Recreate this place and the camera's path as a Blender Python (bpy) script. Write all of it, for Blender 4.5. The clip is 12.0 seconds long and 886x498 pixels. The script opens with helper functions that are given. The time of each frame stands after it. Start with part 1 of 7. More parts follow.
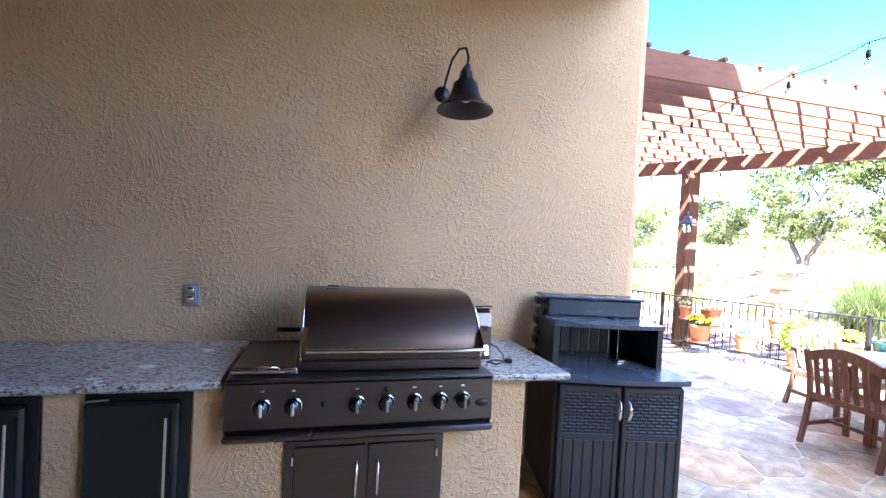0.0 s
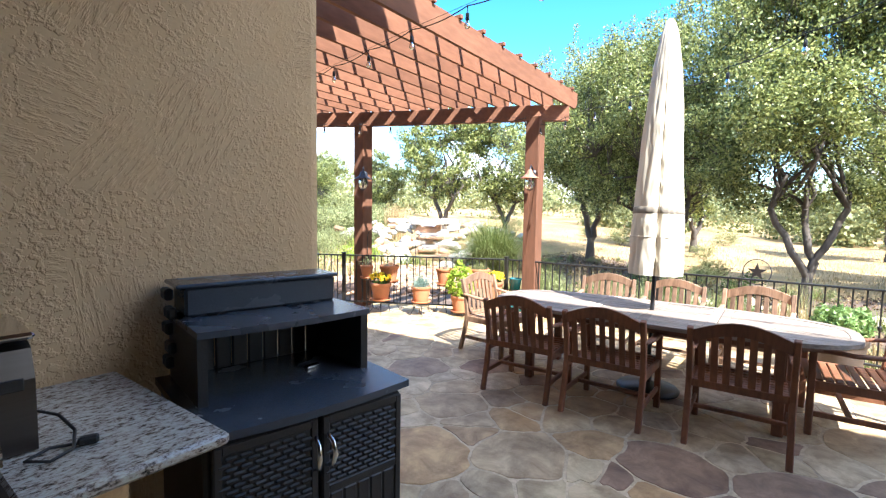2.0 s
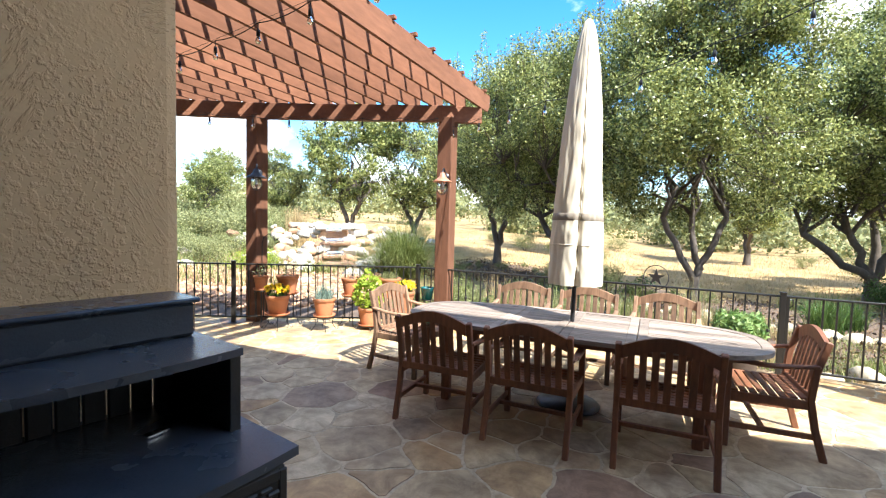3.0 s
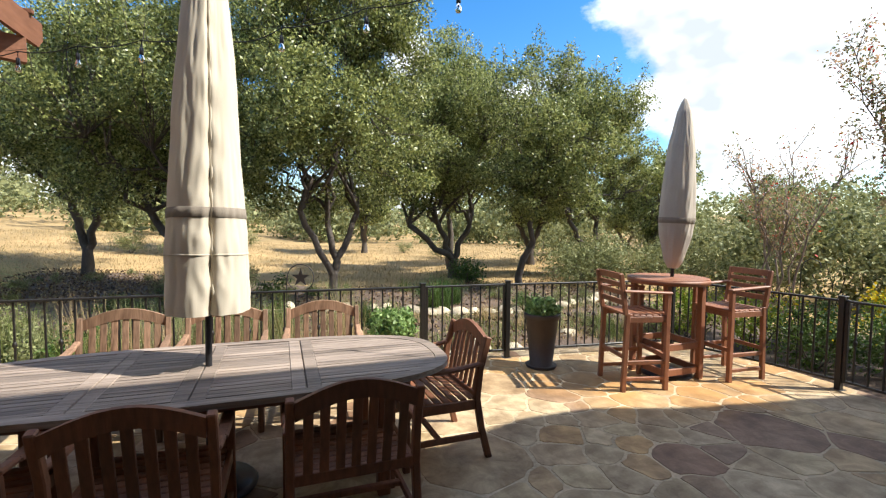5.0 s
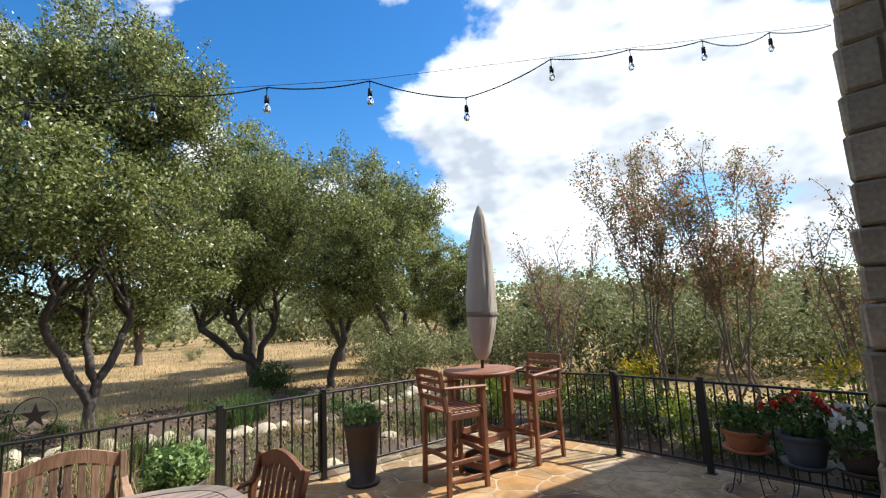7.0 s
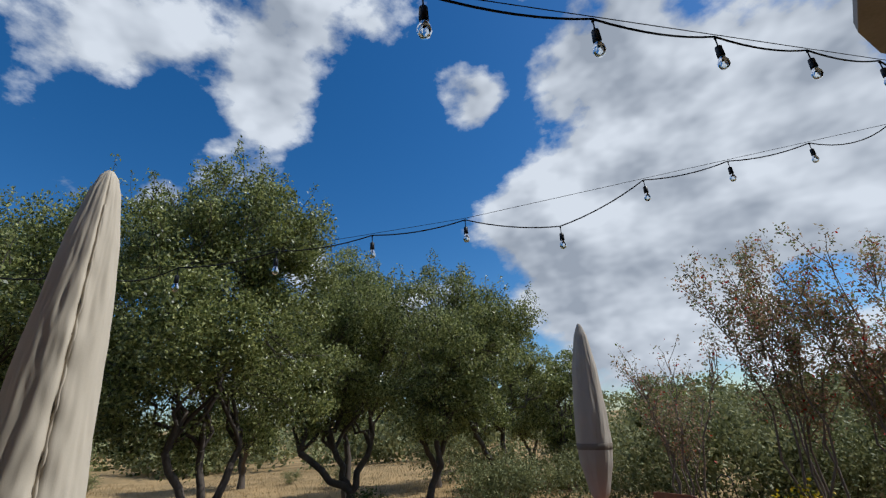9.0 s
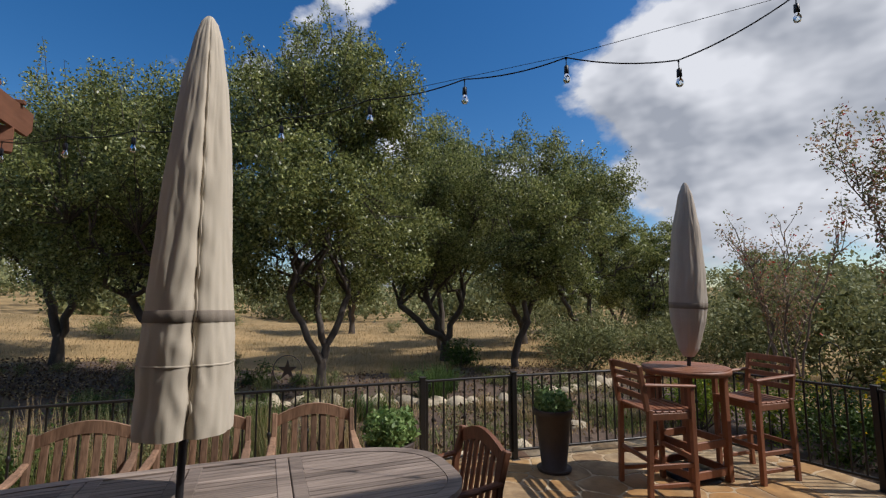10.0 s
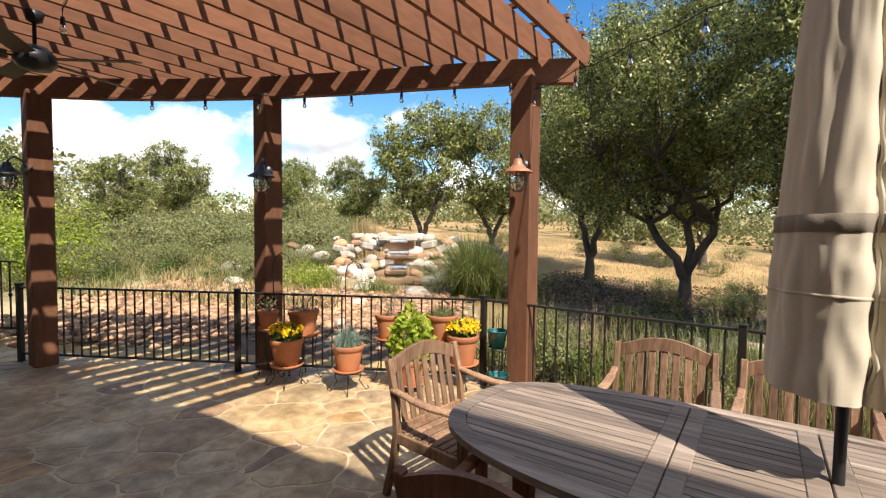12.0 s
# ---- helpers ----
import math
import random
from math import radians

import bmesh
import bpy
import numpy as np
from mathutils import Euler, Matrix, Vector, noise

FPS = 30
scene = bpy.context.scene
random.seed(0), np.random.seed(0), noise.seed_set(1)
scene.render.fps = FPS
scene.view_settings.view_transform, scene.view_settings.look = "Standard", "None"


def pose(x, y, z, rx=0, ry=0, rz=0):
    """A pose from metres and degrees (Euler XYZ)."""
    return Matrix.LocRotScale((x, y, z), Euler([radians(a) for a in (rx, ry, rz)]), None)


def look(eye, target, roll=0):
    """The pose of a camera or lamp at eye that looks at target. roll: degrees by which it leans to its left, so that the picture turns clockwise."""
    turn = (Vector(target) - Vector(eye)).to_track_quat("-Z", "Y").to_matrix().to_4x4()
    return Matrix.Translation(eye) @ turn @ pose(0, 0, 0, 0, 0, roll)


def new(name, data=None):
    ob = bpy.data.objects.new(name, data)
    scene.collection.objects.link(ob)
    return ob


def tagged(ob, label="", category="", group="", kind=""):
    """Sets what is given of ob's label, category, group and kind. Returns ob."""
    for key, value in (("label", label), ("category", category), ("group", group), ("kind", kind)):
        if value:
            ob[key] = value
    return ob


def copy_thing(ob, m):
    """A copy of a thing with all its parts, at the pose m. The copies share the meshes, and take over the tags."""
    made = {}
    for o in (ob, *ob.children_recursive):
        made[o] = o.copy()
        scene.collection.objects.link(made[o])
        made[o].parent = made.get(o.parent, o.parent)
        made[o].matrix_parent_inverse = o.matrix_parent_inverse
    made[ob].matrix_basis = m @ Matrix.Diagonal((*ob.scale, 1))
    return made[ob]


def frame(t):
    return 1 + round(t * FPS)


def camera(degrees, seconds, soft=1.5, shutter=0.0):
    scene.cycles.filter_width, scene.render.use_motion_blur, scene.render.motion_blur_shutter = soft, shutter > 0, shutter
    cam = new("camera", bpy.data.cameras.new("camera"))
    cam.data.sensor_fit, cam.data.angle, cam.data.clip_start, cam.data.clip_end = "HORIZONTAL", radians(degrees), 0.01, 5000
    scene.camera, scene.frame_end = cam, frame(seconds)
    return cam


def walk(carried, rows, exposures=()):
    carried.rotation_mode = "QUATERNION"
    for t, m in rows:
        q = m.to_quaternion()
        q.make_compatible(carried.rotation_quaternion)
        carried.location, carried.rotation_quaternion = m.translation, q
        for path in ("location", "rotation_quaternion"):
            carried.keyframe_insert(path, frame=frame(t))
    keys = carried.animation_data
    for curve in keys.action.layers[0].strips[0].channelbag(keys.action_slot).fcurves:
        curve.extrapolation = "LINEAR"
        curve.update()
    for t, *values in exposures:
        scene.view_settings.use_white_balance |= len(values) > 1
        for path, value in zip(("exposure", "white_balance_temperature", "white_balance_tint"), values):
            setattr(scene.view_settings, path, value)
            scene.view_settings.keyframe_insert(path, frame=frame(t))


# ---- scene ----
cam = camera(87.8, 12.0, 1.25)
PATH = [
    (0, (-0.713, 0.375, 1.641), (-0.194, 2.306, 1.603), 3.1),
    (0.5, (-0.582, 0.677, 1.606), (0.384, 2.427, 1.54), 3.3),
    (1, (-0.433, 0.933, 1.586), (0.832, 2.482, 1.555), 3.0),
    (1.5, (-0.182, 1.171, 1.606), (1.209, 2.606, 1.527), -0.6),
    (2, (-0.004, 1.394, 1.592), (1.609, 2.567, 1.444), 0.9),
    (2.5, (0.179, 1.547, 1.601), (1.899, 2.558, 1.471), 0.8),
    (2.7, (0.262, 1.598, 1.595), (2.019, 2.544, 1.47), 1.2),
    (4.3, (1.16, 1.914, 1.603), (3.157, 1.92, 1.499), -0.3),
    (4.5, (1.272, 1.902, 1.621), (3.261, 1.722, 1.518), -0.3),
    (5, (1.51, 1.884, 1.623), (3.392, 1.219, 1.505), 0.5),
    (5.5, (1.673, 1.907, 1.624), (3.345, 0.821, 1.472), 0.0),
    (6, (1.729, 1.892, 1.645), (3.281, 0.639, 1.505), -0.9),
    (6.5, (1.75, 1.839, 1.66), (3.296, 0.573, 1.582), -2.2),
    (7, (1.695, 1.86, 1.721), (3.141, 0.504, 1.985), -2.6),
    (7.2, (1.722, 1.859, 1.742), (3.07, 0.451, 2.192), -2.4),
    (8.8, (1.693, 1.938, 1.902), (3.198, 0.88, 2.687), -4.3),
    (9, (1.734, 1.93, 1.905), (3.298, 0.92, 2.633), -3.4),
    (9.5, (1.753, 1.947, 1.829), (3.462, 1.032, 2.318), -1.3),
    (10, (1.801, 1.93, 1.751), (3.657, 1.215, 1.961), -0.3),
    (10.5, (1.904, 1.972, 1.691), (3.876, 1.64, 1.649), -0.0),
    (11, (2.023, 2.156, 1.707), (4.018, 2.272, 1.621), 0.5),
    (11.5, (2.198, 2.324, 1.667), (4.109, 2.902, 1.546), 0.6),
    (12, (2.434, 2.549, 1.636), (4.074, 3.689, 1.544), 0.6),
]
EXPOSURES = [(0, 3.92, 5000, 14), (0.5, 3.2, 4950, 16), (1.0, 2.8, 5150, 16), (1.5, 2.45, 5500, 11), (2.5, 1.98, 5800, 6), (4.5, 1.05, 6200, 6), (5.5, 0.8, 6250, 8), (6.5, 0.68, 6250, 8), (7.2, 0.45, 5950, 8), (8.8, -0.5, 5750, 8), (9.5, -0.52, 5850, 11), (10.5, -0.18, 6350, 13), (11.5, 0.55, 6700, 10), (12, 0.72, 6800, 11)]
walk(cam, [(t, look(eye, target, roll)) for t, eye, target, roll in PATH], EXPOSURES)

# ---- sky and sun ----
SUN_WAY = Vector((0.362, 0.76, -1.0)).normalized()  # the way that the sunlight travels
SUN_ELEVATION = math.asin(-SUN_WAY.z)
world = bpy.data.worlds.new("sky")
scene.world = world
world.use_nodes = True


def sky_nodes():
    nt = world.node_tree
    nodes, links = nt.nodes, nt.links
    nodes.clear()
    out = nodes.new("ShaderNodeOutputWorld")
    sky = nodes.new("ShaderNodeTexSky")
    sky.sky_type = "NISHITA"
    sky.sun_disc = False
    sky.sun_elevation = SUN_ELEVATION
    sky.sun_rotation = math.atan2(-SUN_WAY.x, -SUN_WAY.y)
    sky.air_density, sky.dust_density, sky.ozone_density = 1.0, 0.4, 2.0
    deep = nodes.new("ShaderNodeHueSaturation")
    deep.inputs["Saturation"].default_value = 1.36
    deep.inputs["Value"].default_value = 1.58
    deep.inputs["Hue"].default_value = 0.501
    links.new(sky.outputs[0], deep.inputs["Color"])
    coord = nodes.new("ShaderNodeTexCoord")
    # cumulus: noise over the directions of the sky, flattened a little; the side away from the sun is greyer
    tall = nodes.new("ShaderNodeMapping")
    tall.inputs["Scale"].default_value = (1.0, 1.0, 1.7)
    tall.inputs["Location"].default_value = CLOUD_SHIFT
    tall.inputs["Rotation"].default_value = (0.0, 0.0, radians(27))
    links.new(coord.outputs["Generated"], tall.inputs[0])

    def puffs(vector, detail=10.0):
        n = nodes.new("ShaderNodeTexNoise")
        n.inputs["Scale"].default_value, n.inputs["Detail"].default_value, n.inputs["Roughness"].default_value = 2.3, detail, 0.55
        n.inputs["Lacunarity"].default_value = 2.15
        links.new(vector, n.inputs["Vector"])
        return n

    big = puffs(tall.outputs[0])
    toward = nodes.new("ShaderNodeVectorMath"); toward.operation = "ADD"
    toward.inputs[1].default_value = tuple(-0.09 * c for c in SUN_WAY)
    links.new(tall.outputs[0], toward.inputs[0])
    near, lit = puffs(tall.outputs[0], 4.0), puffs(toward.outputs[0], 4.0)
    # the day's cloud banks and blue gaps, each a direction, a reach and an amount
    level = nodes.new("ShaderNodeVectorMath"); level.operation = "NORMALIZE"
    links.new(coord.outputs["Generated"], level.inputs[0])
    bank = big.outputs[0]
    for way, reach, amount in CLOUD_BANKS:
        gap = nodes.new("ShaderNodeVectorMath"); gap.operation = "DISTANCE"
        gap.inputs[1].default_value = Vector(way).normalized()
        links.new(level.outputs[0], gap.inputs[0])
        fall = nodes.new("ShaderNodeMapRange"); fall.interpolation_type = "SMOOTHERSTEP"
        fall.inputs["From Min"].default_value, fall.inputs["From Max"].default_value = 0.15 * reach, reach
        fall.inputs["To Min"].default_value, fall.inputs["To Max"].default_value = amount, 0.0
        links.new(gap.outputs["Value"], fall.inputs["Value"])
        more = nodes.new("ShaderNodeMath"); more.operation = "ADD"
        links.new(bank, more.inputs[0]); links.new(fall.outputs[0], more.inputs[1])
        bank = more.outputs[0]
    cover = nodes.new("ShaderNodeValToRGB")
    cover.color_ramp.elements[0].position, cover.color_ramp.elements[1].position = CLOUD_EDGE, CLOUD_EDGE + 0.075
    cover.color_ramp.elements[0].color, cover.color_ramp.elements[1].color = (0, 0, 0, 1), (1, 1, 1, 1)
    links.new(bank, cover.inputs[0])
    diff = nodes.new("ShaderNodeMath"); diff.operation = "SUBTRACT"
    links.new(near.outputs[0], diff.inputs[0]); links.new(lit.outputs[0], diff.inputs[1])
    thick = nodes.new("ShaderNodeMath"); thick.operation = "MULTIPLY_ADD"
    thick.inputs[1].default_value, thick.inputs[2].default_value = -0.16, 0.115
    links.new(bank, thick.inputs[0])
    bright = nodes.new("ShaderNodeMath"); bright.operation = "ADD"
    links.new(diff.outputs[0], bright.inputs[0]); links.new(thick.outputs[0], bright.inputs[1])
    shade = nodes.new("ShaderNodeValToRGB")
    els = shade.color_ramp.elements
    els[0].position, els[0].color = 0.0, (5.6, 5.9, 6.4, 1)
    els[1].position, els[1].color = 0.17, (12.0, 12.0, 12.0, 1)
    shift = nodes.new("ShaderNodeMath"); shift.operation = "ADD"; shift.inputs[1].default_value = 0.085
    links.new(bright.outputs[0], shift.inputs[0]); links.new(shift.outputs[0], shade.inputs[0])
    mix = nodes.new("ShaderNodeMixRGB")
    links.new(cover.outputs[0], mix.inputs[0])
    links.new(deep.outputs[0], mix.inputs[1]); links.new(shade.outputs[0], mix.inputs[2])
    bg = nodes.new("ShaderNodeBackground")
    bg.inputs["Strength"].default_value = SKY_STRENGTH
    links.new(mix.outputs[0], bg.inputs[0]); links.new(bg.outputs[0], out.inputs[0])


CLOUD_BANKS = [
    ((0.43, -0.72, 0.55), 0.288, 0.136), ((0.60, -0.73, 0.34), 0.264, 0.136), ((0.36, -0.85, 0.38), 0.312, 0.149), ((0.63, -0.64, 0.43), 0.156, 0.074),
    ((0.25, -0.86, 0.45), 0.24, 0.093), ((0.39, -0.59, 0.71), 0.24, 0.099), ((0.52, -0.82, 0.22), 0.24, 0.112), ((0.23, -0.96, 0.13), 0.3, 0.099),
    ((0.616, -0.473, 0.629), 0.13, 0.19), ((0.777, -0.13, 0.616), 0.132, 0.105), ((0.77, 0.09, 0.63), 0.15, 0.045), ((0.70, -0.06, 0.71), 0.18, 0.06),
    ((0.902, 0.174, 0.394), 0.084, 0.124), ((0.904, 0.036, 0.42), 0.084, 0.124), ((0.905, -0.245, 0.347), 0.108, 0.124),
    ((0.646, 0.74, 0.17), 0.192, 0.112), ((0.444, 0.883, 0.14), 0.132, 0.099), ((0.283, 0.948, 0.142), 0.12, 0.099), ((0.815, 0.546, 0.175), 0.108, 0.093),
    ((0.854, 0.085, 0.513), 0.18, -0.124), ((0.758, -0.382, 0.529), 0.252, -0.136), ((0.69, -0.34, 0.633), 0.12, -0.087), ((0.835, -0.392, 0.385), 0.192, -0.124),
    ((0.355, 0.918, 0.19), 0.072, -0.087), ((0.687, 0.684, 0.255), 0.12, -0.087), ((0.835, 0.413, 0.364), 0.312, -0.136), ((0.3, -0.933, 0.2), 0.096, -0.093),
    ((0.511, -0.844, 0.16), 0.072, -0.074), ((0.6, 0.68, 0.42), 0.3, -0.124)]
CLOUD_SHIFT, CLOUD_EDGE, SKY_STRENGTH = (5.3, 1.1, 2.2), 0.51, 0.086
sky_nodes()
sun = new("sun", bpy.data.lights.new("sun", "SUN"))
sun.data.energy, sun.data.angle, sun.data.color = 5.0, radians(0.53), (1.0, 0.93, 0.83)
sun.matrix_world = look((0, 0, 20), Vector((0, 0, 20)) + SUN_WAY)

# ---- materials ----
def material(name, base, rough=0.7, var=0.25, scale=3.0, fine=60.0, bump=0.15, metal=0.0, tint=None, spec=0.5, island=0.0, random_ob=0.0, stretch=(1, 1, 1), bump_scale=None):
    """A procedural surface: base colour with stains (scale, per metre), grain (fine) and relief; island and random_ob vary it from piece to piece."""
    m = bpy.data.materials.new(name)
    m.use_nodes = True
    nodes, links = m.node_tree.nodes, m.node_tree.links
    bsdf = nodes["Principled BSDF"]
    bsdf.inputs["Metallic"].default_value = metal
    bsdf.inputs["Specular IOR Level"].default_value = spec
    coord = nodes.new("ShaderNodeTexCoord")
    mapping = nodes.new("ShaderNodeMapping")
    mapping.inputs["Scale"].default_value = stretch
    links.new(coord.outputs["Object"], mapping.inputs[0])
    n1 = nodes.new("ShaderNodeTexNoise"); n1.inputs["Scale"].default_value = scale; n1.inputs["Detail"].default_value = 5
    n2 = nodes.new("ShaderNodeTexNoise"); n2.inputs["Scale"].default_value = fine; n2.inputs["Detail"].default_value = 4
    links.new(mapping.outputs[0], n1.inputs["Vector"]); links.new(mapping.outputs[0], n2.inputs["Vector"])
    add = nodes.new("ShaderNodeMath"); add.operation = "MULTIPLY_ADD"; add.inputs[1].default_value = 0.6
    links.new(n1.outputs[0], add.inputs[0])
    half = nodes.new("ShaderNodeMath"); half.operation = "MULTIPLY"; half.inputs[1].default_value = 0.4
    links.new(n2.outputs[0], half.inputs[0]); links.new(half.outputs[0], add.inputs[2])
    ramp = nodes.new("ShaderNodeValToRGB")
    lo = [c * (1 - var) for c in (tint or base)]
    hi = [min(1.0, c * (1 + var)) for c in base]
    ramp.color_ramp.elements[0].position, ramp.color_ramp.elements[1].position = 0.32, 0.68
    ramp.color_ramp.elements[0].color, ramp.color_ramp.elements[1].color = (*lo, 1), (*hi, 1)
    links.new(add.outputs[0], ramp.inputs[0])
    colour = ramp.outputs[0]
    for amount, node, socket in ((island, "ShaderNodeNewGeometry", "Random Per Island"), (random_ob, "ShaderNodeObjectInfo", "Random")):
        if amount:
            src = nodes.new(node)
            rng = nodes.new("ShaderNodeMapRange")
            rng.inputs["To Min"].default_value, rng.inputs["To Max"].default_value = 1 - amount, 1 + amount
            links.new(src.outputs[socket], rng.inputs["Value"])
            hsv = nodes.new("ShaderNodeHueSaturation")
            links.new(rng.outputs[0], hsv.inputs["Value"]); links.new(colour, hsv.inputs["Color"])
            colour = hsv.outputs[0]
    links.new(colour, bsdf.inputs["Base Color"])
    rr = nodes.new("ShaderNodeMapRange")
    rr.inputs["To Min"].default_value, rr.inputs["To Max"].default_value = max(0.02, rough - 0.12), min(1.0, rough + 0.12)
    links.new(n1.outputs[0], rr.inputs["Value"]); links.new(rr.outputs[0], bsdf.inputs["Roughness"])
    if bump:
        b = nodes.new("ShaderNodeBump")
        b.inputs["Strength"].default_value, b.inputs["Distance"].default_value = bump, 0.01
        src = n2
        if bump_scale:
            src = nodes.new("ShaderNodeTexNoise"); src.inputs["Scale"].default_value = bump_scale; src.inputs["Detail"].default_value = 5
            links.new(mapping.outputs[0], src.inputs["Vector"])
        links.new(src.outputs[0], b.inputs["Height"]); links.new(b.outputs[0], bsdf.inputs["Normal"])
    return m


def glass(name, tint=(0.9, 0.93, 0.92), rough=0.02):
    m = bpy.data.materials.new(name)
    m.use_nodes = True
    b = m.node_tree.nodes["Principled BSDF"]
    b.inputs["Base Color"].default_value = (*tint, 1)
    b.inputs["Roughness"].default_value = rough
    b.inputs["Transmission Weight"].default_value = 1.0
    b.inputs["IOR"].default_value = 1.45
    return m


def leaf_material(name, dark, light, rough=0.5, through_light=0.3, middle=None, gloss=0.35):
    """Leaves: colour varied from leaf to leaf, with some light passing through them."""
    m = bpy.data.materials.new(name)
    m.use_nodes = True
    nodes, links = m.node_tree.nodes, m.node_tree.links
    b = nodes["Principled BSDF"]
    geo = nodes.new("ShaderNodeNewGeometry")
    ramp = nodes.new("ShaderNodeValToRGB")
    ramp.color_ramp.elements[0].color, ramp.color_ramp.elements[1].color = (*dark, 1), (*light, 1)
    if middle:
        ramp.color_ramp.elements.new(0.6).color = (*middle, 1)
    links.new(geo.outputs["Random Per Island"], ramp.inputs[0])
    links.new(ramp.outputs[0], b.inputs["Base Color"])
    b.inputs["Roughness"].default_value = rough
    b.inputs["Specular IOR Level"].default_value = gloss
    tr = nodes.new("ShaderNodeBsdfTranslucent")
    links.new(ramp.outputs[0], tr.inputs["Color"])
    mix = nodes.new("ShaderNodeMixShader")
    mix.inputs[0].default_value = through_light
    links.new(b.outputs[0], mix.inputs[1]); links.new(tr.outputs[0], mix.inputs[2])
    links.new(mix.outputs[0], nodes["Material Output"].inputs["Surface"])
    return m


# ---- mesh tools ----
class Shape:
    """Collects vertices and faces of one part."""

    def __init__(self):
        self.v, self.f, self.s = [], [], []

    def add(self, verts, faces, smooth=False):
        n = len(self.v)
        self.v += [tuple(p) for p in verts]
        self.f += [tuple(i + n for i in f) for f in faces]
        self.s += [smooth] * len(faces)
        return self

    def box(self, centre, size, chamfer=0.004, turn=None, taper=1.0):
        """A block with chamfered edges; taper scales its top."""
        c = min(chamfer, 0.45 * min(size))
        h = [d / 2 for d in size]
        verts, idx = [], {}
        for sx in (-1, 1):
            for sy in (-1, 1):
                for sz in (-1, 1):
                    for ax in range(3):
                        p = [sx * (h[0] - c), sy * (h[1] - c), sz * (h[2] - c)]
                        p[ax] = (sx, sy, sz)[ax] * h[ax]
                        if sz > 0 and taper != 1.0:
                            p[0] *= taper; p[1] *= taper
                        idx[sx, sy, sz, ax] = len(verts)
                        verts.append(Vector(p))
        m = turn or Matrix.Identity(3)
        verts = [Vector(centre) + m @ p for p in verts]
        faces = []

        def face(keys):
            ids = [idx[k] for k in keys]
            a, b, d = (verts[i] for i in ids[:3])
            mid = sum((verts[i] for i in ids), Vector()) / len(ids) - Vector(centre)
            if (b - a).cross(d - a).dot(mid) < 0:
                ids.reverse()
            faces.append(ids)

        for ax in range(3):
            o = [a for a in range(3) if a != ax]
            for s in (-1, 1):
                ring = []
                for s1, s2 in ((-1, -1), (1, -1), (1, 1), (-1, 1)):
                    k = [0, 0, 0]
                    k[ax], k[o[0]], k[o[1]] = s, s1, s2
                    ring.append((*k, ax))
                face(ring)
            for s1 in (-1, 1):
                for s2 in (-1, 1):
                    k0, k1 = [0, 0, 0], [0, 0, 0]
                    k0[o[0]] = k1[o[0]] = s1
                    k0[o[1]] = k1[o[1]] = s2
                    k0[ax], k1[ax] = -1, 1
                    face([(*k0, o[0]), (*k1, o[0]), (*k1, o[1]), (*k0, o[1])])
        for sx in (-1, 1):
            for sy in (-1, 1):
                for sz in (-1, 1):
                    face([(sx, sy, sz, a) for a in range(3)])
        return self.add(verts, faces)

    def tube(self, points, radii, n=8, flat=1.0, caps=True, smooth=True):
        """A round bar along points; radii a number or one for each point."""
        pts = [Vector(p) for p in points]
        if not hasattr(radii, "__len__"):
            radii = [radii] * len(pts)
        verts, faces = [], []
        side = None
        for i, p in enumerate(pts):
            way = (pts[min(i + 1, len(pts) - 1)] - pts[max(i - 1, 0)]).normalized()
            if side is None:
                side = way.orthogonal().normalized() if abs(way.z) < 0.99 else Vector((1, 0, 0))
            side = (side - way * side.dot(way)).normalized()
            other = way.cross(side)
            for k in range(n):
                a = 2 * math.pi * k / n
                verts.append(p + radii[i] * (math.cos(a) * side + flat * math.sin(a) * other))
        for i in range(len(pts) - 1):
            for k in range(n):
                faces.append((i * n + k, i * n + (k + 1) % n, (i + 1) * n + (k + 1) % n, (i + 1) * n + k))
        self.add(verts, faces, smooth)
        if caps:
            self.add(verts[:n], [tuple(range(n))[::-1]])
            self.add(verts[-n:], [tuple(range(n))])
        return self

    def lathe(self, profile, centre=(0, 0, 0), n=24, turn=None, ripple=None):
        """Turns a profile of (radius, height) round the upright axis."""
        m = turn or Matrix.Identity(3)
        verts, faces = [], []
        for j, (r, z) in enumerate(profile):
            for k in range(n):
                a = 2 * math.pi * k / n
                q = r * (ripple(a, z) if ripple else 1.0)
                verts.append(Vector(centre) + m @ Vector((q * math.cos(a), q * math.sin(a), z)))
        for j in range(len(profile) - 1):
            for k in range(n):
                faces.append((j * n + k, j * n + (k + 1) % n, (j + 1) * n + (k + 1) % n, (j + 1) * n + k))
        return self.add(verts, faces, True)

    def prism(self, outline, z0, z1, turn=None, centre=(0, 0, 0), smooth_side=False):
        """An outline in x, y (counter-clockwise) raised from z0 to z1."""
        m = turn or Matrix.Identity(3)
        n = len(outline)
        c = Vector(centre)
        lo = [c + m @ Vector((x, y, z0)) for x, y in outline]
        hi = [c + m @ Vector((x, y, z1)) for x, y in outline]
        self.add(lo + hi, [(k, (k + 1) % n, n + (k + 1) % n, n + k) for k in range(n)], smooth_side)
        self.add(lo, [tuple(range(n))[::-1]])
        self.add(hi, [tuple(range(n))])
        return self

    def mesh(self, name, mat):
        me = bpy.data.meshes.new(name)
        me.from_pydata(self.v, [], self.f)
        me.polygons.foreach_set("use_smooth", self.s)
        me.materials.append(mat)
        me.update()
        return me


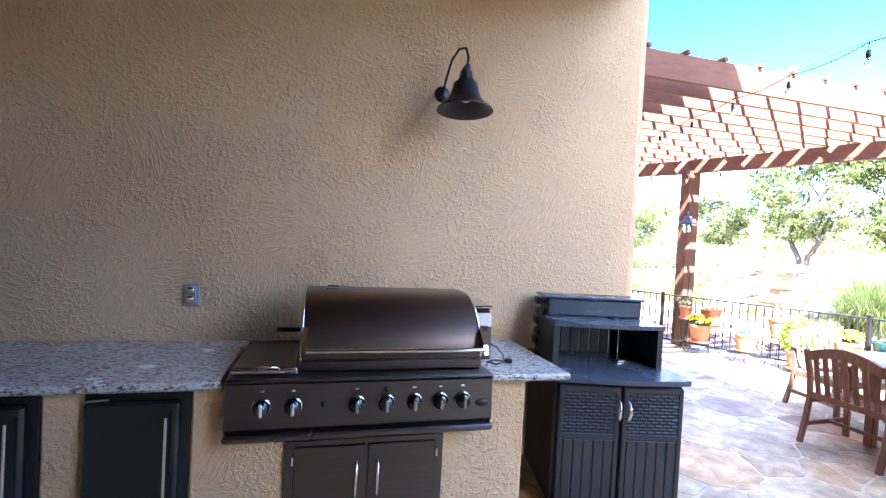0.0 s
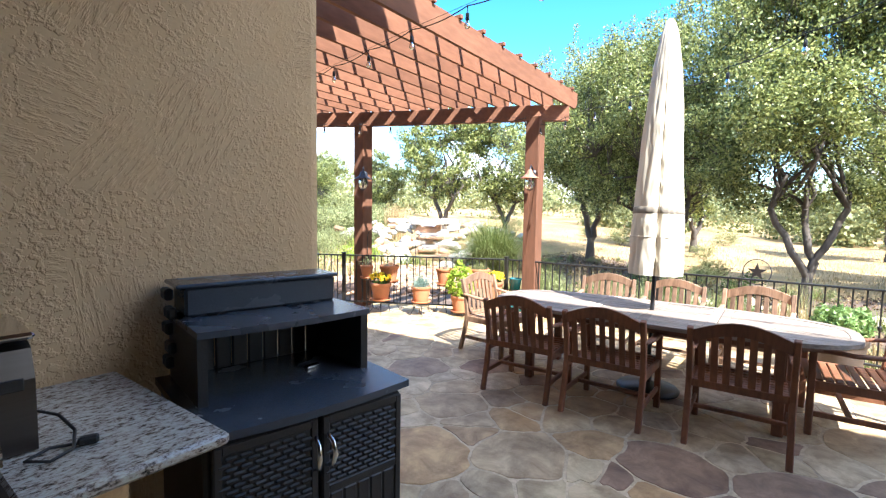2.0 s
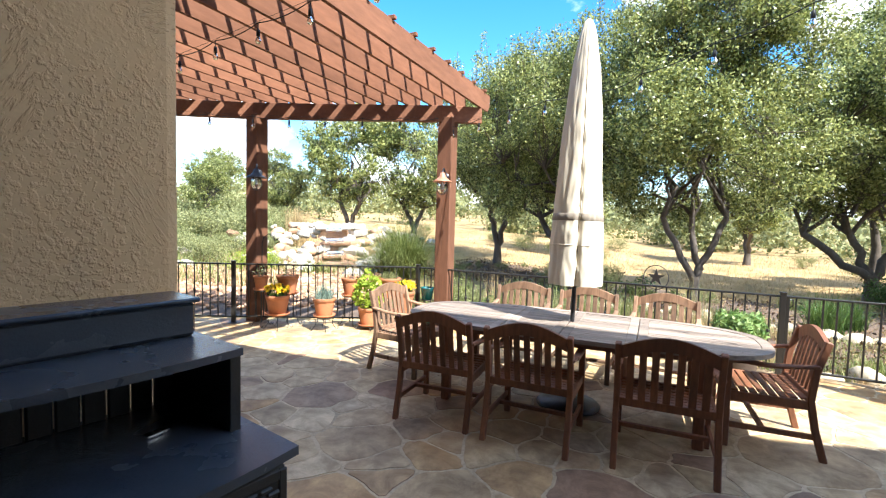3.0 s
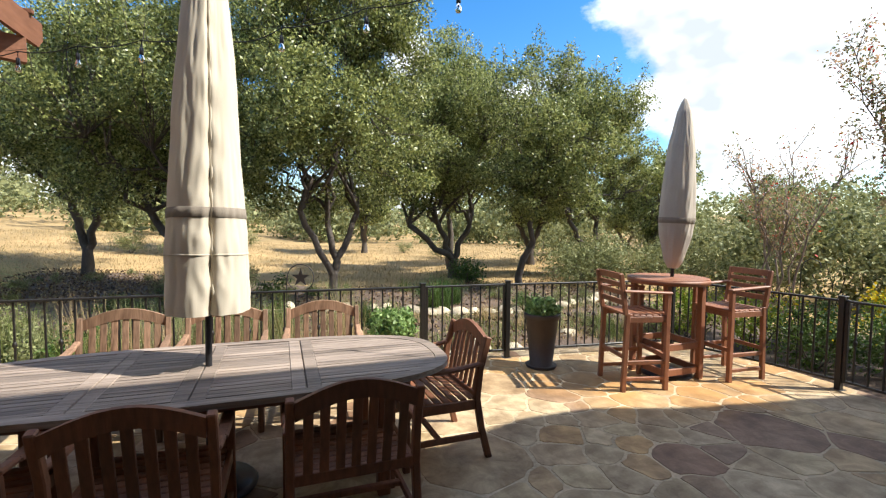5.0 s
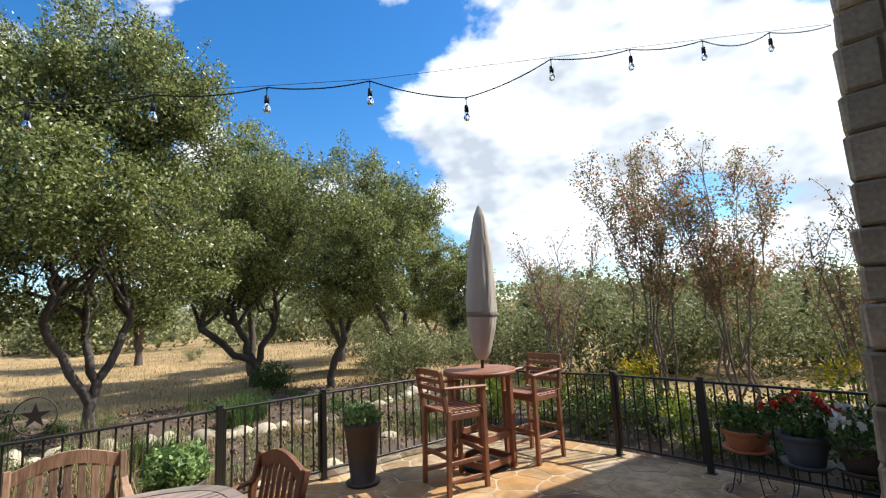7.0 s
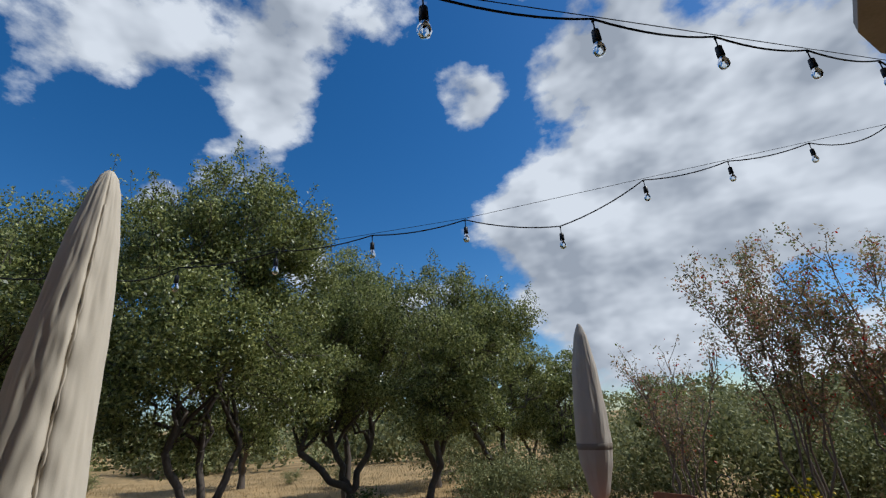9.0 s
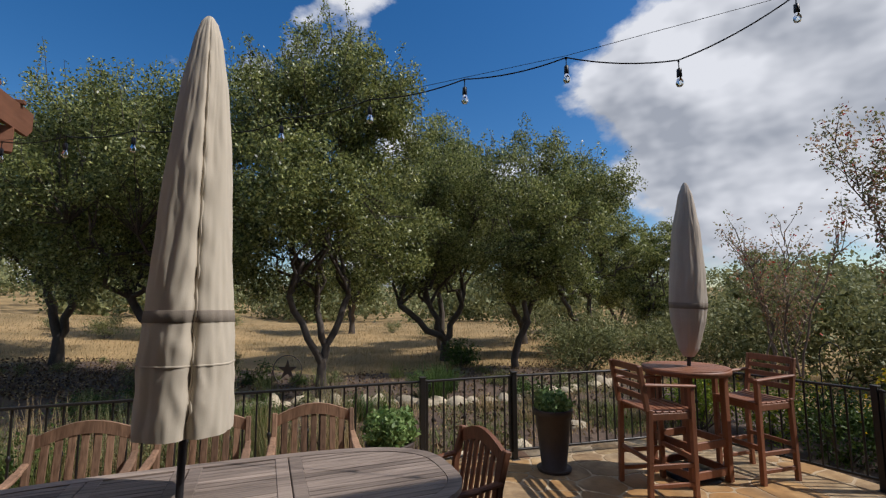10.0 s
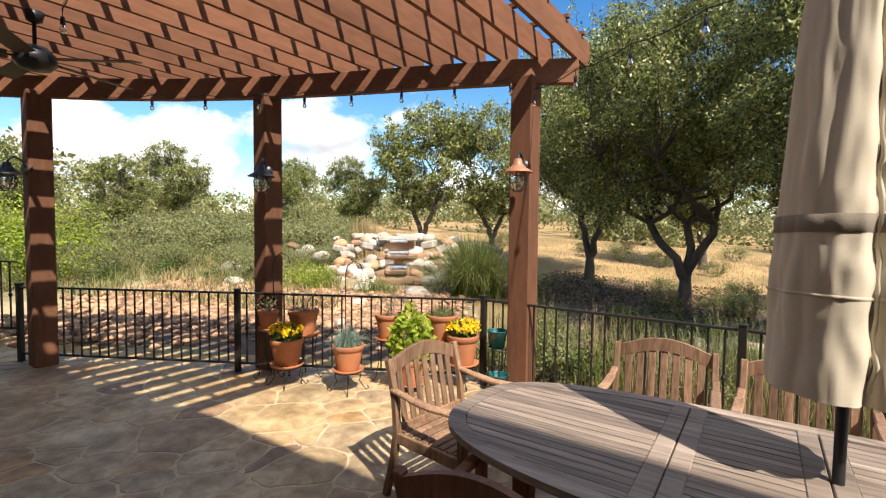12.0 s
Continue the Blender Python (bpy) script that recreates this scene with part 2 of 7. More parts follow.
def part(name, shape, mat, parent=None, label=""):
    """Links a shape as one mesh object, under a thing or a part of one."""
    ob = new(name, shape.mesh(name, mat))
    ob.parent = parent
    if label:
        ob["label"] = label
    return ob


def thing(name, label, category, place=None, group="", kind=""):
    """An empty at a thing's base that parents its parts."""
    ob = tagged(new(name), label, category, group, kind)
    ob.empty_display_size = 0.1
    if place is not None:
        ob.matrix_basis = place
    return ob


def structure(name, shape, mat, label="", category=""):
    return tagged(part(name, shape, mat), label, category, kind="structure")


def turn_z(degrees):
    return Matrix.Rotation(radians(degrees), 3, "Z")


def turn_x(degrees):
    return Matrix.Rotation(radians(degrees), 3, "X")


def turn_y(degrees):
    return Matrix.Rotation(radians(degrees), 3, "Y")


def bow(a, b, sag, n=8):
    """Points of a hanging line from a to b."""
    a, b = Vector(a), Vector(b)
    return [a.lerp(b, i / n) - Vector((0, 0, 4 * sag * (i / n) * (1 - i / n))) for i in range(n + 1)]

def stucco_material():
    """Trowelled stucco: straight smooth swipes laid over a coarse dashed coat."""
    m = material("stucco", (0.56, 0.392, 0.222), 0.92, 0.10, 0.9, 70, 0.0, spec=0.15)
    nodes, links = m.node_tree.nodes, m.node_tree.links

    def node(kind, **values):
        n = nodes.new(kind)
        for key, value in values.items():
            n.inputs[key].default_value = value
        return n

    coord = nodes.new("ShaderNodeTexCoord")
    warp = node("ShaderNodeTexNoise", Scale=2.5, Detail=2)
    links.new(coord.outputs["Object"], warp.inputs["Vector"])
    bend = nodes.new("ShaderNodeMixRGB"); bend.inputs[0].default_value = 0.10
    links.new(coord.outputs["Object"], bend.inputs[1]); links.new(warp.outputs["Color"], bend.inputs[2])
    # squarish trowel marks: each has its own direction of strokes and its own depth
    cells = node("ShaderNodeTexVoronoi", Scale=3.6); cells.distance = "CHEBYCHEV"
    links.new(bend.outputs[0], cells.inputs["Vector"])
    sep = nodes.new("ShaderNodeSeparateColor"); links.new(cells.outputs["Color"], sep.inputs[0])
    ang = nodes.new("ShaderNodeMath"); ang.operation = "MULTIPLY"; ang.inputs[1].default_value = 6.28
    links.new(sep.outputs[0], ang.inputs[0])
    rot = nodes.new("ShaderNodeVectorRotate"); rot.rotation_type = "Y_AXIS"
    links.new(coord.outputs["Object"], rot.inputs["Vector"]); links.new(ang.outputs[0], rot.inputs["Angle"])
    stretch = node("ShaderNodeMapping", Scale=(16, 16, 62))
    links.new(rot.outputs[0], stretch.inputs[0])
    strokes = node("ShaderNodeTexNoise", Scale=1.0, Detail=4, Roughness=0.55)
    links.new(stretch.outputs[0], strokes.inputs["Vector"])
    dash = node("ShaderNodeTexNoise", Scale=44.0, Detail=3)
    links.new(coord.outputs["Object"], dash.inputs["Vector"])
    pick = nodes.new("ShaderNodeValToRGB"); pick.color_ramp.elements[0].position, pick.color_ramp.elements[1].position = 0.62, 0.72
    links.new(sep.outputs[1], pick.inputs[0])
    blend = nodes.new("ShaderNodeMixRGB"); links.new(pick.outputs[0], blend.inputs[0])
    links.new(dash.outputs[0], blend.inputs[1]); links.new(strokes.outputs[0], blend.inputs[2])
    flat = nodes.new("ShaderNodeValToRGB"); flat.color_ramp.elements[0].position, flat.color_ramp.elements[1].position = 0.47, 0.63
    links.new(blend.outputs[0], flat.inputs[0])
    # smooth swipes wipe the dashes out here and there
    swipe = node("ShaderNodeTexNoise", Scale=2.1, Detail=3, Distortion=1.2)
    links.new(coord.outputs["Object"], swipe.inputs["Vector"])
    own = nodes.new("ShaderNodeMath"); own.operation = "MULTIPLY_ADD"; own.inputs[1].default_value = 0.30
    links.new(sep.outputs[2], own.inputs[0]); links.new(swipe.outputs[0], own.inputs[2])
    deep = nodes.new("ShaderNodeMapRange")
    deep.inputs["From Min"].default_value, deep.inputs["From Max"].default_value = 0.44, 0.74
    deep.inputs["To Min"].default_value, deep.inputs["To Max"].default_value = 0.30, 1.0
    links.new(own.outputs[0], deep.inputs["Value"])
    rough = nodes.new("ShaderNodeMath"); rough.operation = "MULTIPLY"
    links.new(flat.outputs[0], rough.inputs[0]); links.new(deep.outputs[0], rough.inputs[1])
    edge = nodes.new("ShaderNodeMath"); edge.operation = "MULTIPLY_ADD"; edge.inputs[1].default_value = 0.30
    links.new(sep.outputs[2], edge.inputs[0]); links.new(rough.outputs[0], edge.inputs[2])
    b = node("ShaderNodeBump", Strength=1.0, Distance=0.0062)
    links.new(edge.outputs[0], b.inputs["Height"]); links.new(b.outputs[0], nodes["Principled BSDF"].inputs["Normal"])
    return m


def granite_material():
    m = material("granite", (0.55, 0.52, 0.48), 0.22, 0.2, 5, 90, 0.0)
    nodes, links = m.node_tree.nodes, m.node_tree.links
    bsdf = nodes["Principled BSDF"]
    coord = nodes.new("ShaderNodeTexCoord")
    mp = nodes.new("ShaderNodeMapping"); mp.inputs["Scale"].default_value = (0.6, 1.2, 1.0)
    links.new(coord.outputs["Object"], mp.inputs[0])
    n = nodes.new("ShaderNodeTexNoise"); n.inputs["Scale"].default_value = 72; n.inputs["Detail"].default_value = 6; n.inputs["Roughness"].default_value = 0.7
    links.new(mp.outputs[0], n.inputs["Vector"])
    r = nodes.new("ShaderNodeValToRGB")
    e = r.color_ramp.elements
    e[0].position, e[0].color = 0.36, (0.03, 0.028, 0.026, 1)
    e[1].position, e[1].color = 0.66, (0.54, 0.53, 0.48, 1)
    for pos, col in ((0.43, (0.20, 0.16, 0.13, 1)), (0.49, (0.40, 0.36, 0.32, 1)), (0.56, (0.44, 0.43, 0.385, 1))):
        x = e.new(pos); x.color = col
    links.new(n.outputs[0], r.inputs[0]); links.new(r.outputs[0], bsdf.inputs["Base Color"])
    return m


def flag_material(name="flagstone", joined=False):
    """Flagstone: tan, ochre, rust and grey stones with cloudy stains; one colour a stone."""
    m = material(name, (0.40, 0.33, 0.24), 0.62, 0.25, 1.7, 30, 0.25)
    nodes, links = m.node_tree.nodes, m.node_tree.links
    bsdf = nodes["Principled BSDF"]
    info = nodes.new("ShaderNodeNewGeometry" if joined else "ShaderNodeObjectInfo")
    hue = nodes.new("ShaderNodeValToRGB")
    e = hue.color_ramp.elements
    e[0].position, e[0].color = 0.0, (0.66, 0.51, 0.29, 1)
    e[1].position, e[1].color = 1.0, (0.66, 0.49, 0.26, 1)
    for pos, col in ((0.18, (0.58, 0.44, 0.26, 1)), (0.32, (0.64, 0.40, 0.17, 1)), (0.44, (0.56, 0.43, 0.27, 1)), (0.62, (0.70, 0.55, 0.34, 1)), (0.74, (0.62, 0.45, 0.25, 1)), (0.80, (0.34, 0.20, 0.12, 1)), (0.86, (0.40, 0.27, 0.17, 1)), (0.90, (0.60, 0.45, 0.26, 1))):
        x = e.new(pos); x.color = col
    links.new(info.outputs["Random Per Island" if joined else "Random"], hue.inputs[0])
    coord = nodes.new("ShaderNodeTexCoord")
    n = nodes.new("ShaderNodeTexNoise"); n.inputs["Scale"].default_value = 4.5; n.inputs["Detail"].default_value = 9; n.inputs["Roughness"].default_value = 0.68; n.inputs["Distortion"].default_value = 0.6
    links.new(coord.outputs["Object"], n.inputs["Vector"])
    st = nodes.new("ShaderNodeValToRGB")
    st.color_ramp.elements[0].position, st.color_ramp.elements[0].color = 0.38, (0.40, 0.33, 0.26, 1)
    st.color_ramp.elements[1].position, st.color_ramp.elements[1].color = 0.62, (1.0, 1.0, 1.0, 1)
    links.new(n.outputs[0], st.inputs[0])
    mul = nodes.new("ShaderNodeMixRGB"); mul.blend_type = "MULTIPLY"; mul.inputs[0].default_value = 0.75
    links.new(hue.outputs[0], mul.inputs[1]); links.new(st.outputs[0], mul.inputs[2])
    # rust bleeding across stones, and dark weathering in wide patches
    geo = nodes.new("ShaderNodeNewGeometry")
    wide = nodes.new("ShaderNodeTexNoise"); wide.inputs["Scale"].default_value = 0.55; wide.inputs["Detail"].default_value = 5
    links.new(geo.outputs["Position"], wide.inputs["Vector"])
    rust = nodes.new("ShaderNodeValToRGB")
    rust.color_ramp.elements[0].position, rust.color_ramp.elements[0].color = 0.54, (0, 0, 0, 1)
    rust.color_ramp.elements[1].position, rust.color_ramp.elements[1].color = 0.70, (0.75, 0.75, 0.75, 1)
    links.new(wide.outputs[0], rust.inputs[0])
    # two rust spills by the bar table
    spill = rust.outputs[0]
    for spot, reach in (((5.25, -1.25, 0), 0.85), ((4.75, -2.0, 0), 0.6)):
        warp = nodes.new("ShaderNodeMixRGB"); warp.blend_type = "ADD"; warp.inputs[0].default_value = 1.0
        off = nodes.new("ShaderNodeTexNoise"); off.inputs["Scale"].default_value = 2.2; off.inputs["Detail"].default_value = 5
        links.new(geo.outputs["Position"], off.inputs["Vector"])
        links.new(geo.outputs["Position"], warp.inputs[1]); links.new(off.outputs["Color"], warp.inputs[2])
        gap = nodes.new("ShaderNodeVectorMath"); gap.operation = "DISTANCE"
        gap.inputs[1].default_value = (spot[0] + 0.5, spot[1] + 0.5, 0.5)
        links.new(warp.outputs[0], gap.inputs[0])
        near = nodes.new("ShaderNodeMapRange")
        near.inputs["From Min"].default_value, near.inputs["From Max"].default_value = reach * 0.3, reach
        near.inputs["To Min"].default_value, near.inputs["To Max"].default_value = 0.8, 0.0
        links.new(gap.outputs["Value"], near.inputs["Value"])
        most = nodes.new("ShaderNodeMath"); most.operation = "MAXIMUM"
        links.new(spill, most.inputs[0]); links.new(near.outputs[0], most.inputs[1])
        spill = most.outputs[0]
    tone = nodes.new("ShaderNodeMixRGB"); tone.inputs[2].default_value = (0.55, 0.29, 0.09, 1)
    links.new(spill, tone.inputs[0]); links.new(mul.outputs[0], tone.inputs[1])
    dirt = nodes.new("ShaderNodeTexNoise"); dirt.inputs["Scale"].default_value = 1.4; dirt.inputs["Detail"].default_value = 9; dirt.inputs["Roughness"].default_value = 0.68
    links.new(geo.outputs["Position"], dirt.inputs["Vector"])
    dr = nodes.new("ShaderNodeValToRGB")
    dr.color_ramp.elements[0].position, dr.color_ramp.elements[0].color = 0.38, (0.50, 0.46, 0.43, 1)
    dr.color_ramp.elements[1].position, dr.color_ramp.elements[1].color = 0.58, (1.0, 1.0, 1.0, 1)
    links.new(dirt.outputs[0], dr.inputs[0])
    worn = nodes.new("ShaderNodeMixRGB"); worn.blend_type = "MULTIPLY"; worn.inputs[0].default_value = 0.8
    links.new(tone.outputs[0], worn.inputs[1]); links.new(dr.outputs[0], worn.inputs[2])
    links.new(worn.outputs[0], bsdf.inputs["Base Color"])
    return m


STUCCO = stucco_material()
GRANITE = granite_material()
FLAG = flag_material()
FLAG_JOINED = flag_material("flagstone_joined", True)
CEDAR = material("stained_cedar", (0.185, 0.082, 0.046), 0.75, 0.3, 2.0, 22, 0.3, stretch=(0.25, 1, 1), random_ob=0.14, spec=0.25)
CEDAR_POST = material("stained_cedar_post", (0.155, 0.07, 0.04), 0.78, 0.3, 2.0, 22, 0.4, stretch=(1, 1, 0.2), spec=0.25)
IRON = material("black_iron", (0.016, 0.014, 0.013), 0.45, 0.3, 4, 80, 0.1, spec=0.5)
MORTAR = material("mortar", (0.50, 0.385, 0.245), 0.95, 0.38, 2.2, 40, 0.4)
STONE = material("limestone", (0.42, 0.33, 0.22), 0.9, 0.35, 2.5, 35, 0.9, random_ob=0.3, tint=(0.33, 0.27, 0.2), bump_scale=14)
PALE_ROCK = material("pale_rock", (0.47, 0.42, 0.35), 0.9, 0.3, 3.0, 25, 0.8, random_ob=0.25, island=0.3, bump_scale=9)
CREAM_ROCK = material("cream_limestone", (0.52, 0.44, 0.31), 0.9, 0.35, 3.0, 25, 0.7, random_ob=0.22, bump_scale=9)
RUST_ROCK = material("rust_rock", (0.40, 0.235, 0.135), 0.85, 0.4, 3.0, 25, 0.8, random_ob=0.25, island=0.6, bump_scale=9)
MULCH = material("mulch", (0.115, 0.078, 0.055), 0.95, 0.55, 3, 45, 1.0)
# very dark so that the unseen ceiling bounces little light onto the walls
DARK_CEILING = material("unseen_dark_ceiling", (0.13, 0.072, 0.04), 0.9, 0.1, 2, 50, 0.2)
ROOF = material("roof_metal", (0.25, 0.2, 0.16), 0.6, 0.2, 2, 30, 0.1)
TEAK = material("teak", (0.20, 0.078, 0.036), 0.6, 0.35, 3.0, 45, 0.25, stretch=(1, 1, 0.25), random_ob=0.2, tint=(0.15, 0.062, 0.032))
# paler, greyer teak with stronger streaks for some of the dining chairs
TEAK_PALE = material("pale_teak", (0.25, 0.150, 0.092), 0.72, 0.6, 4.0, 50, 0.45, stretch=(1, 1, 0.15), random_ob=0.34, tint=(0.22, 0.115, 0.06))
TEAK_GREY = material("weathered_teak", (0.275, 0.218, 0.178), 0.6, 0.62, 5.0, 60, 0.5, stretch=(1, 0.06, 1), random_ob=0.22, tint=(0.20, 0.15, 0.12))
BAR_TEAK = material("oiled_teak", (0.26, 0.105, 0.052), 0.55, 0.3, 3.0, 45, 0.2, stretch=(1, 1, 0.25), random_ob=0.15)
CANVAS = material("canvas_cover", (0.60, 0.53, 0.42), 0.9, 0.07, 3, 220, 0.06, spec=0.2)
CANVAS_GREY = material("grey_canvas_cover", (0.52, 0.46, 0.39), 0.9, 0.07, 3, 160, 0.15, spec=0.2)
BAND = material("taupe_band", (0.27, 0.23, 0.185), 0.9, 0.1, 4, 140, 0.15, spec=0.2)
STEEL = material("brushed_steel", (0.125, 0.113, 0.106), 0.33, 0.12, 3, 90, 0.05, metal=1.0, stretch=(0.05, 1, 1))
STEEL_LID = material("lid_steel", (0.12, 0.092, 0.077), 0.3, 0.15, 2, 90, 0.03, metal=1.0, stretch=(0.05, 1, 1))
CHROME = material("chrome", (0.75, 0.76, 0.78), 0.12, 0.05, 3, 60, 0.0, metal=1.0)
BLACK_STEEL = material("black_glossy_steel", (0.012, 0.012, 0.013), 0.22, 0.2, 2, 60, 0.02, spec=0.6)
BLACK_PLASTIC = material("black_plastic", (0.010, 0.010, 0.011), 0.5, 0.25, 5, 150, 0.1)
RESIN = material("charcoal_resin", (0.018, 0.018, 0.020), 0.42, 0.25, 3, 120, 0.15)
# the blue of the reflected sky is put into this resin's colour
RESIN_TOP = material("sky_tinted_resin", (0.048, 0.058, 0.076), 0.26, 0.15, 3, 150, 0.12)
TERRACOTTA = material("terracotta", (0.44, 0.16, 0.065), 0.85, 0.2, 5, 60, 0.15, random_ob=0.12, tint=(0.40, 0.17, 0.085))
DARK_POT = material("brown_glazed_pot", (0.060, 0.042, 0.034), 0.55, 0.25, 4, 60, 0.1)
BLUE_POT = material("slate_pot", (0.075, 0.085, 0.10), 0.5, 0.2, 4, 60, 0.1)
TEAL = material("teal_glaze", (0.010, 0.10, 0.11), 0.25, 0.25, 6, 60, 0.05)
COPPER = material("aged_copper", (0.48, 0.22, 0.13), 0.5, 0.25, 8, 60, 0.1, metal=0.4)
BRONZE = material("dark_bronze", (0.035, 0.035, 0.040), 0.38, 0.25, 8, 60, 0.05, metal=0.5)
GLASS = glass("clear_glass")
WATER = glass("falling_water", (0.92, 0.95, 0.97), 0.15)
OUTLET = material("outlet_plate", (0.34, 0.37, 0.40), 0.4, 0.1, 6, 60, 0.0, metal=0.5)
BARK = material("bark", (0.10, 0.08, 0.064), 0.95, 0.4, 4, 25, 0.9, stretch=(1, 1, 0.4))
PALE_BARK = material("smooth_pale_bark", (0.22, 0.165, 0.125), 0.8, 0.3, 5, 25, 0.3, stretch=(1, 1, 0.4))
OAK_LEAF = leaf_material("oak_leaf", (0.040, 0.062, 0.013), (0.56, 0.57, 0.21), 0.38, 0.38, (0.25, 0.275, 0.08), 0.5)
OLIVE_LEAF = leaf_material("olive_leaf", (0.11, 0.13, 0.045), (0.38, 0.38, 0.17), 0.6, 0.30)
GREY_LEAF = leaf_material("sage_leaf", (0.12, 0.14, 0.055), (0.33, 0.34, 0.145), 0.7, 0.25)
POT_LEAF = leaf_material("pot_herb_leaf", (0.09, 0.17, 0.045), (0.40, 0.53, 0.19), 0.5, 0.3)
LIME_LEAF = leaf_material("lime_leaf", (0.16, 0.25, 0.02), (0.42, 0.50, 0.06), 0.5, 0.35)
BUSH_LEAF = leaf_material("bush_leaf", (0.035, 0.075, 0.015), (0.13, 0.20, 0.045), 0.5, 0.25)
BLADE = leaf_material("grass_blade", (0.10, 0.14, 0.03), (0.26, 0.28, 0.09), 0.6, 0.3)
STRAW = leaf_material("straw_blade", (0.30, 0.215, 0.10), (0.52, 0.39, 0.205), 0.8, 0.3)
BLUE_BLADE = leaf_material("blue_fescue_blade", (0.12, 0.19, 0.15), (0.30, 0.38, 0.31), 0.6, 0.25)
CRAPE_LEAF = leaf_material("crape_leaf", (0.14, 0.20, 0.06), (0.50, 0.29, 0.19), 0.5, 0.5)
LITTER = leaf_material("fallen_leaf", (0.045, 0.028, 0.018), (0.26, 0.165, 0.10), 0.8, 0.1)
RED = leaf_material("red_petal", (0.45, 0.02, 0.015), (0.75, 0.06, 0.03), 0.6, 0.25)
YELLOW = leaf_material("yellow_petal", (0.75, 0.48, 0.01), (0.9, 0.66, 0.03), 0.6, 0.2)
WHITE = leaf_material("white_petal", (0.7, 0.7, 0.68), (0.85, 0.85, 0.83), 0.6, 0.2)


def ground_material():
    """Dry grassland; mulch and soil in the beds round the patio."""
    m = material("dry_grassland", (0.40, 0.27, 0.13), 0.95, 0.38, 0.5, 18, 0.7, tint=(0.28, 0.215, 0.105), spec=0.1)
    return m


GRASS = ground_material()
SLOPE = material("sandy_slope", (0.38, 0.30, 0.18), 0.95, 0.4, 0.8, 14, 0.8, tint=(0.17, 0.17, 0.08), spec=0.1)

# ---- ground, patio and house ----
def ground():
    """One sheet of uneven ground that reaches the horizon, with the patio set into it."""
    rings = [0, 3, 5, 6.5, 7.25, 8, 8.75, 9.5, 10.25, 11, 12, 13, 14, 15, 16, 17, 18.5, 20, 22, 24, 26, 28, 30, 33, 36, 40, 50, 65, 90, 140, 250, 600, 2500]
    n = 144
    s = Shape()
    verts = []
    for r in rings:
        for k in range(n):
            a = 2 * math.pi * k / n
            x, y = 3 + r * math.cos(a), 2 + r * math.sin(a)
            verts.append((x, y, ground_height(x, y)))
    faces = [(j * n + k, j * n + (k + 1) % n, (j + 1) * n + (k + 1) % n, (j + 1) * n + k) for j in range(len(rings) - 1) for k in range(n)]
    s.add(verts, faces, True)
    return structure("ground", s, GRASS, "dry golden grassland with bare patches", "ground")


def ground_height(x, y):
    r = math.hypot(x - 3, y - 2)
    far = min(1.0, max(0.0, (r - 8) / 12))
    rise = min(2.2, 0.075 * max(0.0, 0.35 * x + 0.94 * y - 11.5))
    return -0.14 + rise + far * 0.25 * noise.noise((x * 0.08, y * 0.08, 0)) + min(6.0, max(0.0, r - 45) * 0.03)


ground()

PATIO = [(-7, -9), (1.5, -9), (1.5, -3.5), (6.15, -3.45), (6.5, -2.9), (6.64, 0), (6.76, 2.6), (6.84, 4.9), (5.44, 7.75), (4.36, 9.95), (3.3, 12.1), (-7, 12.1)]
structure("floor", Shape().prism(PATIO, -0.5, -0.0028), MORTAR, "mortar bed between the patio flagstones", "floor")

WALL_Y, CORNER_X = 3.65, 1.85
wall = Shape()
wall.prism([(-6.34, WALL_Y), (CORNER_X - 0.09, WALL_Y), (CORNER_X - 0.035, WALL_Y + 0.018), (CORNER_X - 0.01, WALL_Y + 0.05), (CORNER_X, WALL_Y + 0.1), (CORNER_X, 12), (1.55, 12), (1.55, 3.95), (-6.34, 3.95)], -0.012, 6.03, smooth_side=False)
structure("wall_north", wall, STUCCO, "unseen stucco wall added far back to limit bounced light with a rough trowelled texture", "wall")
# two unseen walls, added so that light enters the porch only from the east
structure("unseen_wall_west", Shape().box((-6.5, 0.17, 3.0), (0.3, 6.95, 6.04), 0.01), STUCCO, "unseen stucco wall added far back to limit bounced light", "wall")
structure("unseen_wall_south", Shape().box((-2.47, -3.45, 3.0), (7.76, 0.3, 6.04), 0.01), STUCCO, "unseen stucco wall added to keep light out of the porch", "wall")
# out of view; added low to keep skylight off the inner wall
structure("ceiling", Shape().box((-2.42, 0.17, 3.72), (7.8, 6.9, 0.08), 0.005), DARK_CEILING, "unseen dark ceiling added to dim the porch", "ceiling")

# header and side wall are added to shrink the opening and darken the porch
structure("added_header", Shape().box((1.54, 0.87, 4.86), (0.16, 5.46, 2.36), 0.01), STUCCO, "stucco header added to block skylight above the porch opening", "wall")
structure("added_wall_east", Shape().box((1.43, -2.95, 3.0), (0.16, 0.68, 6.04), 0.01), STUCCO, "unseen stucco wall added beside the stone column to block light", "wall")


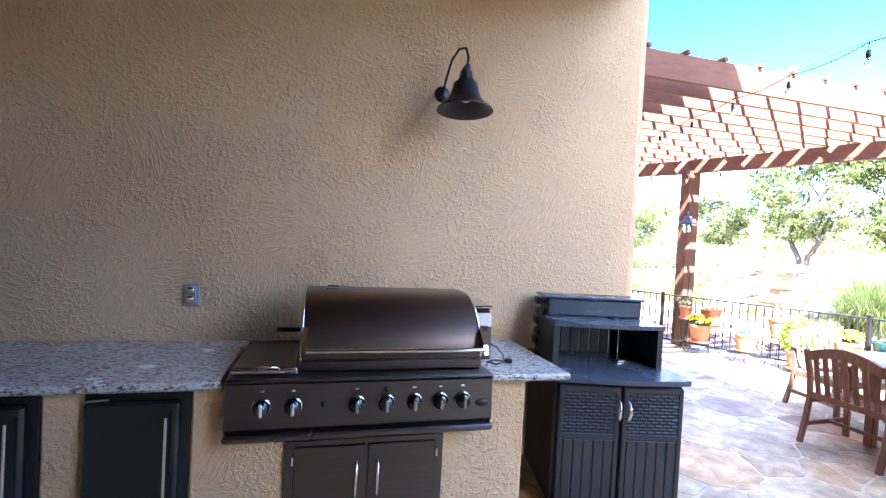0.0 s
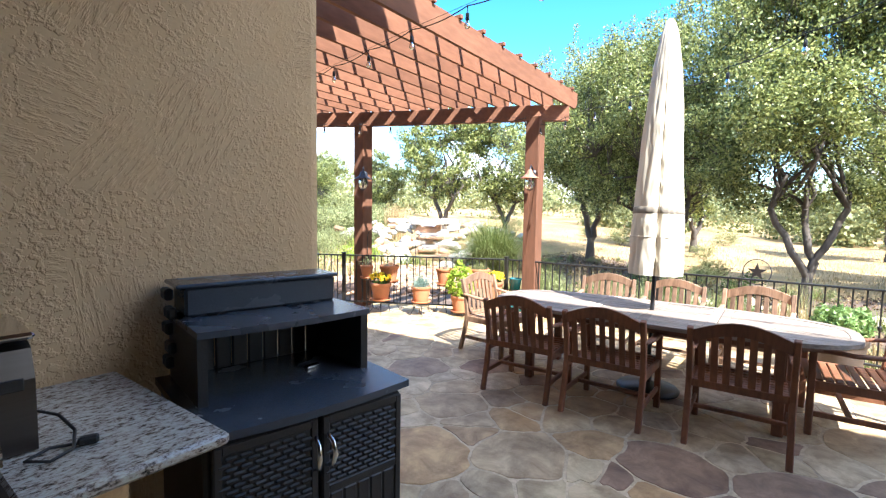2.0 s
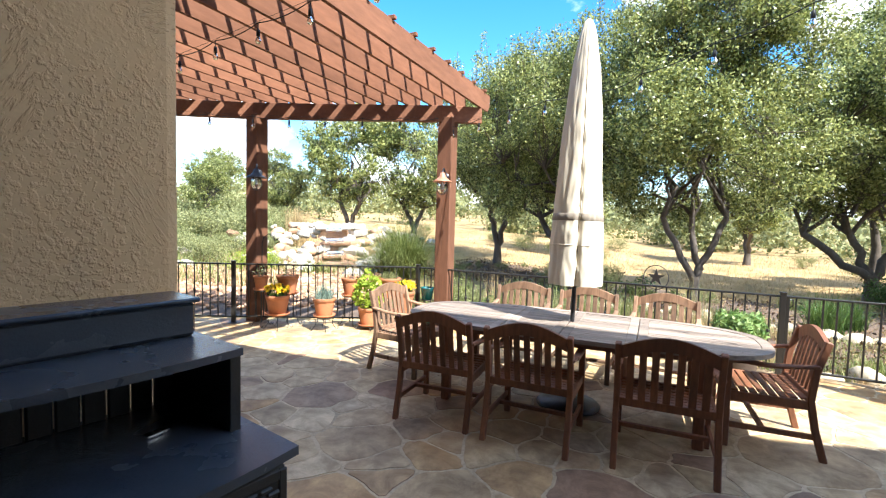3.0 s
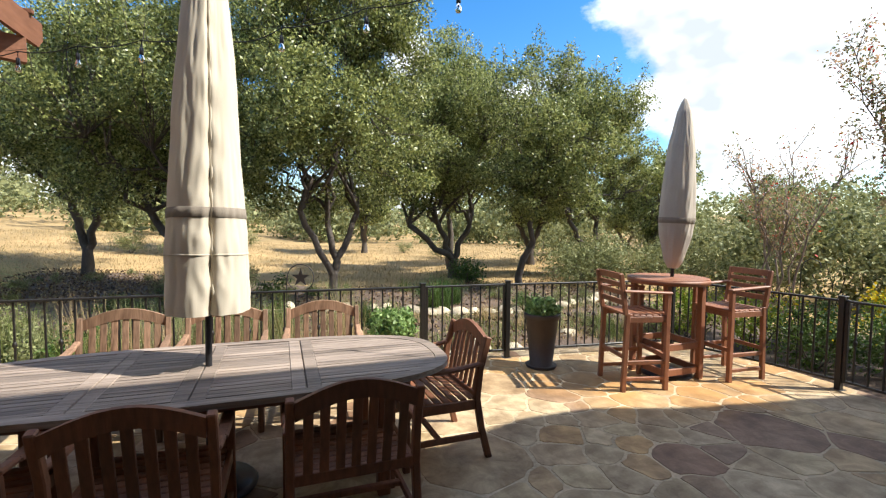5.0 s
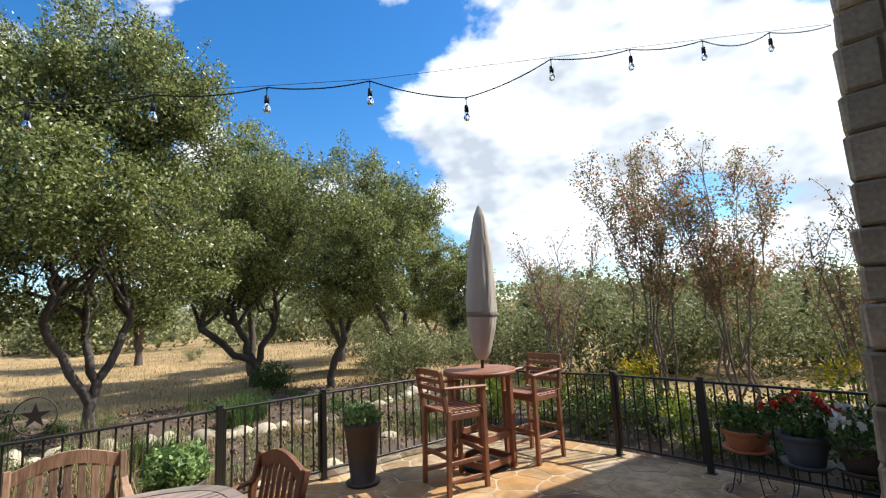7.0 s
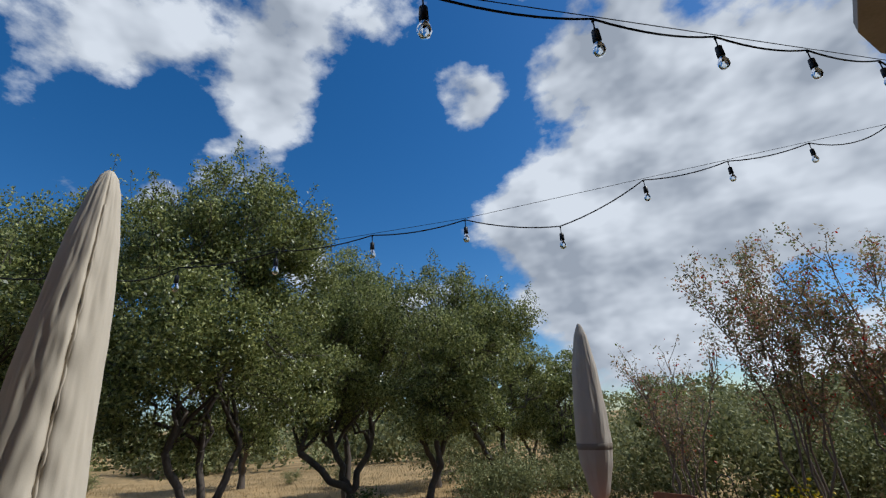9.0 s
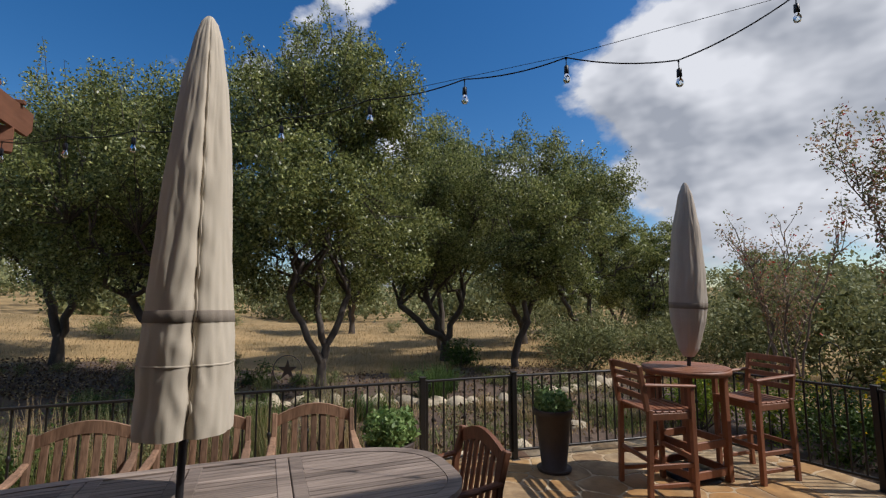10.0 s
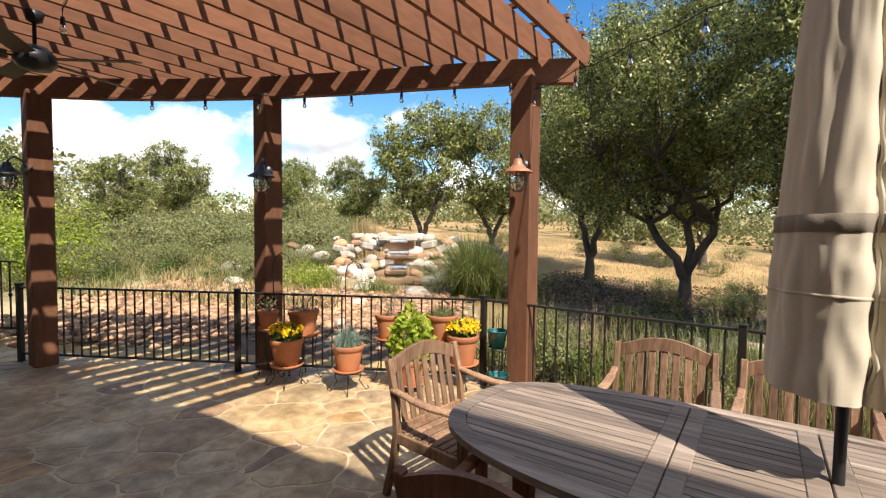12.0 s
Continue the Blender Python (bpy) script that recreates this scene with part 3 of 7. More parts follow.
def roof():
    eave = [(-8, -11), (1.6, -11), (2.02, -8.0), (2.13, -7.3), (2.30, -6.2), (2.56, -5.4), (2.57, -4.7), (2.34, -3.95), (2.30, -0.25), (2.27, 1.65), (2.0, 3.26), (1.95, 4.2), (1.95, 12.5), (-8, 12.5)]
    top = [(-6, -9), (-1.0, -9), (-1.0, -8), (-1.0, -7.4), (-1.0, -6.2), (-1.0, -5.1), (-1, -4.4), (-1, -3.7), (-1.0, -0.2), (-1, 1.6), (-1, 3.2), (-1.0, 4.2), (-1.0, 10.5), (-6, 10.5)]
    n = len(eave)
    s = Shape()
    s.add([(x, y, 6.05) for x, y in eave] + [(x, y, 6.2) for x, y in eave] + [(x, y, 7.4) for x, y in top],
          [tuple(range(n))[::-1]] + [(k, (k + 1) % n, n + (k + 1) % n, n + k) for k in range(n)]
          + [(n + k, n + (k + 1) % n, 2 * n + (k + 1) % n, 2 * n + k) for k in range(n)] + [tuple(range(2 * n, 3 * n))])
    structure("roof", s, ROOF, "house roof with a dark gutter along the eave", "roof")


roof()


def stone_column():
    """A battered porch column of rough limestone blocks."""
    col = thing("stone_column", "battered porch column of rough tan limestone blocks", "column", pose(1.72, -2.2, 0))
    part("core", Shape().box((0, 0, 2.48), (0.56, 0.56, 4.94), 0.01, taper=0.62), MORTAR, col)
    rnd = random.Random(5)
    z = 0.0
    while z < 4.7:
        h = rnd.uniform(0.2, 0.34)
        h = min(h, 4.93 - z)
        half = 0.375 - 0.045 * z
        for side in range(4):
            cut = rnd.uniform(-0.3, 0.3) * half
            for a, b in ((-half, cut), (cut, half)):
                s = Shape()
                d = 0.13
                s.box((0, 0, 0), ((b - a) - 0.016, d, h - 0.016), 0.018)
                s.v = [(x + 0.012 * noise.noise((x * 9 + z, y * 9, q * 9 + side)), y + 0.016 * noise.noise((x * 8, q * 8 + z, side)), q) for x, y, q in s.v]
                ob = part("stone", s, STONE, col)
                ob.matrix_basis = Matrix.Rotation(radians(90 * side), 4, "Z") @ pose((a + b) / 2, -half + d / 2 - rnd.uniform(0.0, 0.02), z + h / 2)
        z += h


stone_column()
gut = Shape().tube([(2.36, -3.7, 6.0), (2.36, 0.4, 6.0)], 0.06, 8)
gut.tube([(2.36, -2.75, 5.98), (2.34, -2.75, 5.8), (2.15, -2.72, 5.55), (1.98, -2.7, 5.4)], 0.045, 8)
structure("gutter", gut, BRONZE, "dark brown gutter with a downspout elbow", "gutter")


# ---- pergola ----
def pergola():
    per = thing("pergola", "red-brown stained cedar pergola on square posts", "pergola")
    posts = [(6.70, 4.53), (5.62, 7.2), (4.13, 9.35)]
    for x, y in posts:
        part("post", Shape().box((0, 0, 1.56), (0.225, 0.225, 3.12), 0.010), CEDAR_POST, per).location = (x, y, 0)
    # the girder runs in short straight lengths from post to post, two boards side by side
    ends = [(6.92, 4.10), (6.62, 4.6), (6.30, 5.40), (5.95, 6.3), (5.56, 7.2), (5.12, 8.0), (4.62, 8.75), (4.05, 9.4), (3.3, 10.3)]
    for (x0, y0), (x1, y1) in zip(ends, ends[1:]):
        a = math.atan2(y1 - y0, x1 - x0)
        n = math.hypot(x1 - x0, y1 - y0)
        part("girder", Shape().box(((x0 + x1) / 2, (y0 + y1) / 2, 3.17), (n + 0.02, 0.09, 0.235), 0.006, turn_z(math.degrees(a))), CEDAR, per)

    def girder_x(y):
        for (x0, y0), (x1, y1) in zip(ends, ends[1:]):
            if y0 - 1e-6 <= y <= y1:
                return x0 + (x1 - x0) * (y - y0) / (y1 - y0)
        return ends[-1][0]

    y, k = 4.10, 0
    while y < 10.2:
        x1 = girder_x(y + 0.07) + 0.36
        s = Shape()
        s.prism([(1.87, 3.285), (x1 - 0.09, 3.285), (x1, 3.37), (x1, 3.535), (1.87, 3.535)], -0.02, 0.02, Matrix(((1, 0, 0), (0, 0, -1), (0, 1, 0))), (0, y, 0))
        part("joist" if k else "fascia", s, CEDAR, per)
        y += 0.318
        k += 1
    x = 2.15
    while x < 7.1:
        ymax = 10.2
        for (x0, y0), (x1, y1) in zip(ends, ends[1:]):
            if min(x0, x1) - 0.3 <= x - 0.3 <= max(x0, x1):
                ymax = y0 + (x - 0.3 - x0) * (y1 - y0) / (x1 - x0)
        if ymax > 4.3:
            part("purlin", Shape().box((x, (4.05 + ymax) / 2, 3.557), (0.045, ymax - 4.05, 0.04), 0.004), CEDAR, per)
        x += 0.44
    return per


pergola()


def ceiling_fan():
    fan = thing("ceiling_fan", "dark bronze outdoor ceiling fan hanging under the pergola", "ceiling fan", pose(3.62, 7.3, 0))
    part("downrod", Shape().tube([(0, 0, 3.3), (0, 0, 3.0)], 0.014), BRONZE, fan)
    part("canopy", Shape().lathe([(0.0, 3.3), (0.07, 3.29), (0.05, 3.22), (0.015, 3.2)], n=16), BRONZE, fan)
    part("motor", Shape().lathe([(0.0, 3.03), (0.08, 3.02), (0.13, 2.97), (0.14, 2.9), (0.1, 2.85), (0.0, 2.84)], n=20), BRONZE, fan)
    for k in range(5):
        b = Shape().box((0.47, 0, 0), (0.62, 0.14, 0.008), 0.003, turn_x(12))
        b.box((0.15, 0, 0.0), (0.14, 0.03, 0.012), 0.003)
        ob = part("blade", b, DARK_POT, fan)
        ob.matrix_basis = pose(0, 0, 2.93, 0, 0, 72 * k + 20)
    return fan


ceiling_fan()


def post_lantern(place, cap):
    """A caged lantern on a short curved arm; it faces local -x."""
    lan = thing("post_lantern", "caged glass lantern with a flared metal cap on the pergola post", "lantern", place, "post lanterns")
    part("wall_plate", Shape().lathe([(0.0, -0.012), (0.05, -0.012), (0.055, 0.0), (0.05, 0.012), (0.0, 0.012)], (0, 0, 0.03), 16, turn_y(90)), BRONZE, lan)
    part("arm", Shape().tube([(0, 0, 0.04), (-0.05, 0, 0.10), (-0.11, 0, 0.12), (-0.16, 0, 0.09), (-0.17, 0, 0.05)], 0.009, 8), BRONZE, lan)
    part("cap", Shape().lathe([(0.0, 0.07), (0.025, 0.065), (0.035, 0.03), (0.06, 0.0), (0.105, -0.028), (0.107, -0.034), (0.05, -0.02), (0.0, -0.02)], (-0.17, 0, 0), 20), cap, lan)
    part("globe", Shape().lathe([(0.045, -0.03), (0.052, -0.06), (0.05, -0.12), (0.035, -0.15), (0.0, -0.16)], (-0.17, 0, 0), 16), GLASS, lan).visible_shadow = False
    part("bulb", Shape().lathe([(0.012, -0.03), (0.014, -0.06), (0.025, -0.085), (0.02, -0.11), (0.0, -0.12)], (-0.17, 0, 0), 12), WHITE, lan)
    cage = Shape()
    for k in range(6):
        a = math.pi * k / 3
        c, d = math.cos(a), math.sin(a)
        cage.tube([(-0.17 + r * c, r * d, z) for r, z in ((0.056, -0.03), (0.062, -0.08), (0.058, -0.13), (0.03, -0.165), (0.0, -0.17))], 0.0035, 5)
    for z, r in ((-0.06, 0.060), (-0.11, 0.061)):
        cage.tube([(-0.17 + r * math.cos(t), r * math.sin(t), z) for t in [2 * math.pi * i / 16 for i in range(17)]], 0.003, 4, caps=False)
    part("cage", cage, BRONZE, lan)
    return lan


big = Matrix.Scale(1.3, 4)
post_lantern(pose(6.59, 4.50, 2.2, 0, 0, 14) @ big, COPPER)
post_lantern(pose(5.525, 7.09, 2.2, 0, 0, 43) @ big, BRONZE)
post_lantern(pose(4.02, 9.29, 2.2, 0, 0, 30) @ big, BRONZE)


# ---- iron fence ----
def picket(height, knuckle):
    s = Shape().box((0, 0, height / 2), (0.016, 0.016, height), 0.002)
    if knuckle:
        s.lathe([(0.008, -0.03), (0.018, -0.012), (0.02, 0.0), (0.018, 0.012), (0.008, 0.03)], (0, 0, height * 0.5), 8)
    return s.mesh("picket", IRON)


PICKETS = picket(0.79, False), picket(0.79, True)


def fence_run(a, b, first_post=True, name="iron_fence", z=0.0, latch=False):
    a, b = Vector((*a, z)), Vector((*b, z))
    n = (b - a).length
    ang = math.degrees(math.atan2(b.y - a.y, b.x - a.x))
    gate = name == "iron_gate"
    f = thing(name, "black wrought-iron patio gate with a latch" if gate else "black wrought-iron patio fence panel with slim pickets", "gate" if gate else "fence",
              pose(a.x, a.y, z, 0, 0, ang), "" if gate else "patio fence panels")
    if first_post:
        p = Shape().box((0, 0, 0.46), (0.055, 0.055, 0.92), 0.004)
        p.box((0, 0, 0.926), (0.066, 0.066, 0.016), 0.004)
        part("post", p, IRON, f)
        part("base_plate", Shape().box((0, 0, -0.002), (0.10, 0.10, 0.012), 0.003), IRON, f)
    x0, x1 = 0.03, n - 0.03
    part("top_rail", Shape().box((n / 2, 0, 0.885), (x1 - x0, 0.04, 0.022), 0.004), IRON, f)
    part("bottom_rail", Shape().box((n / 2, 0, 0.095), (x1 - x0, 0.03, 0.025), 0.004), IRON, f)
    k = max(2, round(n / 0.112))
    for i in range(1, k):
        ob = new("picket", PICKETS[1 if i % 3 == 1 else 0])
        ob.parent = f
        ob.location = (n * i / k, 0, 0.095)
    if gate:
        for x in (0.045, n - 0.045):
            part("stile", Shape().box((x, 0, 0.49), (0.032, 0.032, 0.82), 0.003), IRON, f)
        lt = Shape().box((0.02, 0.03, 0.84), (0.07, 0.03, 0.05), 0.004)
        lt.tube([(0.06, 0.045, 0.85), (0.1, 0.05, 0.85), (0.1, 0.05, 0.78), (0.065, 0.045, 0.76)], 0.007, 6)
        part("latch", lt, BRONZE, f)
    return f


fence_run((4.02, 9.74), (5.33, 7.36))
fence_run((5.33, 7.36), (6.62, 4.93))
fence_run((6.62, 4.93), (6.57, 2.65))
fence_run((6.57, 2.65), (6.45, 0.376))
fence_run((6.45, 0.376), (6.40, -0.67), name="iron_gate")
fence_run((6.40, -0.67), (6.15, -2.95))
fence_run((6.15, -2.95), (4.42, -3.31))
fence_run((4.42, -3.31), (3.47, -3.31), name="iron_gate")
fence_run((3.47, -3.31), (1.2, -3.31))
fence_run((3.2, 11.1), (4.02, 9.74), z=0.3)


# ---- outdoor kitchen ----
FRONT = 2.80  # face of the counter's base


def counter_base():
    base = thing("counter_base", "tan stucco base wall of the outdoor kitchen counter", "counter base")
    for x0, x1 in ((-6.0, -2.46), (-1.88, -1.72), (-1.27, 0.48)):
        s = Shape().box(((x0 + x1) / 2, (FRONT + 3.645) / 2, 0.43), (x1 - x0, 3.645 - FRONT, 0.875), 0.012)
        part("pier", s, STUCCO, base)
    return base


def worktop():
    top = thing("granite_worktop", "speckled grey and white granite worktop on the stucco counter", "worktop")
    for x0, x1, y0, y1 in ((-6.0, -1.13, 2.735, 3.64), (-1.13, 0.24, 3.44, 3.64), (0.24, 0.735, 2.735, 3.64)):
        s = Shape().box(((x0 + x1) / 2, (y0 + y1) / 2, 0.89), (x1 - x0 - 0.001, y1 - y0, 0.042), 0.012)
        part("slab", s, GRANITE, top)
    return top


def refrigerator(x0, x1):
    w = x1 - x0
    f = thing("refrigerator", "black glossy under-counter refrigerator built into the counter", "refrigerator", pose((x0 + x1) / 2, 2.79, 0.0), "under-counter refrigerators")
    part("body", Shape().box((0, 0.33, 0.43), (w - 0.03, 0.6, 0.85), 0.006), BLACK_PLASTIC, f)
    d = part("door", Shape().box((-0.012, -0.01, 0.44), (w - 0.06, 0.05, 0.76), 0.012), BLACK_STEEL, f)
    part("frame", Shape().box((0, 0.03, 0.45), (w - 0.01, 0.02, 0.82), 0.004), BLACK_PLASTIC, f)
    part("hinge", Shape().box((-w / 2 + 0.07, -0.02, 0.833), (0.09, 0.03, 0.01), 0.002, turn_z(14)), CHROME, f, "chrome top hinge")
    h = Shape().tube([(w / 2 - 0.085, -0.075, 0.12), (w / 2 - 0.085, -0.075, 0.76)], 0.007, 10)
    for z in (0.15, 0.73):
        h.tube([(w / 2 - 0.085, -0.03, z), (w / 2 - 0.085, -0.075, z)], 0.005, 8)
    part("handle", h, CHROME, d, "slim chrome bar handle")
    return f


def grill():
    g = thing("gas_grill", "built-in stainless steel gas grill with a closed lid and side burner", "grill")
    x0, x1 = -1.11, 0.235
    c = (x0 + x1) / 2
    body = Shape()
    body.prism([(2.70, 0.69), (2.72, 0.665), (3.42, 0.665), (3.42, 0.925), (2.76, 0.925), (2.715, 0.90)], x0, x1, Matrix(((0, 0, 1), (1, 0, 0), (0, 1, 0))))
    part("control_panel", body, STEEL, g)
    for a, b in ((x0, -0.715), (-0.71, x1)):
        part("drip_tray", Shape().box(((a + b) / 2, 2.70, 0.652), (b - a, 0.07, 0.034), 0.010), STEEL, g)
    part("ledge", Shape().box((c, 2.745, 0.918), (x1 - x0 + 0.006, 0.085, 0.02), 0.008), STEEL, g)
    # hood: a curved sheet from the front lip over to the back
    hx0, hx1 = -0.775, 0.20
    prof = [(2.84, 0.985), (2.845, 1.03), (2.87, 1.10), (2.92, 1.18), (2.99, 1.25), (3.08, 1.30), (3.2, 1.315), (3.4, 1.31), (3.4, 0.93), (2.86, 0.93), (2.86, 0.98)]
    lid = Shape()
    rolled = []
    for i in range(7):
        p0, p1, p2, p3 = prof[max(i - 1, 0)], prof[i], prof[i + 1], prof[min(i + 2, 7)]
        for k in range(6):
            u = k / 6
            rolled.append(tuple(0.5 * (2 * b + (c - a) * u + (2 * a - 5 * b + 4 * c - d) * u * u + (3 * b - a - 3 * c + d) * u ** 3) for a, b, c, d in zip(p0, p1, p2, p3)))
    turn = Matrix(((0, 0, 1), (1, 0, 0), (0, 1, 0)))
    lid.prism(rolled + prof[7:], hx0, hx1, turn)
    hood = part("lid", lid, STEEL_LID, g)
    for x in (hx0 - 0.004, hx1 + 0.004):
        part("lid_rim", Shape().tube([(x, y, z) for y, z in prof[:8]], 0.009, 6), CHROME, hood)
    part("lid_lip", Shape().box(((hx0 + hx1) / 2, 2.835, 0.955), (hx1 - hx0 + 0.01, 0.03, 0.055), 0.008), STEEL, g)
    part("handle", Shape().tube([(hx0 + 0.02, 2.765, 1.045), (hx1 + 0.02, 2.765, 1.045)], 0.014, 12), CHROME, hood, "polished steel bar handle")
    for x in (hx0 + 0.012, hx1 + 0.008):
        s = Shape().prism([(2.75, 1.02), (2.85, 1.03), (2.88, 1.12), (2.86, 1.15), (2.77, 1.07)], x - 0.012, x + 0.012, turn)
        part("handle_bracket", s, CHROME, hood)
    part("thermometer", Shape().box((-0.62, 3.2, 1.325), (0.075, 0.03, 0.022), 0.006), CHROME, hood)
    knob_xs = [-0.945, -0.80, -0.495, -0.345, -0.20, -0.06, 0.065]
    for x in knob_xs:
        k = Shape().lathe([(0.0, 0.0), (0.04, 0.0), (0.041, 0.012), (0.034, 0.02), (0.03, 0.045), (0.0, 0.048)], (x, 2.702, 0.795), 20, turn_x(90))
        kb = part("knob", k, BLACK_STEEL, g, "dark knob with a polished bezel")
        part("bezel", Shape().lathe([(0.036, 0.0), (0.045, 0.0), (0.046, 0.009), (0.038, 0.011)], (x, 2.703, 0.795), 20, turn_x(90)), CHROME, kb)
        part("grip", Shape().box((x, 2.655, 0.795), (0.018, 0.03, 0.066), 0.007), CHROME, kb)
        part("mark", Shape().box((x, 2.7005, 0.872), (0.022, 0.003, 0.012), 0.001), CHROME, g)
    for x, z in ((-0.655, 0.80), (-0.345, 0.866)):
        part("button", Shape().lathe([(0.0, 0.0), (0.013, 0.0), (0.013, 0.01), (0.0, 0.012)], (x, 2.702, z), 12, turn_x(90)), BLACK_PLASTIC, g)
    part("badge", Shape().lathe([(0.0, 0.004), (0.034, 0.004), (0.036, 0.0)], (0.175, 2.7, 0.775), 20, turn_x(90) @ Matrix.Diagonal((1, 0.55, 1))), BLACK_PLASTIC, g, "oval black maker's badge")
    # side burner under its flat lid
    part("side_burner_lid", Shape().box((-0.945, 3.09, 0.948), (0.30, 0.62, 0.03), 0.008), STEEL_LID, g)
    part("side_burner_trim", Shape().box((-0.945, 2.772, 0.946), (0.31, 0.02, 0.026), 0.004), CHROME, g)
    part("side_burner_handle", Shape().tube([(-0.98, 2.765, 0.955), (-0.975, 2.74, 0.975), (-0.93, 2.73, 0.98), (-0.88, 2.74, 0.975), (-0.875, 2.765, 0.955)], 0.006, 8), CHROME, g)
    part("spit_handle", Shape().tube([(-0.93, 3.25, 1.06), (-0.79, 3.25, 1.06)], 0.013, 8), BLACK_PLASTIC, g)
    return g


def rotisserie():
    r = thing("rotisserie_motor", "steel rotisserie motor box beside the grill with a black cord", "motor")
    s = Shape().prism([(3.05, 0.915), (3.32, 0.915), (3.32, 1.22), (3.16, 1.24), (3.08, 1.20), (3.05, 1.12)], 0.225, 0.345, Matrix(((0, 0, 1), (1, 0, 0), (0, 1, 0))))
    part("case", s, STEEL, r)
    part("cap", Shape().box((0.285, 3.19, 1.246), (0.135, 0.26, 0.02), 0.008, turn_x(4)), CHROME, r)
    part("switch", Shape().box((0.348, 3.14, 1.11), (0.01, 0.065, 0.035), 0.003), BLACK_PLASTIC, r)
    part("switch", Shape().box((0.29, 3.047, 1.11), (0.06, 0.01, 0.035), 0.003), BLACK_PLASTIC, r)
    pts = [(0.36, 3.12, 1.0), (0.40, 3.08, 0.985), (0.42, 3.02, 0.95), (0.40, 2.96, 0.922), (0.34, 2.93, 0.919), (0.30, 2.98, 0.919), (0.36, 3.02, 0.919), (0.44, 2.98, 0.919)]
    part("cord", Shape().tube(pts, 0.005, 6), BLACK_PLASTIC, r)
    part("plug", Shape().box((0.44, 2.98, 0.925), (0.05, 0.028, 0.024), 0.006, turn_z(-20)), BLACK_PLASTIC, r)


def access_doors():
    a = thing("access_doors", "grey steel double access doors under the grill", "cabinet doors", pose(-0.42, FRONT, 0))
    part("frame", Shape().box((0, -0.006, 0.335), (0.83, 0.02, 0.5), 0.004), STEEL, a)
    for s in (-1, 1):
        d = part("door", Shape().box((s * 0.187, -0.02, 0.335), (0.362, 0.02, 0.44), 0.005), STEEL, a)
        part("handle", Shape().tube([(s * 0.055, -0.03, 0.47), (s * 0.055, -0.06, 0.46), (s * 0.055, -0.066, 0.38), (s * 0.055, -0.06, 0.30), (s * 0.055, -0.03, 0.29)], 0.009, 8), CHROME, d, "curved chrome handle")
        for z in (0.17, 0.49):
            part("hinge", Shape().box((s * 0.375, -0.03, z), (0.012, 0.012, 0.05), 0.003), CHROME, d)
    return a


def wall_lamp():
    lamp = thing("wall_lamp", "dark bronze gooseneck barn lamp on the stucco wall", "wall lamp", pose(0.16, 3.65, 0))
    part("wall_plate", Shape().lathe([(0.0, 0.02), (0.05, 0.02), (0.06, 0.0)], (-0.06, -0.001, 2.70), 16, turn_x(90)), BRONZE, lamp)
    part("gooseneck", Shape().tube([(-0.06, -0.01, 2.70), (-0.055, -0.06, 2.78), (-0.04, -0.14, 2.90), (-0.01, -0.22, 2.955), (0.02, -0.28, 2.94), (0.03, -0.31, 2.87), (0.02, -0.32, 2.80)], 0.009, 8), BRONZE, lamp)
    part("bracket", Shape().box((0.015, -0.315, 2.73), (0.03, 0.10, 0.16), 0.006), BRONZE, lamp)
    part("shade", Shape().lathe([(0.0, 0.26), (0.04, 0.255), (0.05, 0.20), (0.082, 0.17), (0.09, 0.13), (0.105, 0.08), (0.135, 0.035), (0.18, 0.005), (0.19, -0.012), (0.183, -0.012), (0.13, 0.03), (0.08, 0.09), (0.0, 0.11)], (0.02, -0.32, 2.52), 32, turn_x(-4)), BRONZE, lamp)
    part("bulb", Shape().lathe([(0.0, 0.0), (0.03, 0.015), (0.035, 0.045), (0.02, 0.08)], (0.02, -0.32, 2.56), 12), WHITE, lamp)
    return lamp


def outlet():
    o = thing("outlet_cover", "grey metal weatherproof outlet cover on the stucco wall", "outlet", pose(-1.495, 3.648, 1.205))
    part("plate", Shape().box((0, -0.006, 0), (0.10, 0.012, 0.15), 0.006), OUTLET, o)
    part("flap", Shape().box((0, -0.018, 0.0), (0.075, 0.018, 0.115), 0.008), OUTLET, o)
    for z in (-0.028, 0.028):
        part("socket_cover", Shape().lathe([(0.0, 0.004), (0.02, 0.003), (0.023, 0.0)], (0, -0.027, z), 14, turn_x(90)), CHROME, o)


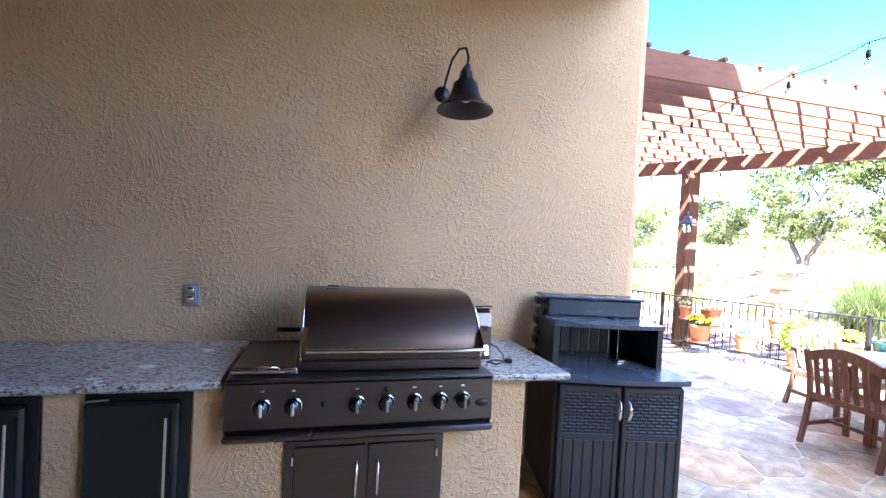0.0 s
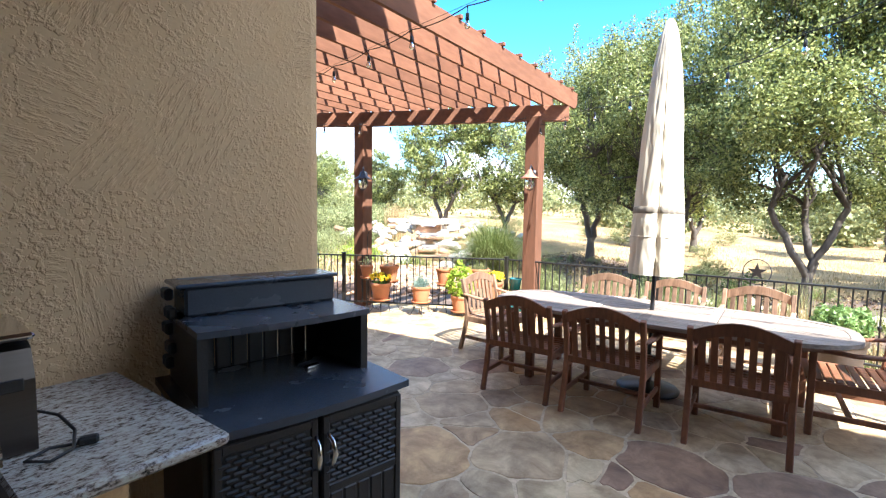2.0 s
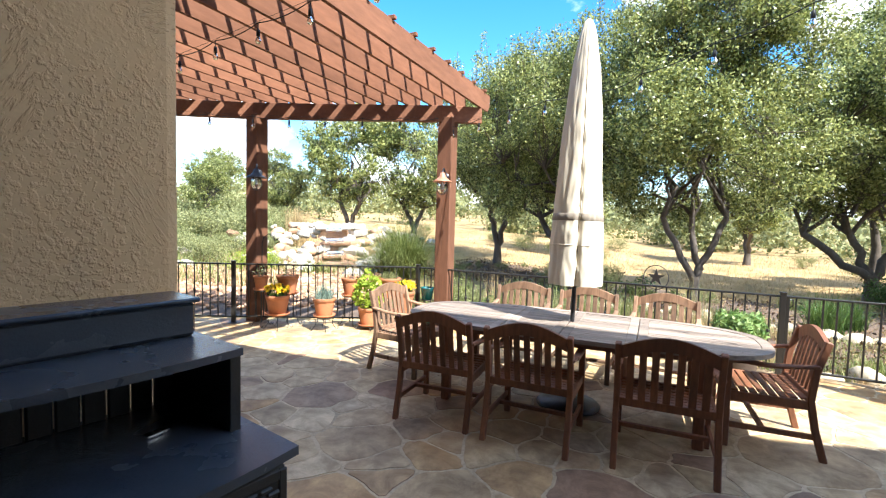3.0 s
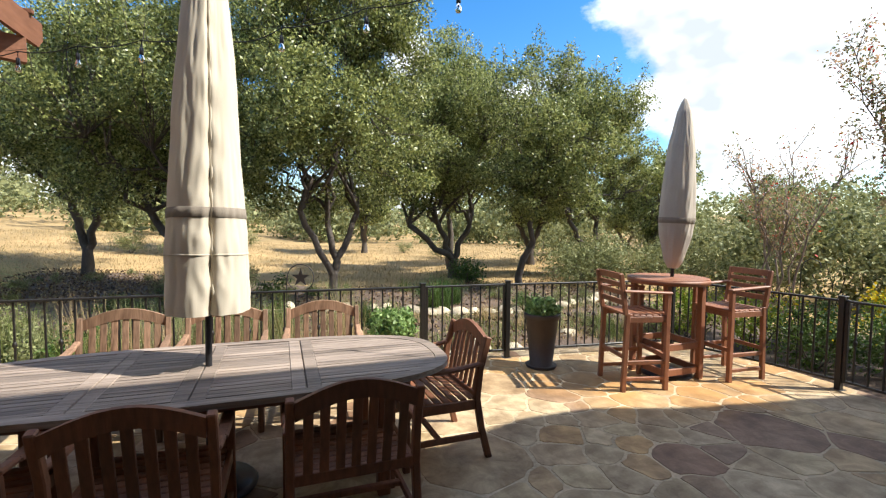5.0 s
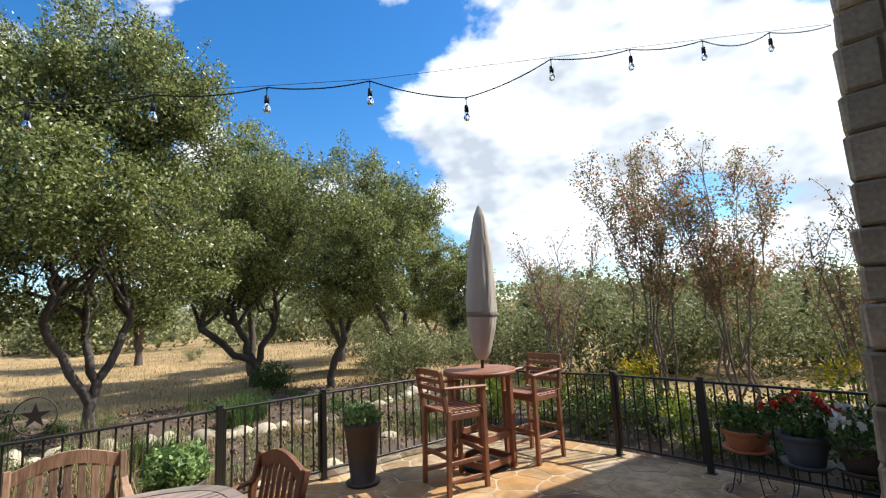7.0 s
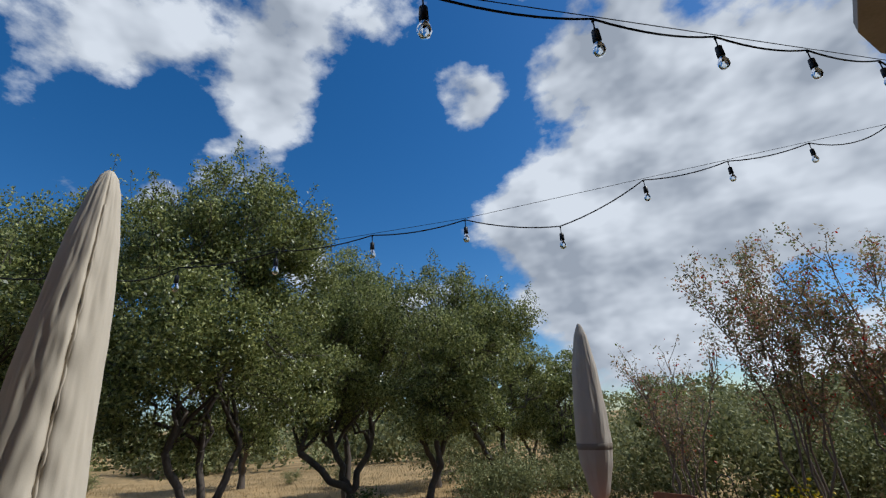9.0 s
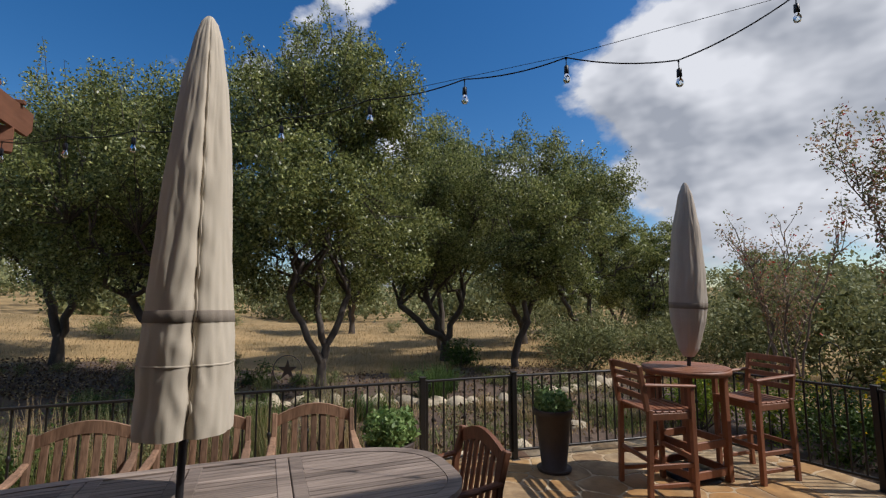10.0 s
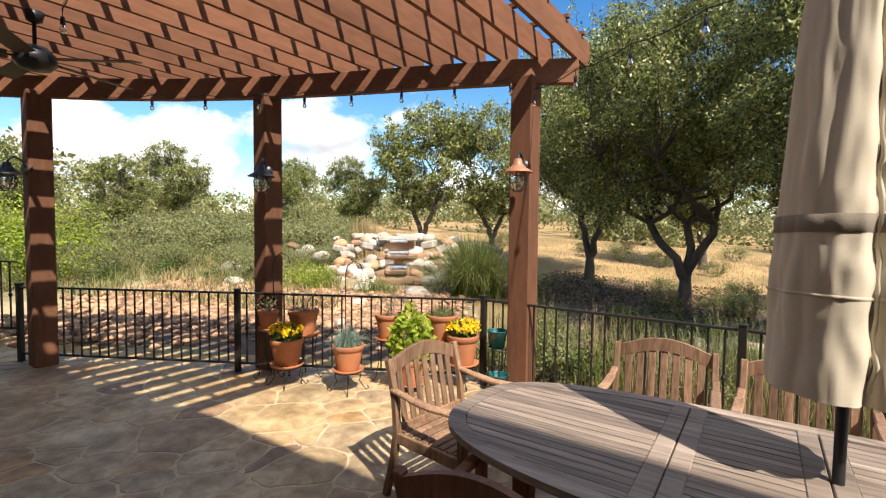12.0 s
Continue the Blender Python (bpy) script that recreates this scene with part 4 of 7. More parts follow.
def serving_cabinet():
    c = thing("serving_cabinet", "charcoal resin patio serving cabinet with a hutch and woven door panels", "cabinet", pose(1.212, 3.163, 0, 0, 0, -12))
    W = 0.41
    body = Shape().box((0, 0.02, 0.42), (2 * W, 0.68, 0.80), 0.012)
    part("body", body, RESIN, c)

    def bowed(y0, bulge, half, n=12):
        return [(-half + 2 * half * i / n, y0 - bulge * (1 - (2 * i / n - 1) ** 2)) for i in range(n + 1)]

    top = Shape().prism(bowed(-0.375, 0.035, W + 0.02) + [(W + 0.02, 0.36), (-W - 0.02, 0.36)], 0.818, 0.848)
    part("worktop", top, RESIN_TOP, c, "resin worktop tinted blue for the reflected sky")
    for s in (-1, 1):
        d = part("door", Shape().box((s * 0.2, -0.345, 0.415), (0.385, 0.035, 0.77), 0.008), RESIN, c)
        part("stile", Shape().box((s * 0.025, -0.364, 0.415), (0.03, 0.012, 0.75), 0.004), RESIN, d)
        part("stile", Shape().box((s * 0.377, -0.364, 0.415), (0.03, 0.012, 0.75), 0.004), RESIN, d)
        for z in (0.055, 0.485, 0.775):
            part("rail", Shape().box((s * 0.2, -0.364, z), (0.33, 0.012, 0.035), 0.004), RESIN, d)
        for row in range(12):
            for col in range(7):
                x = s * 0.2 - 0.158 + col * 0.05 + (0.025 if row % 2 else 0)
                if x < s * 0.2 + 0.165:
                    part("weave_strip", Shape().box((x, -0.366, 0.515 + row * 0.0205), (0.044, 0.012, 0.016), 0.005), RESIN, d)
        for k in range(5):
            part("plank", Shape().box((s * 0.2 - 0.128 + k * 0.064, -0.362, 0.27), (0.058, 0.012, 0.385), 0.006), RESIN, d)
        h = Shape().tube([(s * 0.028, -0.372, 0.72), (s * 0.03, -0.41, 0.70), (s * 0.034, -0.425, 0.655), (s * 0.03, -0.41, 0.61), (s * 0.028, -0.372, 0.59)], 0.012, 8, flat=0.6)
        part("handle", h, CHROME, d, "silver arched handle")
    for s in (-1, 1):
        part("hutch_side", Shape().prism([(-0.12, 0.0), (0.34, 0.0), (0.34, 0.27), (-0.12, 0.27)], -0.018, 0.018, Matrix(((0, 0, 1), (1, 0, 0), (0, 1, 0))), (s * 0.355, 0, 0.846)), RESIN, c)
    for k in range(9):
        part("back_plank", Shape().box((-0.305 + k * 0.076, 0.325, 0.98), (0.07, 0.02, 0.27), 0.006), RESIN, c)
    part("hutch_shelf", Shape().prism(bowed(-0.135, 0.03, 0.375) + [(0.375, 0.36), (-0.375, 0.36)], 1.115, 1.141), RESIN_TOP, c, "resin shelf tinted blue for the reflected sky")
    part("bin", Shape().box((0, 0.25, 1.205), (0.70, 0.20, 0.126), 0.012), RESIN_TOP, c, "resin top bin tinted blue for the reflected sky")
    part("bin_lid", Shape().box((-0.01, 0.255, 1.276), (0.745, 0.235, 0.018), 0.006), RESIN_TOP, c)
    for k in range(5):
        part("side_tab", Shape().box((-0.385, 0.30 - 0.05 * (k % 2), 0.93 + 0.075 * k), (0.035, 0.09, 0.05), 0.008), RESIN, c)
    part("clip", Shape().box((0.17, 0.05, 0.856), (0.075, 0.028, 0.014), 0.004, turn_z(10)), CHROME, c, "small bright metal clip")
    return c


counter_base()
worktop()
refrigerator(-1.72, -1.27)
refrigerator(-2.46, -1.88)
grill()
rotisserie()
access_doors()
wall_lamp()
outlet()
serving_cabinet()


# ---- dining set ----
def dining_chair(place, wood, label):
    """A slatted teak armchair that faces local +x."""
    c = thing("dining_chair", label, "chair", place, "chairs round the dining table")
    W = 0.30
    for s in (-1, 1):
        back = [(-0.36, s * W, 0.0), (-0.30, s * W, 0.22), (-0.265, s * W, 0.42), (-0.285, s * W, 0.62), (-0.345, s * W, 0.835)]
        leg = Shape()
        for (a, b) in zip(back, back[1:]):
            a, b = Vector(a), Vector(b)
            ang = math.degrees(math.atan2(b.x - a.x, b.z - a.z))
            leg.box((a + b) / 2, (0.045, 0.04, (b - a).length + 0.012), 0.006, turn_y(ang))
        part("back_leg", leg, wood, c)
        part("front_leg", Shape().box((0.235, s * W, 0.315), (0.045, 0.045, 0.63), 0.006), wood, c)
        arm = Shape()
        pts = [(-0.30, 0.665), (-0.15, 0.645), (0.0, 0.635), (0.14, 0.645), (0.28, 0.64), (0.30, 0.625)]
        for k in range(len(pts) - 1):
            (xa, za), (xb, zb) = pts[k], pts[k + 1]
            arm.box(((xa + xb) / 2, s * (W + 0.006), (za + zb) / 2), (math.hypot(xb - xa, zb - za) + 0.012, 0.058 if k > 0 else 0.045, 0.026), 0.008, turn_y(math.degrees(math.atan2(za - zb, xb - xa))))
        part("armrest", arm, wood, c)
        part("side_rail", Shape().box((-0.015, s * W, 0.385), (0.49, 0.026, 0.065), 0.004), wood, c)
        part("stretcher", Shape().box((-0.04, s * W, 0.165), (0.54, 0.024, 0.04), 0.004), wood, c)
    part("cross_stretcher", Shape().box((0.0, 0, 0.165), (0.035, 2 * W, 0.03), 0.004), wood, c)
    part("front_rail", Shape().box((0.238, 0, 0.385), (0.026, 2 * W - 0.04, 0.065), 0.004), wood, c)
    part("back_rail", Shape().box((-0.272, 0, 0.43), (0.03, 2 * W - 0.03, 0.055), 0.004), wood, c)
    n = 12
    top = Shape()
    hi = [0.825 + 0.075 * math.cos(math.pi * (i / n - 0.5)) for i in range(n + 1)]
    ys = [-W + 0.02 + (2 * W - 0.04) * i / n for i in range(n + 1)]
    outline = list(zip(ys, hi)) + [(y, z - 0.085) for y, z in reversed(list(zip(ys, hi)))]
    lean = Matrix(((0, 0, 1), (1, 0, 0), (0, 1, 0)))
    top.prism(outline[::-1], -0.015, 0.015, lean, (-0.345, 0, 0))
    part("top_rail", top, wood, c)
    for i in range(7):
        y = -0.222 + i * 0.074
        h = 0.755 + 0.07 * math.cos(math.pi * y / (2 * W))
        part("back_slat", Shape().box((-0.31, y, (0.445 + h) / 2), (0.014, 0.045, h - 0.44), 0.003, turn_y(-11)), wood, c)
    for i in range(9):
        x = -0.235 + i * 0.06
        part("seat_slat", Shape().box((x, 0, 0.425 - 0.012 * math.sin(math.pi * (i + 0.5) / 9)), (0.048, 2 * W - 0.03, 0.016), 0.004), wood, c)
    return c


dark_label = "dark red-brown slatted teak armchair pushed up to the dining table"
pale_label = "paler grey-brown slatted teak armchair at the dining table"
near_chair = dining_chair(pose(3.93, 3.22, 0, 0, 0, 2), TEAK, dark_label)
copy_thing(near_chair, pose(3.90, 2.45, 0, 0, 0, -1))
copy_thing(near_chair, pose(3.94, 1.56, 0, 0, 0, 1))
far_chair = dining_chair(pose(5.50, 3.05, 0, 0, 0, 184), TEAK_PALE, pale_label)
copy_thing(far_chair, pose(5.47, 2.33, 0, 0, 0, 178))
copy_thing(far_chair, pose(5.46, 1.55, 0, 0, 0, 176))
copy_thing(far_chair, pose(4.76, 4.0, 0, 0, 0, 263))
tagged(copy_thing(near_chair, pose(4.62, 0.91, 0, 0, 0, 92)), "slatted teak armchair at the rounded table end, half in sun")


def dining_table():
    t = thing("dining_table", "long oval weathered grey teak extension dining table", "dining table", pose(4.50, 2.32, 0))
    A, B, P = 0.595, 1.475, 3.1

    def half_width(y, a, b):
        q = abs(y) / b
        return a * (1 - q ** P) ** (1 / P) if q < 1 else 0.0

    def ring(a, b, n=72):
        out = []
        for k in range(n):
            u = 2 * math.pi * k / n
            c, s = math.cos(u), math.sin(u)
            out.append((a * math.copysign(abs(c) ** (2 / P), c), b * math.copysign(abs(s) ** (2 / P), s)))
        return out

    outer, inner = ring(A, B), ring(A - 0.075, B - 0.075)
    n = len(outer)
    # rim boards, each a curved piece of the border
    for k0, k1 in ((0, 9), (9, 18), (18, 27), (27, 36), (36, 45), (45, 54), (54, 63), (63, 72)):
        ks = [k % n for k in range(k0, k1 + 1)]
        s = Shape().prism([outer[k] for k in ks] + [inner[k] for k in reversed(ks)], 0.712, 0.744)
        part("rim_board", s, TEAK_GREY, t)
    bars = [-0.60, -0.52, -0.04, 0.04, 0.46, 0.54]
    for y in bars:
        w = half_width(y, A - 0.078, B - 0.078)
        part("cross_bar", Shape().box((0, y, 0.7285), (2 * w, 0.074, 0.03), 0.004), TEAK_GREY, t)
    spans = [(-1.4, -0.638), (-0.482, -0.078), (0.078, 0.422), (0.578, 1.4)]
    for i in range(19):
        x = -0.4725 + i * 0.0525
        for y0, y1 in spans:
            # the ends follow the curve of the rim
            edges = (x - 0.0235, x - 0.0078, x + 0.0078, x + 0.0235)
            lim = [(B - 0.079) * (1 - min(1.0, abs(e) / (A - 0.079)) ** P) ** (1 / P) for e in edges]
            low, high = [max(y0, -k) for k in lim], [min(y1, k) for k in lim]
            if min(h - g for g, h in zip(low, high)) > 0.02:
                part("slat", Shape().prism(list(zip(edges, low)) + list(zip(edges, high))[::-1], 0.713, 0.741 + 0.0012 * math.sin(i * 5.1 + y0)), TEAK_GREY, t)
    part("under_frame", Shape().prism(ring(A - 0.12, B - 0.2), 0.65, 0.699), TEAK, t)
    part("sub_top", Shape().prism(ring(A - 0.05, B - 0.05), 0.70, 0.7115), TEAK_GREY, t)
    for x in (-0.36, 0.36):
        for y in (-1.0, 1.0):
            part("leg", Shape().box((x, y, 0.345), (0.075, 0.075, 0.69), 0.008), TEAK, t)
    return t


dining_table()


# ---- umbrellas ----
def covered_umbrella(place, prof, band_z, seam_z, cloth, label, pole_r=0.019, base=True, foot=0.0):
    u = thing("patio_umbrella", label, "umbrella", place, "closed patio umbrellas")
    part("pole", Shape().tube([(0, 0, foot + 0.04), (0, 0, prof[0][1] + 0.3)], pole_r, 12), BRONZE, u)
    if base:
        part("base", Shape().lathe([(0.27, 0.0), (0.275, 0.02), (0.25, 0.045), (0.12, 0.065), (0.06, 0.085), (0.035, 0.09), (0.035, 0.24), (0.03, 0.25), (0.0, 0.25)], n=28), BRONZE, u)
    fine = []
    for (r0, z0), (r1, z1) in zip(prof, prof[1:]):
        m = max(2, int((z1 - z0) / 0.025))
        fine += [(r0 + (r1 - r0) * i / m, z0 + (z1 - z0) * i / m) for i in range(m)]
    fine.append(prof[-1])
    top, low = prof[-1][1], prof[0][1]

    ZIP = radians(191)

    def folds(a, z):
        k = (top - z) / (top - low)
        # the pleat along the zip sinks in and opens towards the hem
        turn = (a - ZIP + math.pi) % (2 * math.pi) - math.pi
        pleat = -(0.10 + 0.10 * max(0.0, k - 0.75) * 4) * math.exp(-(turn / (0.055 + 0.05 * k * k * k)) ** 2) if seam_z else 0.0
        tug = 0.03 * math.sin(z * 27 + 3 * turn) * math.exp(-(turn / 0.35) ** 2) * max(0.0, 1 - abs(turn) / 0.9) if seam_z else 0.0
        return 1 + pleat + tug + 0.10 * (0.35 + 0.65 * (1 - k)) * (abs(math.sin(2.5 * a + 0.9 * math.sin(z * 1.1))) - 0.6) + 0.035 * (abs(math.sin(4.5 * a - 1.3 * z)) - 0.5) + 0.05 * noise.noise((math.cos(a) * 2.5, math.sin(a) * 2.5, z * 1.6)) + 0.03 * noise.noise((math.cos(a) * 7, math.sin(a) * 7, z * 6))

    def creased(a, z):
        """The folds and, below the band, the small sags of slack cloth."""
        slack = min(1.0, max(0.0, (band_z + 0.3 - z) / 0.4)) if seam_z else 0.3
        return folds(a, z) + 0.032 * slack * (0.35 - abs(noise.noise((math.cos(a) * 3.2, math.sin(a) * 3.2, z * 7.0 + 2 * a))) * 1.6)

    part("cover", Shape().lathe(fine, n=144, ripple=creased), cloth, u)

    def radius(z):
        for (r0, z0), (r1, z1) in zip(prof, prof[1:]):
            if z0 <= z <= z1:
                return r0 + (r1 - r0) * (z - z0) / (z1 - z0)
        return prof[-1][0]

    def snug(grow):
        return lambda a, z: creased(a, z + band_z) * grow

    part("band", Shape().lathe([(radius(band_z + d) + g, d) for d, g in ((-0.03, 0.0), (-0.028, 0.002), (0.028, 0.002), (0.03, 0.0))], (0, 0, band_z), 144, ripple=snug(1.006)), BAND, u, "taupe strap round the cover")
    if seam_z:
        part("seam", Shape().lathe([(radius(seam_z + d) + g, d) for d, g in ((-0.006, 0.0), (0.0, 0.004), (0.006, 0.0))], (0, 0, seam_z), 144, ripple=lambda a, z: creased(a, z + seam_z) * 1.005), cloth, u)
        # the zip's flap down the side, pulled into small waves
        pts = []
        z, i = top - 0.25, 0
        while z > low + 0.02:
            a0 = ZIP + 0.05 + 0.012 * math.sin(i * 1.1)
            r = radius(z) * creased(a0, z) - 0.003 + 0.002 * math.sin(i * 1.7)
            pts.append((r * math.cos(a0), r * math.sin(a0), z))
            z -= 0.03
            i += 1
        part("zip_flap", Shape().tube(pts, 0.009, 6, flat=0.6), cloth, u)
        # a darker strip stands in for the shadow line along the flap
        shade_strip = [(p[0] * 0.975 + 0.0, p[1] + 0.012, p[2]) for p in pts]
        part("zip", Shape().tube(shade_strip, 0.004, 6), BAND, u, "taupe strip for the shade beside the zip flap")
    return u


covered_umbrella(pose(4.525, 2.305, 0, 0.4, 2.0, 0), [(0.226, 1.075), (0.229, 1.12), (0.22, 1.5), (0.20, 1.8), (0.165, 2.4), (0.115, 2.95), (0.072, 3.24), (0.045, 3.34), (0.02, 3.38)], 1.66, 1.42, CANVAS,
                 "closed umbrella in a tan canvas cover through the dining table")
covered_umbrella(pose(5.36, -2.06, 0, 1.1, -1.5, 0), [(0.05, 1.15), (0.09, 1.22), (0.155, 1.5), (0.172, 1.68), (0.165, 2.0), (0.125, 2.45), (0.065, 2.8), (0.03, 2.9), (0.012, 2.93)], 1.66, 0, CANVAS_GREY,
                 "closed umbrella in a grey-tan cover through the bar table")


# ---- bar set ----
def bar_table():
    t = thing("bar_table", "round red-brown teak bar table with four square legs", "bar table", pose(5.33, -2.02, 0))
    top = Shape()
    for i in range(8):
        x0, x1 = -0.40 + i * 0.1, -0.40 + (i + 1) * 0.1 - 0.004
        w0, w1 = math.sqrt(max(0.0, 0.1601 - x0 * x0)), math.sqrt(max(0.0, 0.1601 - x1 * x1))
        s = Shape().prism([(x0, -w0), (x1, -w1), (x1, w1), (x0, w0)], 1.025, 1.055)
        part("top_board", s, BAR_TEAK, t)
    part("rim", Shape().lathe([(0.36, 1.0), (0.402, 1.0), (0.405, 1.03), (0.402, 1.053), (0.36, 1.02)], n=40), BAR_TEAK, t)
    for x in (-0.23, 0.23):
        for y in (-0.23, 0.23):
            part("leg", Shape().box((x, y, 0.5), (0.06, 0.06, 1.0), 0.006), BAR_TEAK, t)
    for s in (-1, 1):
        for z in (0.1, 0.36):
            part("stretcher", Shape().box((0, s * 0.23, z), (0.46, 0.026, 0.07), 0.004), BAR_TEAK, t)
            part("stretcher", Shape().box((s * 0.23, 0, z), (0.026, 0.46, 0.07), 0.004), BAR_TEAK, t)
    return t


def bar_chair(place):
    """A tall slatted armchair that faces local +x."""
    c = thing("bar_chair", "tall red-brown teak bar armchair with a ladder back", "bar chair", place, "bar chairs")
    W = 0.235
    for s in (-1, 1):
        b = Shape().box((-0.225, s * W, 0.38), (0.045, 0.042, 0.77), 0.005, turn_y(2))
        b.box((-0.262, s * W, 0.945), (0.042, 0.04, 0.40), 0.006, turn_y(-9))
        part("back_leg", b, BAR_TEAK, c)
        part("front_leg", Shape().box((0.20, s * W, 0.48), (0.045, 0.045, 0.96), 0.005), BAR_TEAK, c)
        part("armrest", Shape().box((-0.015, s * (W + 0.005), 0.965), (0.50, 0.055, 0.024), 0.008, turn_y(3)), BAR_TEAK, c)
        part("side_stretcher", Shape().box((-0.01, s * W, 0.28), (0.42, 0.026, 0.04), 0.004), BAR_TEAK, c)
        part("side_rail", Shape().box((-0.01, s * W, 0.70), (0.42, 0.026, 0.06), 0.004), BAR_TEAK, c)
        part("side_stretcher", Shape().box((-0.01, s * W, 0.12), (0.42, 0.024, 0.035), 0.004), BAR_TEAK, c)
    part("footrest", Shape().box((0.20, 0, 0.33), (0.03, 2 * W, 0.045), 0.004), BAR_TEAK, c)
    part("back_stretcher", Shape().box((-0.222, 0, 0.33), (0.026, 2 * W, 0.04), 0.004), BAR_TEAK, c)
    part("front_rail", Shape().box((0.205, 0, 0.70), (0.026, 2 * W - 0.03, 0.06), 0.004), BAR_TEAK, c)
    for k, (z, h) in enumerate(((0.86, 0.055), (0.955, 0.05), (1.035, 0.045), (1.115, 0.065))):
        part("ladder_slat", Shape().box((-0.222 - (z - 0.75) * 0.16, 0, z), (0.018, 2 * W - 0.035, h), 0.004, turn_y(-9)), BAR_TEAK, c)
    for i in range(7):
        part("seat_slat", Shape().box((-0.19 + i * 0.066, 0, 0.745 - 0.01 * math.sin(math.pi * (i + 0.5) / 7)), (0.056, 2 * W + 0.02, 0.02), 0.005), BAR_TEAK, c)
    return c


bar_table()
stool = bar_chair(pose(5.22, -1.50, 0, 0, 0, 258))
copy_thing(stool, pose(5.13, -2.66, 0, 0, 0, 86))


# ---- plants ----
def leaf_mesh(name, centres, sizes, mat, rng, lift=0.0, slim=0.5):
    """One mesh of many small leaves, each a folded diamond, turned at random; lift turns them upward."""
    c = np.asarray(centres, float)
    n = len(c)
    sizes = np.broadcast_to(np.asarray(sizes, float), (n,)) * rng.uniform(0.7, 1.3, n)
    d = rng.normal(size=(n, 3))
    d[:, 2] += lift
    d /= np.linalg.norm(d, axis=1)[:, None]
    e = np.cross(d, rng.normal(size=(n, 3)))
    e /= np.linalg.norm(e, axis=1)[:, None]
    up = np.cross(d, e)
    s = sizes[:, None]
    tip, tail = c + d * s * 0.5, c - d * s * 0.5
    left, right = c + e * s * slim * 0.5 + up * s * 0.08, c - e * s * slim * 0.5 + up * s * 0.08
    verts = np.stack([tail, left, tip, right], 1).reshape(-1, 3)
    return quad_mesh(name, verts, np.arange(4 * n).reshape(n, 4), mat)


def quad_mesh(name, verts, quads, mat):
    me = bpy.data.meshes.new(name)
    n = len(quads)
    me.vertices.add(len(verts)); me.loops.add(4 * n); me.polygons.add(n)
    me.vertices.foreach_set("co", np.asarray(verts, np.float32).ravel())
    me.loops.foreach_set("vertex_index", np.asarray(quads, np.int32).ravel())
    me.polygons.foreach_set("loop_start", np.arange(0, 4 * n, 4, dtype=np.int32))
    me.materials.append(mat)
    me.update(calc_edges=True)
    return me


def blade_mesh(name, roots, heights, mat, rng, spread=0.5, width=0.008, droop=0.4, steps=4):
    """Arching grass blades."""
    roots = np.asarray(roots, float)
    n = len(roots)
    heights = np.broadcast_to(np.asarray(heights, float), (n,)) * rng.uniform(0.65, 1.2, n)
    ang = rng.uniform(0, 2 * math.pi, n)
    out = np.stack([np.cos(ang), np.sin(ang), np.zeros(n)], 1)
    side = np.stack([-np.sin(ang), np.cos(ang), np.zeros(n)], 1)
    reach = rng.uniform(0.1, 1.0, n) * spread
    verts = []
    for k in range(steps + 1):
        t = k / steps
        p = roots + out * (reach * heights * t ** 1.6)[:, None]
        p[:, 2] += heights * (t - droop * reach * t ** 2.5)
        w = width * (1 - 0.85 * t)
        verts += [p - side * w, p + side * w]
    v = np.stack(verts, 1)
    m = v.shape[1]
    idx = np.arange(n)[:, None] * m
    quads = np.concatenate([idx + np.array([[2 * k, 2 * k + 1, 2 * k + 3, 2 * k + 2]]) for k in range(steps)], 0)
    return quad_mesh(name, v.reshape(-1, 3), quads, mat)


def limb(shape, rng, start, end, r0, r1, bend=0.12, n=5, sides=7):
    a, b = Vector(start), Vector(end)
    L = (b - a).length
    pts = [a]
    for i in range(1, n):
        pts.append(a.lerp(b, i / n) + Vector(rng.normal(size=3)) * L * bend * 0.5)
    pts.append(b)
    shape.tube(pts, [r0 + (r1 - r0) * i / n for i in range(n + 1)], sides)
    return pts


def ball(rng, n):
    """Points spread through a unit ball."""
    d = rng.normal(size=(n, 3))
    d /= np.linalg.norm(d, axis=1)[:, None]
    return d * rng.random((n, 1)) ** 0.45


